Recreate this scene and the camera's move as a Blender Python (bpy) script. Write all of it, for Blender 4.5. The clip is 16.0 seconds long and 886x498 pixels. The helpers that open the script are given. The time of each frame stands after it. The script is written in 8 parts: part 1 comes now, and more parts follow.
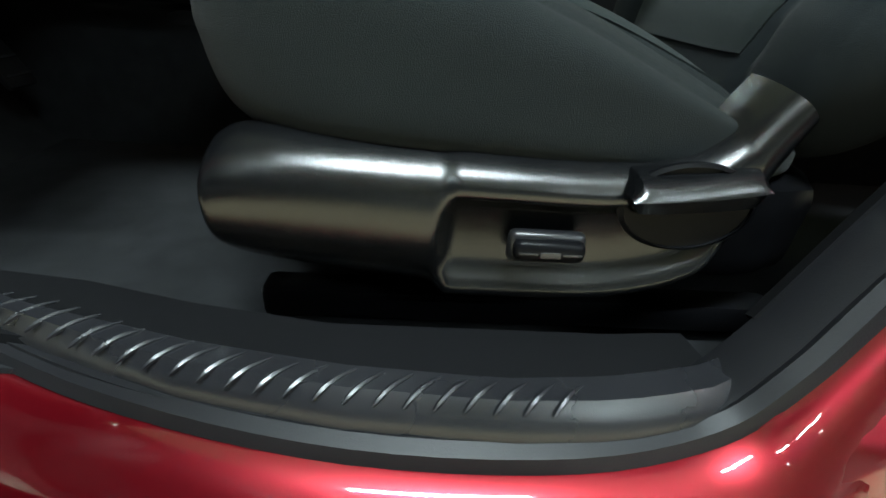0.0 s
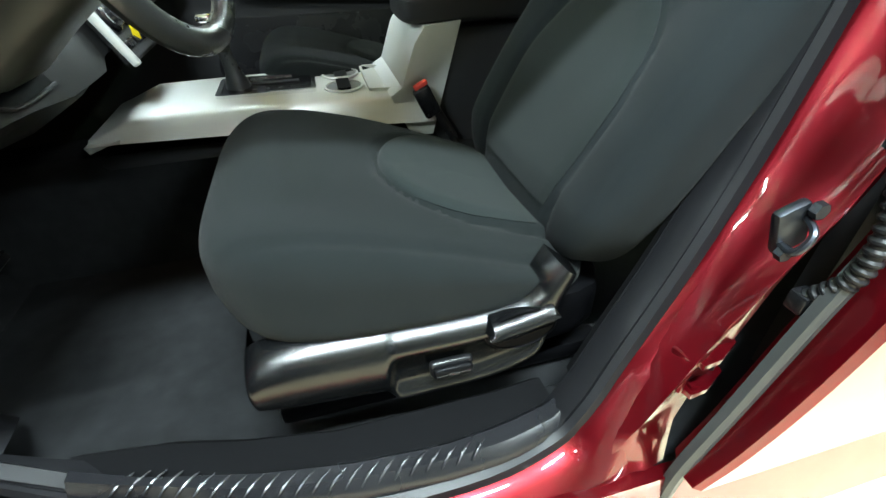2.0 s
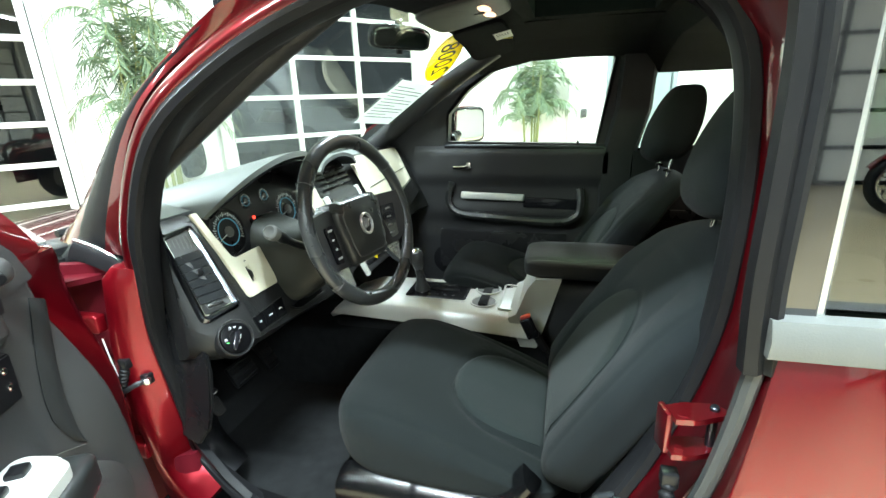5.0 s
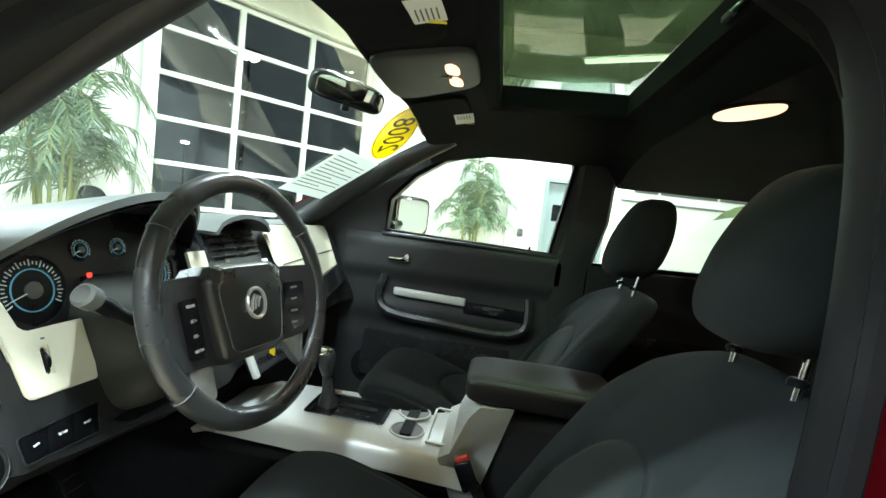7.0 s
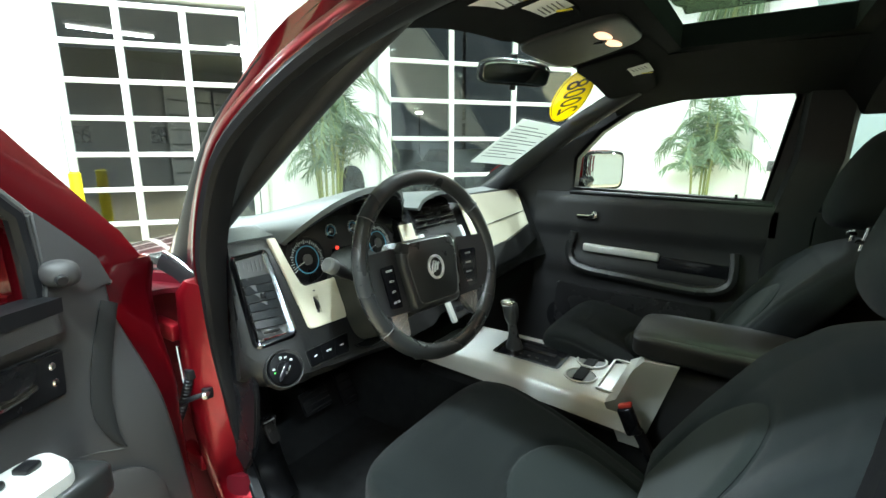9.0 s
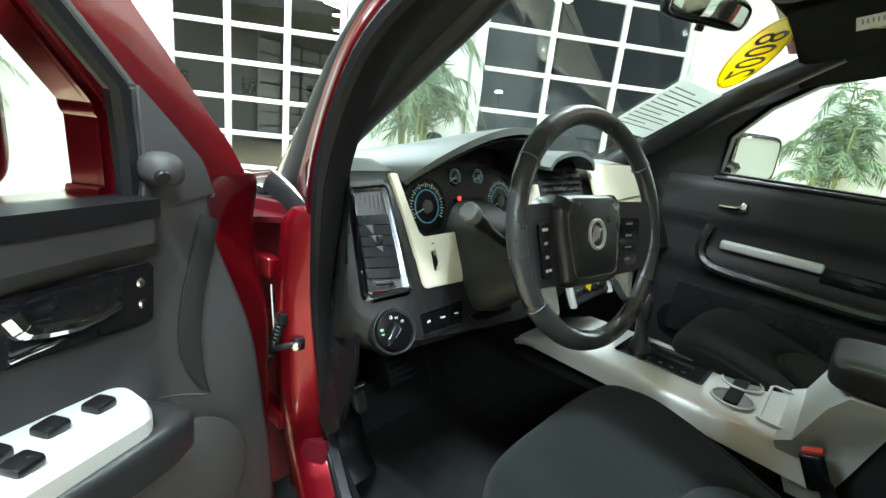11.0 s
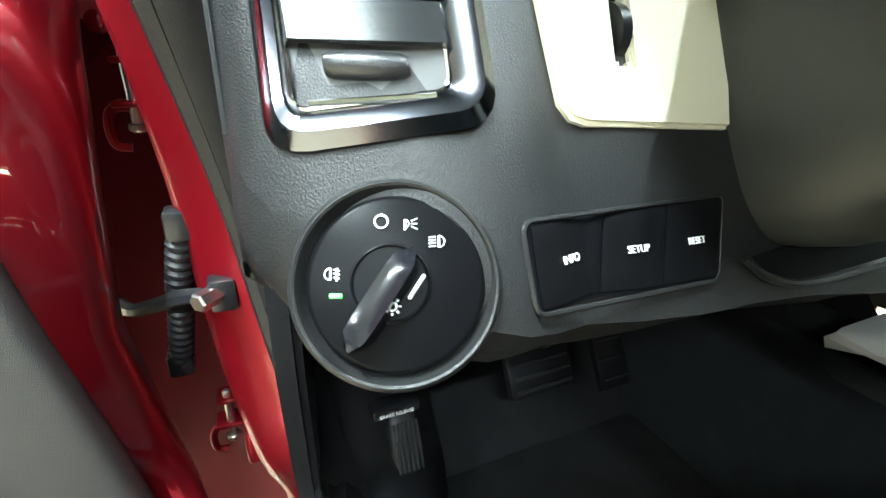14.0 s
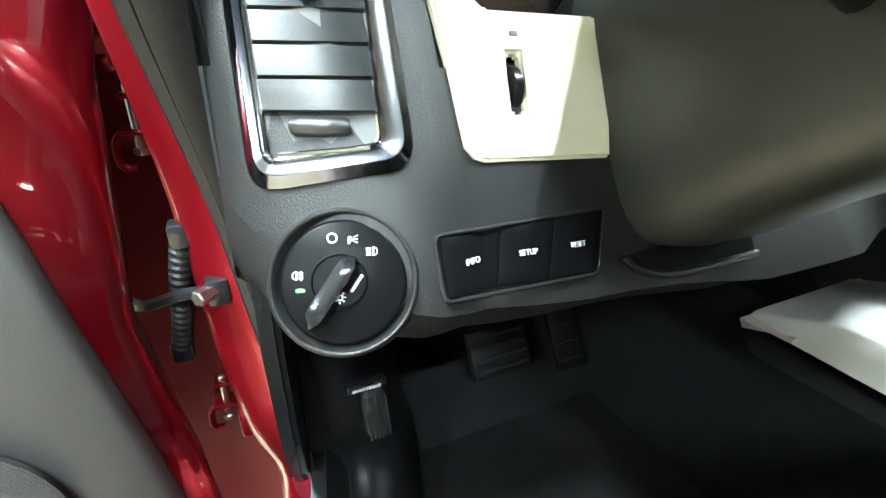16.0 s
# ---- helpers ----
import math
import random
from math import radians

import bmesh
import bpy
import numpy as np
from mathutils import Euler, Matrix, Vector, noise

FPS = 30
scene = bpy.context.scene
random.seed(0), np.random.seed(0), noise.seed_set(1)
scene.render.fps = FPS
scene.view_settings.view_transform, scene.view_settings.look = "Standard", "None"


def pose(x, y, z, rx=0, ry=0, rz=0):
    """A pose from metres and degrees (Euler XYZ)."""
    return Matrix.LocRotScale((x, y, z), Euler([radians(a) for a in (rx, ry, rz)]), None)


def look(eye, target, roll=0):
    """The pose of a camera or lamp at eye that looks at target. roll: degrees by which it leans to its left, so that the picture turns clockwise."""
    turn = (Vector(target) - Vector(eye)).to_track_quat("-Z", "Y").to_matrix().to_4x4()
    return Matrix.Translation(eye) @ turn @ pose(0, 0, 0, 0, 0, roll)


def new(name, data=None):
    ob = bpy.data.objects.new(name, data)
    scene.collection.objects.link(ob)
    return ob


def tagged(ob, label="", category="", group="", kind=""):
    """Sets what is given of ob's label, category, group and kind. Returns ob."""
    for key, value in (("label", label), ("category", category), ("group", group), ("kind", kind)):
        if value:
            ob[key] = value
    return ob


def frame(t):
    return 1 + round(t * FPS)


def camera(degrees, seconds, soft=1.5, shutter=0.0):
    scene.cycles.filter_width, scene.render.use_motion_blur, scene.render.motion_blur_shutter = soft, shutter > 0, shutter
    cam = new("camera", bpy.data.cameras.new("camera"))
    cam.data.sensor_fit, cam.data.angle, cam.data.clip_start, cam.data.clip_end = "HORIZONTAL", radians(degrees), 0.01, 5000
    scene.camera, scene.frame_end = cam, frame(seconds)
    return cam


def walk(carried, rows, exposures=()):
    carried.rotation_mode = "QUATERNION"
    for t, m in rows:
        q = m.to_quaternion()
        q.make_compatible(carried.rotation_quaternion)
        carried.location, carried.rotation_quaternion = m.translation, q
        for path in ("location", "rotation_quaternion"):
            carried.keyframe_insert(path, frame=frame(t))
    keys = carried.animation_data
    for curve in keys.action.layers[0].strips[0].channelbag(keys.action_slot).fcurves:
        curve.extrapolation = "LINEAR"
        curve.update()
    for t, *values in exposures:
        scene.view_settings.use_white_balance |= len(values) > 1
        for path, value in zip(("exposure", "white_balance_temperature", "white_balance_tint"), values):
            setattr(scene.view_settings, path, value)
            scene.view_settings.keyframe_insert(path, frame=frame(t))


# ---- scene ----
cam = camera(88.0, 16.0)
PATH = [
    (0.0, (-0.2121, -0.0800, 0.7075), (-0.1550, 0.7784, 0.1978), 4.72),
    (0.5, (-0.1802, -0.0639, 0.6883), (-0.1224, 0.8168, 0.2181), 2.65),
    (1.0, (-0.1596, -0.0684, 0.7289), (-0.0513, 0.7957, 0.2373), -0.73),
    (1.5, (-0.1703, -0.0800, 0.8365), (-0.0387, 0.7304, 0.2655), -2.11),
    (2.0, (-0.2178, -0.1707, 1.0190), (-0.0225, 0.6125, 0.4287), -2.00),
    (2.5, (-0.2835, -0.3086, 1.1283), (0.0215, 0.5525, 0.7215), 2.97),
    (3.0, (-0.2851, -0.4169, 1.2505), (-0.0293, 0.4890, 0.9132), -0.58),
    (3.5, (-0.2425, -0.4833, 1.3168), (-0.1062, 0.4523, 0.9910), -4.24),
    (4.0, (-0.1634, -0.5219, 1.3498), (-0.2136, 0.4259, 1.0348), -5.67),
    (4.2, (-0.0967, -0.5121, 1.3552), (-0.2152, 0.4289, 1.0382), -6.34),
    (6.3, (0.1485, -0.3481, 1.2999), (-0.1993, 0.5616, 1.0731), 3.20),
    (6.5, (0.1043, -0.3011, 1.2797), (-0.1732, 0.6385, 1.0795), 4.67),
    (7.0, (0.0098, -0.1906, 1.2596), (-0.1100, 0.7995, 1.1863), 6.63),
    (7.5, (-0.0318, -0.1472, 1.2352), (-0.0827, 0.8486, 1.3113), 5.52),
    (8.0, (-0.0190, -0.1446, 1.2587), (-0.0889, 0.8523, 1.2931), 2.79),
    (8.5, (0.0883, -0.1959, 1.3117), (-0.2241, 0.7449, 1.1806), -0.06),
    (9.0, (0.1901, -0.2795, 1.3307), (-0.3609, 0.5281, 1.1206), -0.07),
    (9.2, (0.2067, -0.3117, 1.3390), (-0.3723, 0.4649, 1.0908), 0.92),
    (11.3, (-0.1534, -0.1824, 1.1656), (-0.7926, 0.5425, 0.9086), 6.44),
    (11.5, (-0.2176, -0.1042, 1.1166), (-0.8691, 0.6080, 0.8552), 4.61),
    (12.0, (-0.3370, 0.1071, 1.0303), (-1.1180, 0.6363, 0.6987), 3.70),
    (12.5, (-0.3982, 0.1717, 0.9831), (-1.2395, 0.5718, 0.6198), 3.96),
    (13.0, (-0.4361, 0.2006, 0.9634), (-1.2854, 0.5831, 0.5996), 4.36),
    (13.5, (-0.4566, 0.2048, 0.9628), (-1.3029, 0.5839, 0.5886), 4.48),
    (14.0, (-0.4525, 0.2320, 0.9519), (-1.2949, 0.6154, 0.5732), 1.46),
    (14.5, (-0.4371, 0.2853, 0.9451), (-1.2845, 0.6418, 0.5516), -2.45),
    (15.0, (-0.4343, 0.3050, 0.9521), (-1.2853, 0.6278, 0.5380), -3.09),
    (15.5, (-0.4317, 0.2907, 0.9512), (-1.2761, 0.6442, 0.5487), -2.42),
    (16.0, (-0.3777, 0.2334, 0.9884), (-1.2070, 0.6316, 0.5964), 0.93),
]
walk(cam, [(t, look(eye, target, roll)) for t, eye, target, roll in PATH],
     [(0.0, -0.1), (0.4, 0.0), (1.0, 0.35), (1.5, 0.68), (2.0, 0.6), (3.0, 0.55), (4.0, 0.55), (6.5, 0.48), (7.0, 0.32), (7.5, 0.25), (9.0, 0.15), (11.5, 0.1), (12.0, 0.1), (12.5, 0.55), (13.0, 1.15), (14.0, 1.3), (15.5, 1.38), (16.0, 1.4)])

# ---- world and light ----
world = bpy.data.worlds.new("night")
world.use_nodes = True
world.node_tree.nodes["Background"].inputs[0].default_value = (0.02, 0.023, 0.028, 1)
world.node_tree.nodes["Background"].inputs[1].default_value = 2.6
scene.world = world
scene.view_settings.exposure = 0.0


def area(name, m, sx, sy, watts, color):
    data = bpy.data.lights.new(name, "AREA")
    data.shape, data.size, data.size_y, data.energy, data.color = "RECTANGLE", sx, sy, watts, color
    ob = new(name, data)
    ob.matrix_basis = m
    return ob


TUBE_LIGHT = (0.82, 1.0, 1.05)


# ---- materials ----
def mat(name, color, rough=0.5, metal=0.0, coat=0.0, bump=0.0, bump_scale=400.0, mottle=0.12, mottle_scale=9.0, rough_var=0.08,
        spec=0.5, sheen=0.0, emit=None, emit_strength=0.0, coat_rough=0.05, stretch=(1, 1, 1)):
    """A surface with grain (fine bump) and a wider mottle in colour and roughness."""
    m = bpy.data.materials.new(name)
    m.use_nodes = True
    nt = m.node_tree
    n, link = nt.nodes, nt.links.new
    b = n["Principled BSDF"]
    co = n.new("ShaderNodeTexCoord")
    mp = n.new("ShaderNodeMapping")
    mp.inputs["Scale"].default_value = stretch
    link(co.outputs["Object"], mp.inputs["Vector"])
    wide = n.new("ShaderNodeTexNoise")
    wide.inputs["Scale"].default_value = mottle_scale
    wide.inputs["Detail"].default_value = 5
    link(mp.outputs["Vector"], wide.inputs["Vector"])
    ramp = n.new("ShaderNodeMix")
    ramp.data_type = "RGBA"
    lo = [max(0.0, c * (1 - mottle)) for c in color]
    hi = [min(1.0, c * (1 + mottle)) for c in color]
    ramp.inputs[6].default_value = (*lo, 1)
    ramp.inputs[7].default_value = (*hi, 1)
    link(wide.outputs["Fac"], ramp.inputs[0])
    link(ramp.outputs[2], b.inputs["Base Color"])
    rr = n.new("ShaderNodeMapRange")
    rr.inputs["To Min"].default_value = max(0.0, rough - rough_var)
    rr.inputs["To Max"].default_value = min(1.0, rough + rough_var)
    link(wide.outputs["Fac"], rr.inputs["Value"])
    link(rr.outputs[0], b.inputs["Roughness"])
    b.inputs["Metallic"].default_value = metal
    b.inputs["Coat Weight"].default_value = coat
    b.inputs["Coat IOR"].default_value = 1.6 if coat == 1.0 else 1.5
    b.inputs["Coat Roughness"].default_value = coat_rough
    b.inputs["Specular IOR Level"].default_value = spec
    b.inputs["Sheen Weight"].default_value = sheen
    if sheen:
        b.inputs["Sheen Roughness"].default_value = 0.5
    if emit:
        b.inputs["Emission Color"].default_value = (*emit, 1)
        b.inputs["Emission Strength"].default_value = emit_strength
    if bump:
        fine = n.new("ShaderNodeTexNoise")
        fine.inputs["Scale"].default_value = bump_scale
        fine.inputs["Detail"].default_value = 3
        link(mp.outputs["Vector"], fine.inputs["Vector"])
        bp = n.new("ShaderNodeBump")
        bp.inputs["Strength"].default_value = bump
        bp.inputs["Distance"].default_value = 0.002
        link(fine.outputs["Fac"], bp.inputs["Height"])
        link(bp.outputs["Normal"], b.inputs["Normal"])
    return m


def glass_mat(name, tint, rough=0.0, ior=1.45):
    """A thin pane: mostly clear, with a mirror share that grows at grazing angles."""
    m = bpy.data.materials.new(name)
    m.use_nodes = True
    nt = m.node_tree
    n, link = nt.nodes, nt.links.new
    n.remove(n["Principled BSDF"])
    clear = n.new("ShaderNodeBsdfTransparent")
    clear.inputs[0].default_value = (*tint, 1)
    shine = n.new("ShaderNodeBsdfGlossy")
    shine.inputs["Roughness"].default_value = rough
    mix = n.new("ShaderNodeMixShader")
    lw = n.new("ShaderNodeLayerWeight")
    po = n.new("ShaderNodeMath")
    po.operation, po.inputs[1].default_value = "POWER", 5.0
    mr = n.new("ShaderNodeMapRange")
    mr.inputs["To Min"].default_value, mr.inputs["To Max"].default_value = ((ior - 1) / (ior + 1)) ** 2, 0.85
    link(lw.outputs["Facing"], po.inputs[0])
    link(po.outputs[0], mr.inputs["Value"])
    link(mr.outputs[0], mix.inputs[0])
    link(clear.outputs[0], mix.inputs[1])
    link(shine.outputs[0], mix.inputs[2])
    link(mix.outputs[0], n["Material Output"].inputs[0])
    return m


RED = mat("red_metallic_paint", (0.150, 0.0016, 0.0065), rough=0.32, metal=0.8, coat=1.0, mottle=0.08, bump=0.03, bump_scale=900, coat_rough=0.03)
RED_JAMB = mat("red_jamb_paint", (0.200, 0.0022, 0.0085), rough=0.36, metal=0.65, coat=0.35, mottle=0.08, bump=0.03, bump_scale=700, coat_rough=0.06)
# body red darkened and dulled to paint in the shade of the hinge cavity
RED_SHADED = mat("red_shaded_paint", (0.085, 0.003, 0.008), rough=0.7, spec=0.12, mottle=0.2, bump=0.06, bump_scale=300)
CLOTH = mat("charcoal_cloth", (0.0102, 0.0126, 0.0135), rough=0.92, bump=0.4, bump_scale=1500, mottle=0.18, mottle_scale=14, sheen=0.04, spec=0.07)
CLOTH_SEAT = mat("charcoal_seat_cloth", (0.0086, 0.0106, 0.0107), rough=0.92, bump=0.5, bump_scale=1300, mottle=0.25, mottle_scale=9, sheen=0.04, spec=0.08)
CLOTH_IN = mat("charcoal_cloth_inset", (0.0120, 0.0155, 0.0152), rough=0.9, bump=0.5, bump_scale=1100, mottle=0.22, mottle_scale=10, sheen=0.05, spec=0.1)
PLASTIC = mat("black_grained_plastic", (0.016, 0.016, 0.017), rough=0.26, bump=0.25, bump_scale=1300, mottle=0.15, rough_var=0.07)
PLASTIC_SOFT = mat("soft_black_plastic", (0.018, 0.018, 0.019), rough=0.5, spec=0.35, bump=0.18, bump_scale=900, mottle=0.15)
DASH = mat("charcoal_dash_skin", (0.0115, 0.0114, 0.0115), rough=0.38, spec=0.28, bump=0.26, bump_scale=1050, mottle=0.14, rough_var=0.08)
# dash skin for upward faces: base grey raised to paint in reflected light
DASH_SHEEN = mat("grey_dash_sheen_skin", (0.095, 0.104, 0.100), rough=0.42, bump=0.15, bump_scale=1200, mottle=0.12)
SEAT_TRIM = mat("seat_trim_plastic", (0.0030, 0.0031, 0.0034), rough=0.22, spec=0.45, bump=0.10, bump_scale=800, mottle=0.2, mottle_scale=40, rough_var=0.04)
SHROUD = mat("charcoal_shroud_plastic", (0.024, 0.0255, 0.0225), rough=0.42, spec=0.4, bump=0.12, bump_scale=1800, mottle=0.12)
CARD = mat("grey_door_skin", (0.034, 0.0335, 0.034), rough=0.5, bump=0.35, bump_scale=1500, mottle=0.12, rough_var=0.06)
CARD_INLAY = mat("dark_card_inlay", (0.014, 0.014, 0.014), rough=0.7, spec=0.2, bump=0.3, bump_scale=1500, mottle=0.12)
SWITCH = mat("matt_black_switch", (0.003, 0.003, 0.0035), rough=0.34, bump=0.04, bump_scale=500, mottle=0.2, spec=0.06)
SCUFF_SKIN = mat("scuff_plate_plastic", (0.011, 0.011, 0.0125), rough=0.27, spec=0.42, bump=0.07, bump_scale=800, mottle=0.2, rough_var=0.08)
VENT_SLAT = mat("satin_black_slat", (0.012, 0.013, 0.014), rough=0.24, bump=0.03, bump_scale=500, mottle=0.15, spec=0.5)
SMOOTH = mat("smooth_black_plastic", (0.008, 0.008, 0.009), rough=0.28, spec=0.35, bump=0.05, bump_scale=300, mottle=0.2)
GLOSSY = mat("gloss_black", (0.008, 0.008, 0.010), rough=0.12, mottle=0.2)
RUBBER = mat("black_rubber", (0.008, 0.008, 0.009), rough=0.42, spec=0.20, bump=0.08, bump_scale=700, mottle=0.25)
LEATHER = mat("worn_black_leather", (0.020, 0.021, 0.021), rough=0.28, bump=0.10, bump_scale=1500, mottle=0.2, rough_var=0.06)
CARPET = mat("black_carpet", (0.0155, 0.016, 0.017), rough=1.0, bump=1.0, bump_scale=900, mottle=0.5, mottle_scale=30, spec=0.1)
LINER = mat("black_headliner_cloth", (0.0045, 0.0045, 0.005), rough=0.95, bump=0.4, bump_scale=1400, mottle=0.2, spec=0.08)
CREAM = mat("cream_plastic", (0.66, 0.625, 0.49), rough=0.4, bump=0.12, bump_scale=700, mottle=0.04)
SILVER = mat("silver_painted_plastic", (0.62, 0.63, 0.61), rough=0.38, metal=0.25, bump=0.05, bump_scale=900, mottle=0.05)
SATIN = mat("satin_metal_trim", (0.7, 0.71, 0.70), rough=0.24, metal=0.9, mottle=0.05)
CHROME = mat("chrome", (0.82, 0.83, 0.84), rough=0.09, metal=1.0, mottle=0.04, rough_var=0.05)
DARK_CHROME = mat("dark_chrome", (0.11, 0.115, 0.13), rough=0.17, metal=1.0, mottle=0.06, rough_var=0.04)
GLOSS_PILLAR = mat("gloss_black_pillar_cover", (0.006, 0.006, 0.007), rough=0.05, spec=1.0, coat=1.0, coat_rough=0.02, mottle=0.1, rough_var=0.02)
STEEL = mat("zinc_steel", (0.5, 0.5, 0.48), rough=0.3, metal=1.0, mottle=0.2, mottle_scale=60)
DARK_STEEL = mat("dull_zinc_steel", (0.045, 0.05, 0.06), rough=0.35, metal=0.9, mottle=0.3, mottle_scale=60)
TRIM_GREY = mat("grey_rubber_trim", (0.10, 0.104, 0.10), rough=0.42, bump=0.1, mottle=0.1)
WHITE_WALL = mat("white_painted_wall", (0.83, 0.85, 0.81), rough=0.75, bump=0.1, bump_scale=60, mottle=0.05, mottle_scale=1.5)
WHITE_METAL = mat("white_painted_metal", (0.76, 0.77, 0.74), rough=0.4, mottle=0.06, mottle_scale=3)
FLOOR = mat("tan_sealed_concrete", (0.68, 0.55, 0.36), rough=0.3, bump=0.05, bump_scale=30, mottle=0.14, mottle_scale=2.0, coat=0.3)
# grey that paints dim light into the unseen west wall
DIM_SHADE = mat("dim_shade_wall", (0.34, 0.345, 0.34), rough=0.7, bump=0.1, bump_scale=60, mottle=0.06, mottle_scale=1.5)
CEIL = mat("grey_green_ceiling", (0.30, 0.32, 0.27), rough=0.8, bump=0.1, bump_scale=40, mottle=0.1, mottle_scale=2)
GREY_DOOR = mat("grey_door_paint", (0.24, 0.29, 0.30), rough=0.5, mottle=0.06)
LEAF = mat("palm_leaf", (0.13, 0.19, 0.105), rough=0.5, mottle=0.5, mottle_scale=25)
CANE = mat("palm_cane", (0.22, 0.24, 0.08), rough=0.6, mottle=0.3, mottle_scale=30, stretch=(1, 1, 4))
POT = mat("dark_pot", (0.05, 0.04, 0.035), rough=0.5, mottle=0.2)
YELLOW = mat("yellow_sticker", (0.85, 0.66, 0.01), rough=0.45, mottle=0.04)
PAPER = mat("white_paper", (0.78, 0.79, 0.76), rough=0.7, mottle=0.04)
INK = mat("dark_ink", (0.06, 0.06, 0.06), rough=0.6)
PRINT = mat("white_print", (0.75, 0.77, 0.77), rough=0.5, mottle=0.03)
RED_TAB = mat("red_plastic_tab", (0.55, 0.05, 0.035), rough=0.35, mottle=0.05)
ASPHALT = mat("asphalt", (0.045, 0.045, 0.047), rough=0.85, bump=0.4, bump_scale=60, mottle=0.25, mottle_scale=1.5)
MIRROR = mat("mirror", (0.85, 0.86, 0.86), rough=0.02, metal=1.0, mottle=0.0, rough_var=0.0)
LAMP_WARM = mat("lit_warm_lens", (0.9, 0.8, 0.65), rough=0.3, emit=(1.0, 0.62, 0.40), emit_strength=1.3)
TUBE = mat("lit_tube", (0.9, 0.9, 0.9), rough=0.4, emit=(0.93, 1.0, 0.95), emit_strength=9.0)
GREEN_LIT = mat("lit_green_mark", (0.1, 0.6, 0.1), rough=0.4, emit=(0.05, 1.0, 0.1), emit_strength=1.5)
RED_LIT = mat("lit_red_mark", (0.6, 0.05, 0.03), rough=0.4, emit=(1.0, 0.05, 0.03), emit_strength=1.6)
BLUE_LIT = mat("lit_blue_ring", (0.1, 0.35, 0.5), rough=0.4, emit=(0.15, 0.5, 0.75), emit_strength=0.10)
def thin_mat(name, color, share=0.5):
    """Paper or film: part of the light passes through it."""
    m = mat(name, color, rough=0.6, mottle=0.04)
    nt = m.node_tree
    n, link = nt.nodes, nt.links.new
    tr = n.new("ShaderNodeBsdfTranslucent")
    tr.inputs[0].default_value = (*color, 1)
    mix = n.new("ShaderNodeMixShader")
    mix.inputs[0].default_value = share
    link(n["Principled BSDF"].outputs[0], mix.inputs[1])
    link(tr.outputs[0], mix.inputs[2])
    link(mix.outputs[0], n["Material Output"].inputs[0])
    return m


PAPER_THIN = thin_mat("thin_printed_paper", (0.80, 0.81, 0.78))
YELLOW_THIN = thin_mat("yellow_film", (0.90, 0.72, 0.01), 0.6)
PANE = glass_mat("clear_pane", (0.93, 0.97, 0.94), ior=1.3)
TINTED = glass_mat("tinted_pane", (0.30, 0.36, 0.30), ior=2.4)
SUN_GLASS = glass_mat("sunroof_glass", (0.30, 0.37, 0.28), ior=1.4)
LOT_PANE = glass_mat("lot_door_pane", (0.78, 0.82, 0.81), ior=2.0)
NIGHT_PANE = glass_mat("door_pane", (0.80, 0.84, 0.83), ior=1.28)


# ---- mesh helpers ----
def catmull(pts, n=6, closed=False):
    pts = [Vector(p) for p in pts]
    out, k = [], len(pts)
    for i in range(k if closed else k - 1):
        p0 = pts[(i - 1) % k] if closed or i > 0 else pts[0] * 2 - pts[1]
        p1, p2 = pts[i % k], pts[(i + 1) % k]
        p3 = pts[(i + 2) % k] if closed or i + 2 < k else pts[-1] * 2 - pts[-2]
        for j in range(n):
            t = j / n
            out.append(0.5 * ((2 * p1) + (p2 - p0) * t + (2 * p0 - 5 * p1 + 4 * p2 - p3) * t * t + (3 * p1 - p0 - 3 * p2 + p3) * t ** 3))
    if not closed:
        out.append(pts[-1])
    return out


def finish(name, bm, material, parent=None, label="", angle=38):
    bmesh.ops.recalc_face_normals(bm, faces=bm.faces)
    me = bpy.data.meshes.new(name)
    bm.to_mesh(me)
    bm.free()
    for p in me.polygons:
        p.use_smooth = True
    me.set_sharp_from_angle(angle=radians(angle))
    me.materials.append(material)
    ob = new(name, me)
    if parent:
        ob.parent = parent
        if not parent.parent:
            ob.matrix_parent_inverse = parent.matrix_basis.inverted()
    if label:
        ob["label"] = label
    return ob


def part(name, bm, material, parent, label="", angle=38):
    return finish(name, bm, material, parent, label, angle)


def thing(name, base, label, category, group="", kind=""):
    ob = new(name)
    ob.matrix_basis = Matrix.Translation(base)
    return tagged(ob, label, category, group, kind)


def box(bm, c, size, r=0.0, seg=2, m=None):
    """A block with rounded edges."""
    g = bmesh.ops.create_cube(bm, size=1)
    vs = g["verts"]
    bmesh.ops.scale(bm, vec=size, verts=vs)
    if r > 0:
        es = list({e for v in vs for e in v.link_edges})
        out = bmesh.ops.bevel(bm, geom=es, offset=min(r, 0.49 * min(size)), segments=seg, affect="EDGES", profile=0.5)
        vs = list({v for f in out["faces"] for v in f.verts} | {v for v in vs if v.is_valid})
    mm = Matrix.Translation(c) @ (m if m else Matrix())
    bmesh.ops.transform(bm, matrix=mm, verts=vs)
    return vs


def rings(bm, loops, closed=True, caps=True, wrap=False):
    """Skin over loops of points."""
    rows = [[bm.verts.new(p) for p in lp] for lp in loops]
    k = len(rows[0])
    pairs = list(zip(rows, rows[1:])) + ([(rows[-1], rows[0])] if wrap else [])
    for a, b in pairs:
        for i in range(k if closed else k - 1):
            j = (i + 1) % k
            bm.faces.new((a[i], a[j], b[j], b[i]))
    if caps and closed and not wrap:
        bm.faces.new(rows[0][::-1])
        bm.faces.new(rows[-1])
    return rows


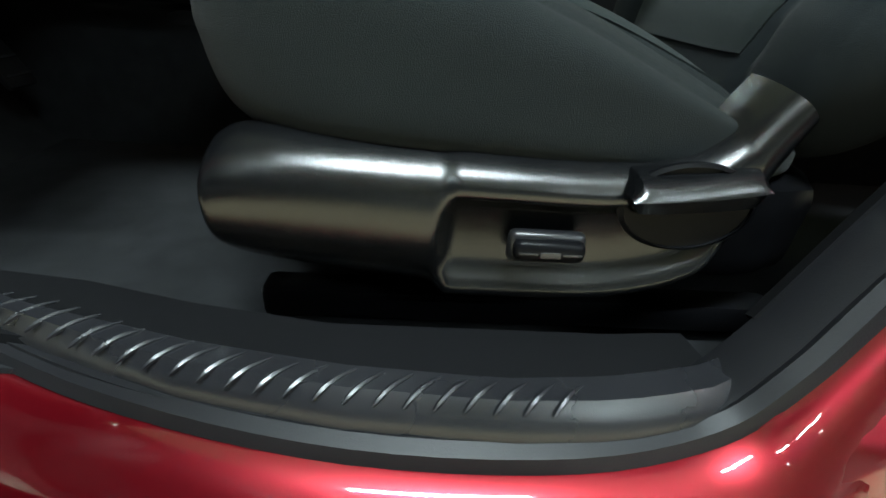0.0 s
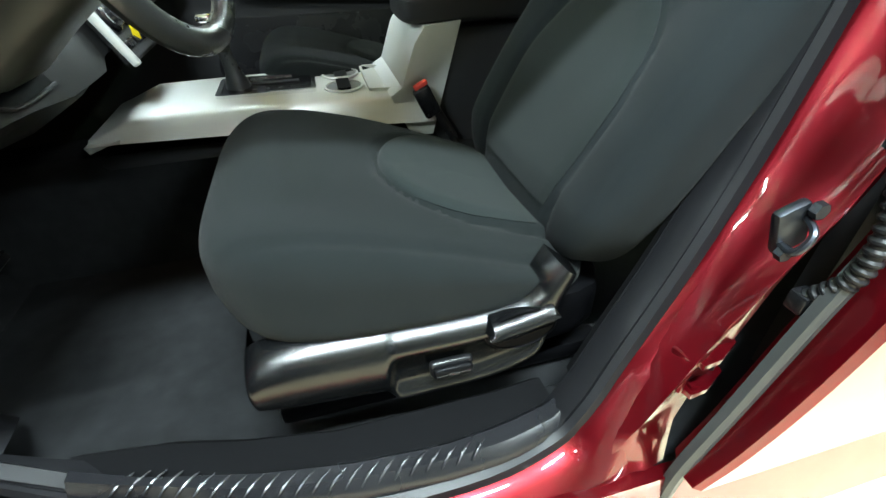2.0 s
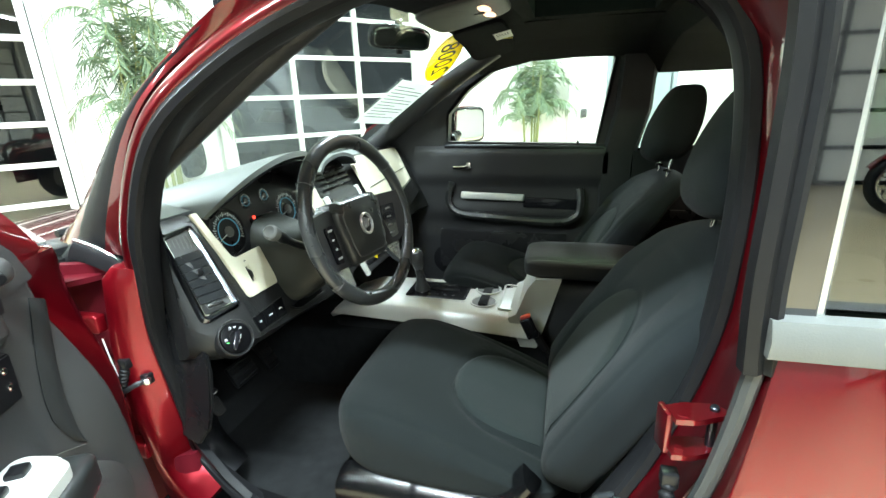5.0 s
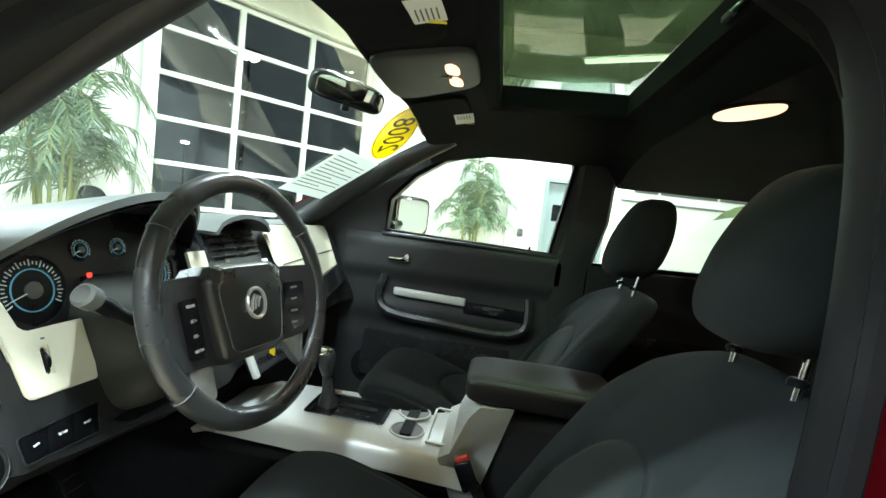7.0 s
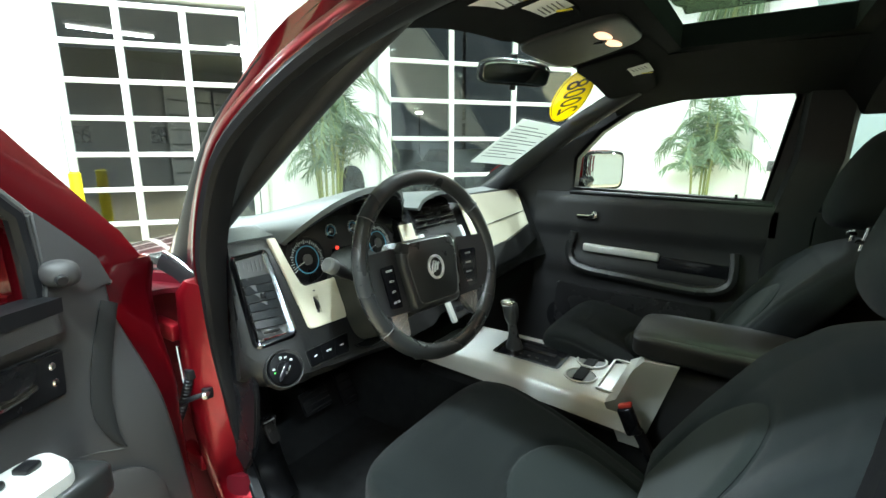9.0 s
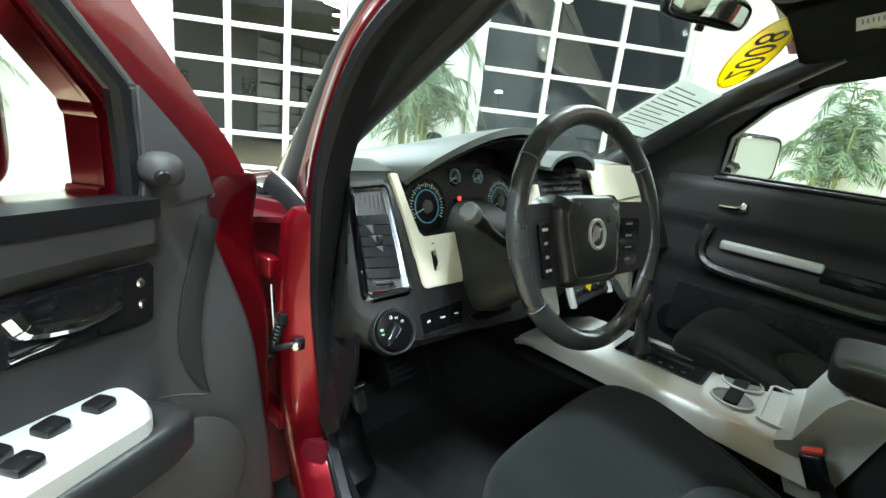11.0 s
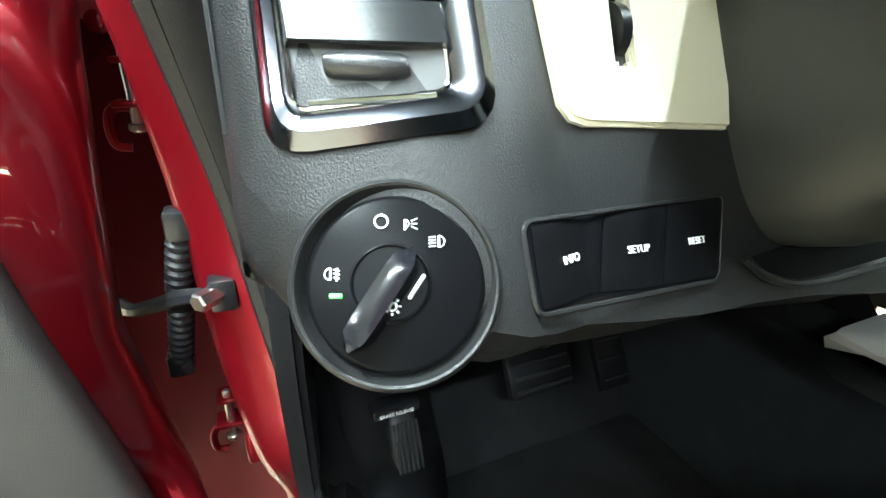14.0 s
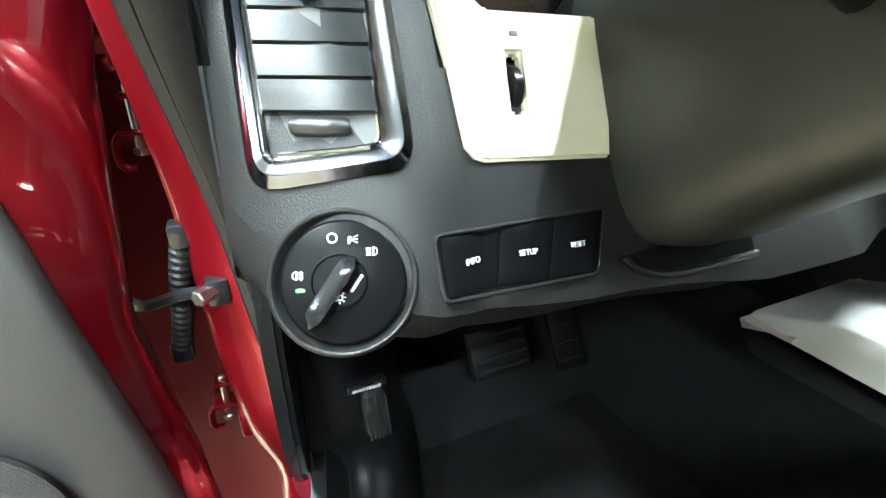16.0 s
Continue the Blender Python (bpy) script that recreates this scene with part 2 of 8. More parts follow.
def tube(bm, pts, r, n=10, closed=False, flat=1.0):
    """A round bar along points; r may be a list."""
    pts = [Vector(p) for p in pts]
    k = len(pts)
    loops, ref = [], None
    for i, p in enumerate(pts):
        a = pts[(i - 1) % k] if closed or i else pts[0]
        b = pts[(i + 1) % k] if closed or i + 1 < k else pts[-1]
        d = (b - a).normalized()
        if ref is None:
            ref = d.orthogonal().normalized()
        ref = (ref - d * ref.dot(d)).normalized()
        side = d.cross(ref)
        rad = r[i] if isinstance(r, (list, tuple)) else r
        loops.append([p + ref * (rad * math.cos(2 * math.pi * j / n)) + side * (rad * flat * math.sin(2 * math.pi * j / n)) for j in range(n)])
    rings(bm, loops, True, not closed, closed)


def sweep(bm, pts, profile, out, closed=False, scale=None):
    """A profile of (a, b) pairs carried along points: a along out (a vector or one per point), b across."""
    pts = [Vector(p) for p in pts]
    k = len(pts)
    loops = []
    for i, p in enumerate(pts):
        a = pts[(i - 1) % k] if closed or i else pts[0]
        b = pts[(i + 1) % k] if closed or i + 1 < k else pts[-1]
        d = (b - a).normalized()
        o = Vector(out[i] if isinstance(out, list) else out)
        o = (o - d * o.dot(d)).normalized()
        s = d.cross(o)
        k2 = scale[i] if scale else 1.0
        loops.append([p + o * (u * k2) + s * (v * k2) for u, v in profile])
    rings(bm, loops, True, not closed, closed)


def lathe(bm, prof, m, n=32, caps=True):
    """Turned about the z axis of m: (radius, height) pairs."""
    loops = [[m @ Vector((r * math.cos(2 * math.pi * j / n), r * math.sin(2 * math.pi * j / n), z)) for j in range(n)] for r, z in prof]
    rings(bm, loops, True, caps, not caps)


def cyl(bm, p, q, r, n=14, r2=None, bevel=0.0):
    p, q = Vector(p), Vector(q)
    m = Matrix.Translation(p) @ (q - p).to_track_quat("Z", "Y").to_matrix().to_4x4()
    h = (q - p).length
    r2 = r if r2 is None else r2
    if bevel:
        lathe(bm, [(r - bevel, 0), (r, bevel), (r2, h - bevel), (r2 - bevel, h)], m, n)
    else:
        lathe(bm, [(r, 0), (r2, h)], m, n)


def plate(bm, outer, holes, to3d, depth):
    """A flat panel with holes: 2-d loops, to3d(u, v, w) places them, w from 0 to depth."""
    edges = []
    for lp in [outer, *holes]:
        vs = [bm.verts.new(to3d(u, v, 0)) for u, v in lp]
        edges += [bm.edges.new((vs[i], vs[(i + 1) % len(vs)])) for i in range(len(vs))]
    g = bmesh.ops.triangle_fill(bm, edges=edges, use_beauty=True)
    faces = [f for f in g["geom"] if isinstance(f, bmesh.types.BMFace)]
    ex = bmesh.ops.extrude_face_region(bm, geom=faces)
    vs = [v for v in ex["geom"] if isinstance(v, bmesh.types.BMVert)]
    mv = Vector(to3d(0, 0, depth)) - Vector(to3d(0, 0, 0))
    bmesh.ops.translate(bm, vec=mv, verts=vs)


def pad(bm, fn, n=18, e=4.0):
    """A rounded block over (u, v, w) in -1..1, shaped by fn; e: how square it is."""
    g = bmesh.ops.create_cube(bm, size=2)
    bmesh.ops.subdivide_edges(bm, edges=list({x for v in g["verts"] for x in v.link_edges}), cuts=n, use_grid_fill=True)
    for v in bm.verts:
        c = v.co
        q = (abs(c.x) ** e + abs(c.y) ** e + abs(c.z) ** e) ** (1 / e)
        v.co = fn(*(c / q))


def sheet(bm, fn, nu, nv, thick=0.0):
    vs = [[bm.verts.new(fn(i / nu, j / nv)) for j in range(nv + 1)] for i in range(nu + 1)]
    fs = [bm.faces.new((vs[i][j], vs[i + 1][j], vs[i + 1][j + 1], vs[i][j + 1])) for i in range(nu) for j in range(nv)]
    if thick:
        bmesh.ops.recalc_face_normals(bm, faces=fs)
        bmesh.ops.solidify(bm, geom=fs, thickness=thick)


def lerp(a, b, t):
    return a + (b - a) * t


def curve_at(table, x):
    """Piecewise-linear lookup in rows of (x, y...)."""
    if x <= table[0][0]:
        return table[0][1:]
    for p, q in zip(table, table[1:]):
        if x <= q[0]:
            t = (x - p[0]) / (q[0] - p[0])
            return tuple(lerp(a, b, t) for a, b in zip(p[1:], q[1:]))
    return table[-1][1:]


def text_part(name, words, size, m, material, parent, label=""):
    """Words in the built-in font as a thin mesh."""
    cu = bpy.data.curves.new(name, "FONT")
    cu.body, cu.size, cu.align_x, cu.align_y, cu.extrude = words, size, "CENTER", "CENTER", 0.0003
    tmp = bpy.data.objects.new(name, cu)
    me = tmp.to_mesh().copy()
    bpy.data.objects.remove(tmp)
    me.transform(m)
    me.materials.clear()
    me.materials.append(material)
    ob = new(name, me)
    if parent:
        ob.parent = parent
        if not parent.parent:
            ob.matrix_parent_inverse = parent.matrix_basis.inverted()
    if label:
        ob["label"] = label
    return ob


def rounded(cs, r, n=5):
    out = []
    k = len(cs)
    for i in range(k):
        p, a, b = Vector(cs[i]), Vector(cs[i - 1]), Vector(cs[(i + 1) % k])
        s, e = p + (a - p).normalized() * r, p + (b - p).normalized() * r
        for j in range(n + 1):
            t = j / n
            out.append(((1 - t) ** 2 * s + 2 * t * (1 - t) * p + t * t * e)[:])
    return out


def basis(o, ex, ey, ez):
    m = Matrix((Vector(ex), Vector(ey), Vector(ez))).transposed().to_4x4()
    return Matrix.Translation(o) @ m

# ---- showroom ----
CEILING_Z = 4.2
W1_O, W1_A = Vector((-3.85, 4.3, 0)), radians(52)
W1_D = Vector((math.cos(W1_A), math.sin(W1_A), 0))
W1_N = Vector((W1_D.y, -W1_D.x, 0))          # into the room
W2_A = radians(6)
W2_O, W2_D = Vector((0, 7.0, 0)), Vector((math.cos(W2_A), math.sin(W2_A), 0))
W2_N = Vector((W2_D.y, -W2_D.x, 0))


def on_w1(s, z, n=0.0):
    return W1_O + W1_D * s + W1_N * n + Vector((0, 0, z))


def on_w2(s, z, n=0.0):
    return W2_O + W2_D * s + W2_N * n + Vector((0, 0, z))


G_COLS, G_ROWS = (0.08, 0.94, 1.86, 2.80), [0.03 + 0.485 * i for i in range(8)]
H_COLS, H_ROWS = (-3.42, -2.83, -2.19, -1.58), [0.12 + 0.39 * i for i in range(8)]

bm = bmesh.new()
plate(bm, [(-14, -1), (-14, -8), (10, -8), (10, 9), (-1.5, 9), (-9, 1)], [], lambda u, v, w: (u, v, -w), 0.1)
tagged(finish("floor", bm, FLOOR), "tan sealed concrete showroom floor with a soft shine", "floor", kind="structure")
bm = bmesh.new()
plate(bm, [(-14, -1), (-14, -8), (10, -8), (10, 9), (-1.5, 9), (-9, 1)], [], lambda u, v, w: (u, v, CEILING_Z + w), 0.1)
tagged(finish("ceiling", bm, CEIL), "grey-green showroom ceiling", "ceiling", kind="structure")

bm = bmesh.new()
holes = [[(G_COLS[0] - 0.06, 0.0), (G_COLS[-1] + 0.06, 0.0), (G_COLS[-1] + 0.06, 3.49), (G_COLS[0] - 0.06, 3.49)],
         [(H_COLS[0] - 0.05, 0.05), (H_COLS[-1] + 0.05, 0.05), (H_COLS[-1] + 0.05, 2.92), (H_COLS[0] - 0.05, 2.92)]]
holes[0] = [(u, max(v, 0.02)) for u, v in holes[0]]
plate(bm, [(-9.5, 0), (3.1, 0), (3.1, CEILING_Z), (-9.5, CEILING_Z)], holes, lambda u, v, w: on_w1(u, v, -w), 0.2)
tagged(finish("wall_north", bm, WHITE_WALL), "white painted wall with two glazed garage door openings", "wall", kind="structure")
bm = bmesh.new()
plate(bm, [(-2.2, 0), (10, 0), (10, CEILING_Z), (-2.2, CEILING_Z)], [[(0.62, 0.01), (1.56, 0.01), (1.56, 2.0), (0.62, 2.0)]], lambda u, v, w: on_w2(u, v, -w), 0.2)
tagged(finish("wall_east", bm, WHITE_WALL), "white painted showroom wall with a grey service door", "wall", kind="structure")
for nm, a, b in (("wall_south", (9.8, 8), (9.8, -7.5)), ("wall_west", (9.9, -7.4), (-12, -7.4)), ("wall_corner", (-9.55, -2.9), (-9.55, -7.5))):
    bm = bmesh.new()
    a, b = Vector((*a, 0)), Vector((*b, 0))
    d = (b - a).normalized()
    box(bm, (a + b) / 2 + Vector((0, 0, CEILING_Z / 2)), ((b - a).length, 0.15, CEILING_Z), m=Matrix.Rotation(math.atan2(d.y, d.x), 4, "Z"))
    # west wall is greyed for dimness, so the paintwork mirrors less light
    grey = nm == "wall_west"
    tagged(finish(nm, bm, DIM_SHADE if grey else WHITE_WALL), ("grey" if grey else "white") + " showroom wall", "wall", kind="structure")


def garage_door(name, cols, rows, label, on_w1=on_w1, turn=W1_A, glass=None, bars=None):
    t = thing(name, on_w1((cols[0] + cols[-1]) / 2, 0), label, "garage door", kind="structure")
    rz = Matrix.Rotation(turn, 4, "Z")
    for c in cols:
        bm = bmesh.new()
        box(bm, on_w1(c, (rows[0] + rows[-1]) / 2, -0.09), (0.07, 0.05, rows[-1] - rows[0]), 0.006, m=rz)
        part("stile", bm, bars or WHITE_METAL, t)
    for z in rows:
        bm = bmesh.new()
        box(bm, on_w1((cols[0] + cols[-1]) / 2, z, -0.092), (cols[-1] - cols[0] + 0.07, 0.046, 0.055), 0.006, m=rz)
        part("rail", bm, bars or WHITE_METAL, t)
    for c, d in zip(cols, cols[1:]):
        for z, y in zip(rows, rows[1:]):
            bm = bmesh.new()
            box(bm, on_w1((c + d) / 2, (z + y) / 2, -0.1), (d - c - 0.065, 0.006, y - z - 0.05), m=rz)
            part("pane", bm, glass or NIGHT_PANE, t)
    for side in (cols[0] - 0.1, cols[-1] + 0.1):
        bm = bmesh.new()
        box(bm, on_w1(side, rows[-1] / 2 + 0.15, 0.03), (0.09, 0.05, rows[-1] + 0.3), 0.01, m=rz)
        part("track", bm, WHITE_METAL, t)
    return t


garage_door("garage_door_1", G_COLS, G_ROWS, "white sectional garage door with clear glass panes at night")
garage_door("garage_door_2", H_COLS, H_ROWS, "white sectional garage door with clear panes onto a dark lot", glass=LOT_PANE)
# third glazed door, seen mirrored in the rear door's paint and glass
garage_door("garage_door_3", (2.6, 3.6, 4.6, 5.6, 6.6), [0.05 + 0.5 * i for i in range(8)], "sectional garage door with pale frosted panes in a dark grid",
            lambda s, z, n=0.0: Vector((s, -7.18 + n, z)), 0.0, WHITE_METAL, SMOOTH)
for s, z in ((-0.22, 1.62), (-0.22, 1.38)):
    t = thing("door_lock_bar", on_w1(s, z), "dark steel slide lock on the door track", "lock")
    bm = bmesh.new()
    box(bm, on_w1(s, z, 0.05), (0.16, 0.03, 0.025), 0.004, m=Matrix.Rotation(W1_A, 4, "Z"))
    part("bolt", bm, STEEL, t)
    bm = bmesh.new()
    box(bm, on_w1(s, z - 0.01, 0.03), (0.04, 0.02, 0.12), 0.004, m=Matrix.Rotation(W1_A, 4, "Z"))
    part("keeper", bm, STEEL, t)



def motorcycle(base, yaw, label):
    """A parked cruiser: two spoked wheels, frame, engine, tank, seat and bars."""
    t = thing("motorcycle", base, label, "motorcycle")
    mm = Matrix.Translation(base) @ Matrix.Rotation(yaw, 4, "Z")
    for x, r in ((-0.72, 0.30), (0.80, 0.33)):
        bm = bmesh.new()
        tube(bm, [mm @ Vector((x + r * math.cos(a), 0, r + 0.055 + r * math.sin(a))) for a in [2 * math.pi * k / 32 for k in range(32)]], 0.055, 10, True)
        w = part("wheel", bm, RUBBER, t, "black tyre on a chrome rim")
        bm = bmesh.new()
        tube(bm, [mm @ Vector((x + (r - 0.06) * math.cos(a), 0, r + 0.055 + (r - 0.06) * math.sin(a))) for a in [2 * math.pi * k / 28 for k in range(28)]], 0.022, 6, True)
        for k in range(9):
            a = 2 * math.pi * k / 9
            tube(bm, [mm @ Vector((x, 0, r + 0.055)), mm @ Vector((x + (r - 0.07) * math.cos(a), 0, r + 0.055 + (r - 0.07) * math.sin(a)))], 0.010, 5)
        part("rim", bm, CHROME, w)
        bm = bmesh.new()
        sheet(bm, lambda u, v: mm @ Vector((x + (r + 0.085) * math.cos(lerp(0.5, 2.7, u)), 0.07 * (2 * v - 1), r + 0.055 + (r + 0.085 - 0.03 * (2 * v - 1) ** 2) * math.sin(lerp(0.5, 2.7, u)))), 16, 5, 0.006)
        part("fender", bm, RED, t)
    for nm, c, h, e, ma in (("engine", (0.05, 0, 0.42), (0.24, 0.15, 0.20), 3.5, STEEL), ("tank", (0.14, 0, 0.82), (0.27, 0.14, 0.11), 2.6, RED), ("saddle", (-0.34, 0, 0.72), (0.34, 0.14, 0.07), 3.0, LEATHER), ("headlamp", (0.62, 0, 0.93), (0.09, 0.09, 0.09), 2.2, CHROME)):
        bm = bmesh.new()
        pad(bm, lambda u, v, w: mm @ Vector((c[0] + h[0] * u, c[1] + h[1] * v, c[2] + h[2] * w)), 8, e)
        part(nm, bm, ma, t)
    for nm, pts, r, ma in (("frame_tube", [(-0.72, 0, 0.36), (-0.25, 0, 0.62), (0.42, 0, 0.86)], 0.022, SMOOTH), ("exhaust", [(0.22, 0.16, 0.36), (0.10, 0.19, 0.22), (-0.95, 0.19, 0.28)], 0.045, CHROME), ("fork", [(0.80, 0.08, 0.385), (0.52, 0.08, 1.02)], 0.024, CHROME), ("fork", [(0.80, -0.08, 0.385), (0.52, -0.08, 1.02)], 0.024, CHROME), ("handlebar", [(0.30, -0.42, 1.05), (0.50, -0.25, 1.10), (0.52, 0, 1.04), (0.50, 0.25, 1.10), (0.30, 0.42, 1.05)], 0.014, CHROME)):
        bm = bmesh.new()
        tube(bm, catmull([mm @ Vector(p) for p in pts], 5), r, 8)
        part(nm, bm, ma, t)


motorcycle(Vector((4.3, -5.2, 0)), radians(12), "red and chrome cruiser motorcycle parked on the tan floor")
t = thing("bollard", on_w1(-3.30, 0, 0.25), "yellow steel bollard beside the garage door", "bollard")
bm = bmesh.new()
cyl(bm, on_w1(-3.30, 0, 0.25), on_w1(-3.30, 1.12, 0.25), 0.055, 18, bevel=0.02)
part("post", bm, YELLOW, t)
bm = bmesh.new()
cyl(bm, on_w1(-3.30, 0, 0.25), on_w1(-3.30, 0.02, 0.25), 0.10, 18, bevel=0.006)
part("base_plate", bm, STEEL, t)
CH = on_w1(-0.30, 0, 0.42)
t = thing("office_chair", CH, "black padded office chair by the white wall", "chair")
bm = bmesh.new()
pad(bm, lambda a, b, c: CH + Vector((0.235 * a, 0.235 * b, 0.50 + 0.045 * c)), 8, 4)
part("seat", bm, SMOOTH, t)
bm = bmesh.new()
pad(bm, lambda a, b, c: CH + Vector((-0.22 + 0.035 * a - 0.05 * (1 - b * b), 0.18 * b * (1 - 0.15 * max(0, c)), 0.90 + 0.25 * c)), 10, 3.2)
part("backrest", bm, SMOOTH, t)
bm = bmesh.new()
cyl(bm, CH + Vector((0, 0, 0.10)), CH + Vector((0, 0, 0.47)), 0.03, 12)
part("column", bm, STEEL, t)
for i in range(5):
    a = i * 1.2566
    d = Vector((math.cos(a), math.sin(a), 0))
    bm = bmesh.new()
    tube(bm, [CH + Vector((0, 0, 0.11)), CH + d * 0.29 + Vector((0, 0, 0.07))], [0.028, 0.018], 8)
    part("leg", bm, SMOOTH, t)
    bm = bmesh.new()
    sd = Vector((-d.y, d.x, 0)) * 0.02
    cyl(bm, CH + d * 0.29 + Vector((0, 0, 0.03)) - sd, CH + d * 0.29 + Vector((0, 0, 0.03)) + sd, 0.03, 12)
    part("caster", bm, SMOOTH, t)

# night outside the garage doors
bm = bmesh.new()
box(bm, on_w1(-2, -0.15, -15), (60, 29, 0.1), m=Matrix.Rotation(W1_A, 4, "Z"))
tagged(finish("ground", bm, ASPHALT), "dark wet asphalt lot outside at night", "ground", kind="structure")
bm = bmesh.new()
box(bm, on_w1(-8, 2.3, -14), (16, 0.3, 5), m=Matrix.Rotation(W1_A, 4, "Z"))
DIM_WALL = mat("night_building_wall", (0.28, 0.27, 0.25), rough=0.8, mottle=0.2, mottle_scale=0.7)
t = thing("service_building", on_w1(-8, 0, -14), "dim grey service building across the dark lot", "building")
part("wall", bm, DIM_WALL, t)
for i in range(5):
    bm = bmesh.new()
    box(bm, on_w1(-13 + 2.4 * i, 1.9, -13.8), (0.5, 0.05, 0.6), 0.01, m=Matrix.Rotation(W1_A, 4, "Z"))
    part("window", bm, SMOOTH, t)
POLE_LIT = mat("lit_lot_lamp", (0.9, 0.9, 0.85), emit=(1.0, 0.97, 0.88), emit_strength=28.0)
for s, n, z in ((1.6, -22, 6.9), (-3.0, -20, 6.0), (4.77, -10, 5.72), (9.5, -34, 4.6)):
    t = thing("street_lamp", on_w1(s, -0.1, n), "lit parking lot lamp on a dark pole", "street lamp", "lot lamps")
    bm = bmesh.new()
    cyl(bm, on_w1(s, -0.1, n), on_w1(s, z, n), 0.09, 10, 0.06)
    part("pole", bm, SMOOTH, t)
    bm = bmesh.new()
    box(bm, on_w1(s, z + 0.07, n), (0.7, 0.5, 0.15), 0.04, m=Matrix.Rotation(W1_A, 4, "Z"))
    part("head", bm, SMOOTH, t)
    bm = bmesh.new()
    box(bm, on_w1(s, z - 0.08, n), (0.56, 0.36, 0.16), 0.06, m=Matrix.Rotation(W1_A, 4, "Z"))
    part("lens", bm, POLE_LIT, t)
CAR_DARK = mat("parked_car_paint", (0.05, 0.055, 0.06), rough=0.3, coat=0.8, mottle=0.1)


def parked_car(s, n, yaw, label):
    c = on_w1(s, -0.1, n)
    t = thing("parked_car", c, label, "car", "parked cars")
    m = Matrix.Translation(c) @ Matrix.Rotation(W1_A + yaw, 4, "Z")
    prof = [(-2.2, 0.35), (-2.25, 0.8), (-1.9, 0.95), (-1.2, 1.0), (-0.6, 1.45), (0.9, 1.5), (1.7, 1.05), (2.2, 0.95), (2.25, 0.4)]
    bm = bmesh.new()
    rings(bm, [[m @ Vector((x, y, z if z < 1.01 else z)) for x, z in prof] for y in (-0.85, -0.8, 0.8, 0.85)])
    part("body", bm, CAR_DARK, t)
    for sx in (-1.4, 1.4):
        for sy in (-0.8, 0.8):
            bm = bmesh.new()
            cyl(bm, m @ Vector((sx, sy - 0.1, 0.33)), m @ Vector((sx, sy + 0.1, 0.33)), 0.33, 18, bevel=0.03)
            part("wheel", bm, RUBBER, t)
    for sy in (-0.88, 0.88):
        bm = bmesh.new()
        rings(bm, [[m @ Vector((x, y, z)) for x, z in ((-0.95, 1.04), (-0.5, 1.38), (0.8, 1.42), (1.4, 1.05))] for y in (sy - 0.02, sy + 0.02)])
        part("side_window", bm, GLOSSY, t)
    return t


for i, (s, n) in enumerate(((-1.0, -8.5), (1.6, -9.5), (4.4, -9.0), (7.2, -10.0), (0.2, -15.0), (3.4, -15.5), (6.6, -16.0))):
    parked_car(s, n, radians(90 + (i % 3) * 4), "dark parked car outside at night")

# grey service door and outlet on the east wall
rz2 = Matrix.Rotation(W2_A, 4, "Z")
t = thing("door_1", on_w2(1.09, 0), "closed grey painted service door with a small square window", "door", kind="structure")
bm = bmesh.new()
plate(bm, [(0.67, 0.02), (1.51, 0.02), (1.51, 1.95), (0.67, 1.95)], [[(0.76, 1.36), (1.02, 1.36), (1.02, 1.62), (0.76, 1.62)]], lambda u, v, w: on_w2(u, v, -0.05 - w), 0.05)
part("leaf", bm, GREY_DOOR, t)
bm = bmesh.new()
box(bm, on_w2(0.89, 1.49, -0.08), (0.26, 0.01, 0.26), m=rz2)
part("window", bm, GLOSSY, t, "small dark wired glass window")
bm = bmesh.new()
plate(bm, [(0.60, 0.01), (1.58, 0.01), (1.58, 2.02), (0.60, 2.02)], [[(0.66, 0.02), (1.52, 0.02), (1.52, 1.96), (0.66, 1.96)]], lambda u, v, w: on_w2(u, v, 0.02 - w), 0.1)
part("frame", bm, GREY_DOOR, t)
bm = bmesh.new()
cyl(bm, on_w2(1.43, 1.0, -0.06), on_w2(1.43, 1.0, 0.02), 0.03, 12)
part("knob", bm, STEEL, t)
t = thing("wall_outlet", on_w2(0.3, 1.13), "small grey wall switch box", "switch")
bm = bmesh.new()
box(bm, on_w2(0.3, 1.13, 0.02), (0.09, 0.04, 0.13), 0.008, m=rz2)
part("plate", bm, TRIM_GREY, t)
for dz in (-0.03, 0.03):
    bm = bmesh.new()
    box(bm, on_w2(0.3, 1.13 + dz, 0.043), (0.035, 0.008, 0.03), 0.003, m=rz2)
    part("rocker", bm, INK, t)
bm = bmesh.new()
box(bm, on_w2(0.13, 1.55, 0.04), (0.14, 0.08, 3.1), 0.01, m=rz2)
tagged(finish("trim", bm, WHITE_METAL), "white wall pilaster beside the service door", "trim", kind="structure")

# white banner board with a line of dark writing
BOARD = mat("pale_banner_board", (0.50, 0.52, 0.47), rough=0.6, mottle=0.06, mottle_scale=3)
t = thing("banner_board", on_w2(3.7, 0.4), "long white banner board with a line of dark lettering", "banner")
bm = bmesh.new()
box(bm, on_w2(3.7, 1.27, 0.06), (3.9, 0.05, 1.76), 0.01, m=rz2)
part("board", bm, BOARD, t)
bm = bmesh.new()
box(bm, on_w2(3.7, 1.80, 0.09), (3.9, 0.02, 0.03), 0.004, m=rz2)
part("ledge", bm, TRIM_GREY, t)
rnd = random.Random(5)
s = 1.93
for w in (0.36, 0.86, 0.74, 0.22):
    bm = bmesh.new()
    box(bm, on_w2(s + w / 2, 1.98, 0.09), (w, 0.01, 0.085), 0.003, m=rz2)
    part("lettering", bm, INK, t)
    s += w + 0.035


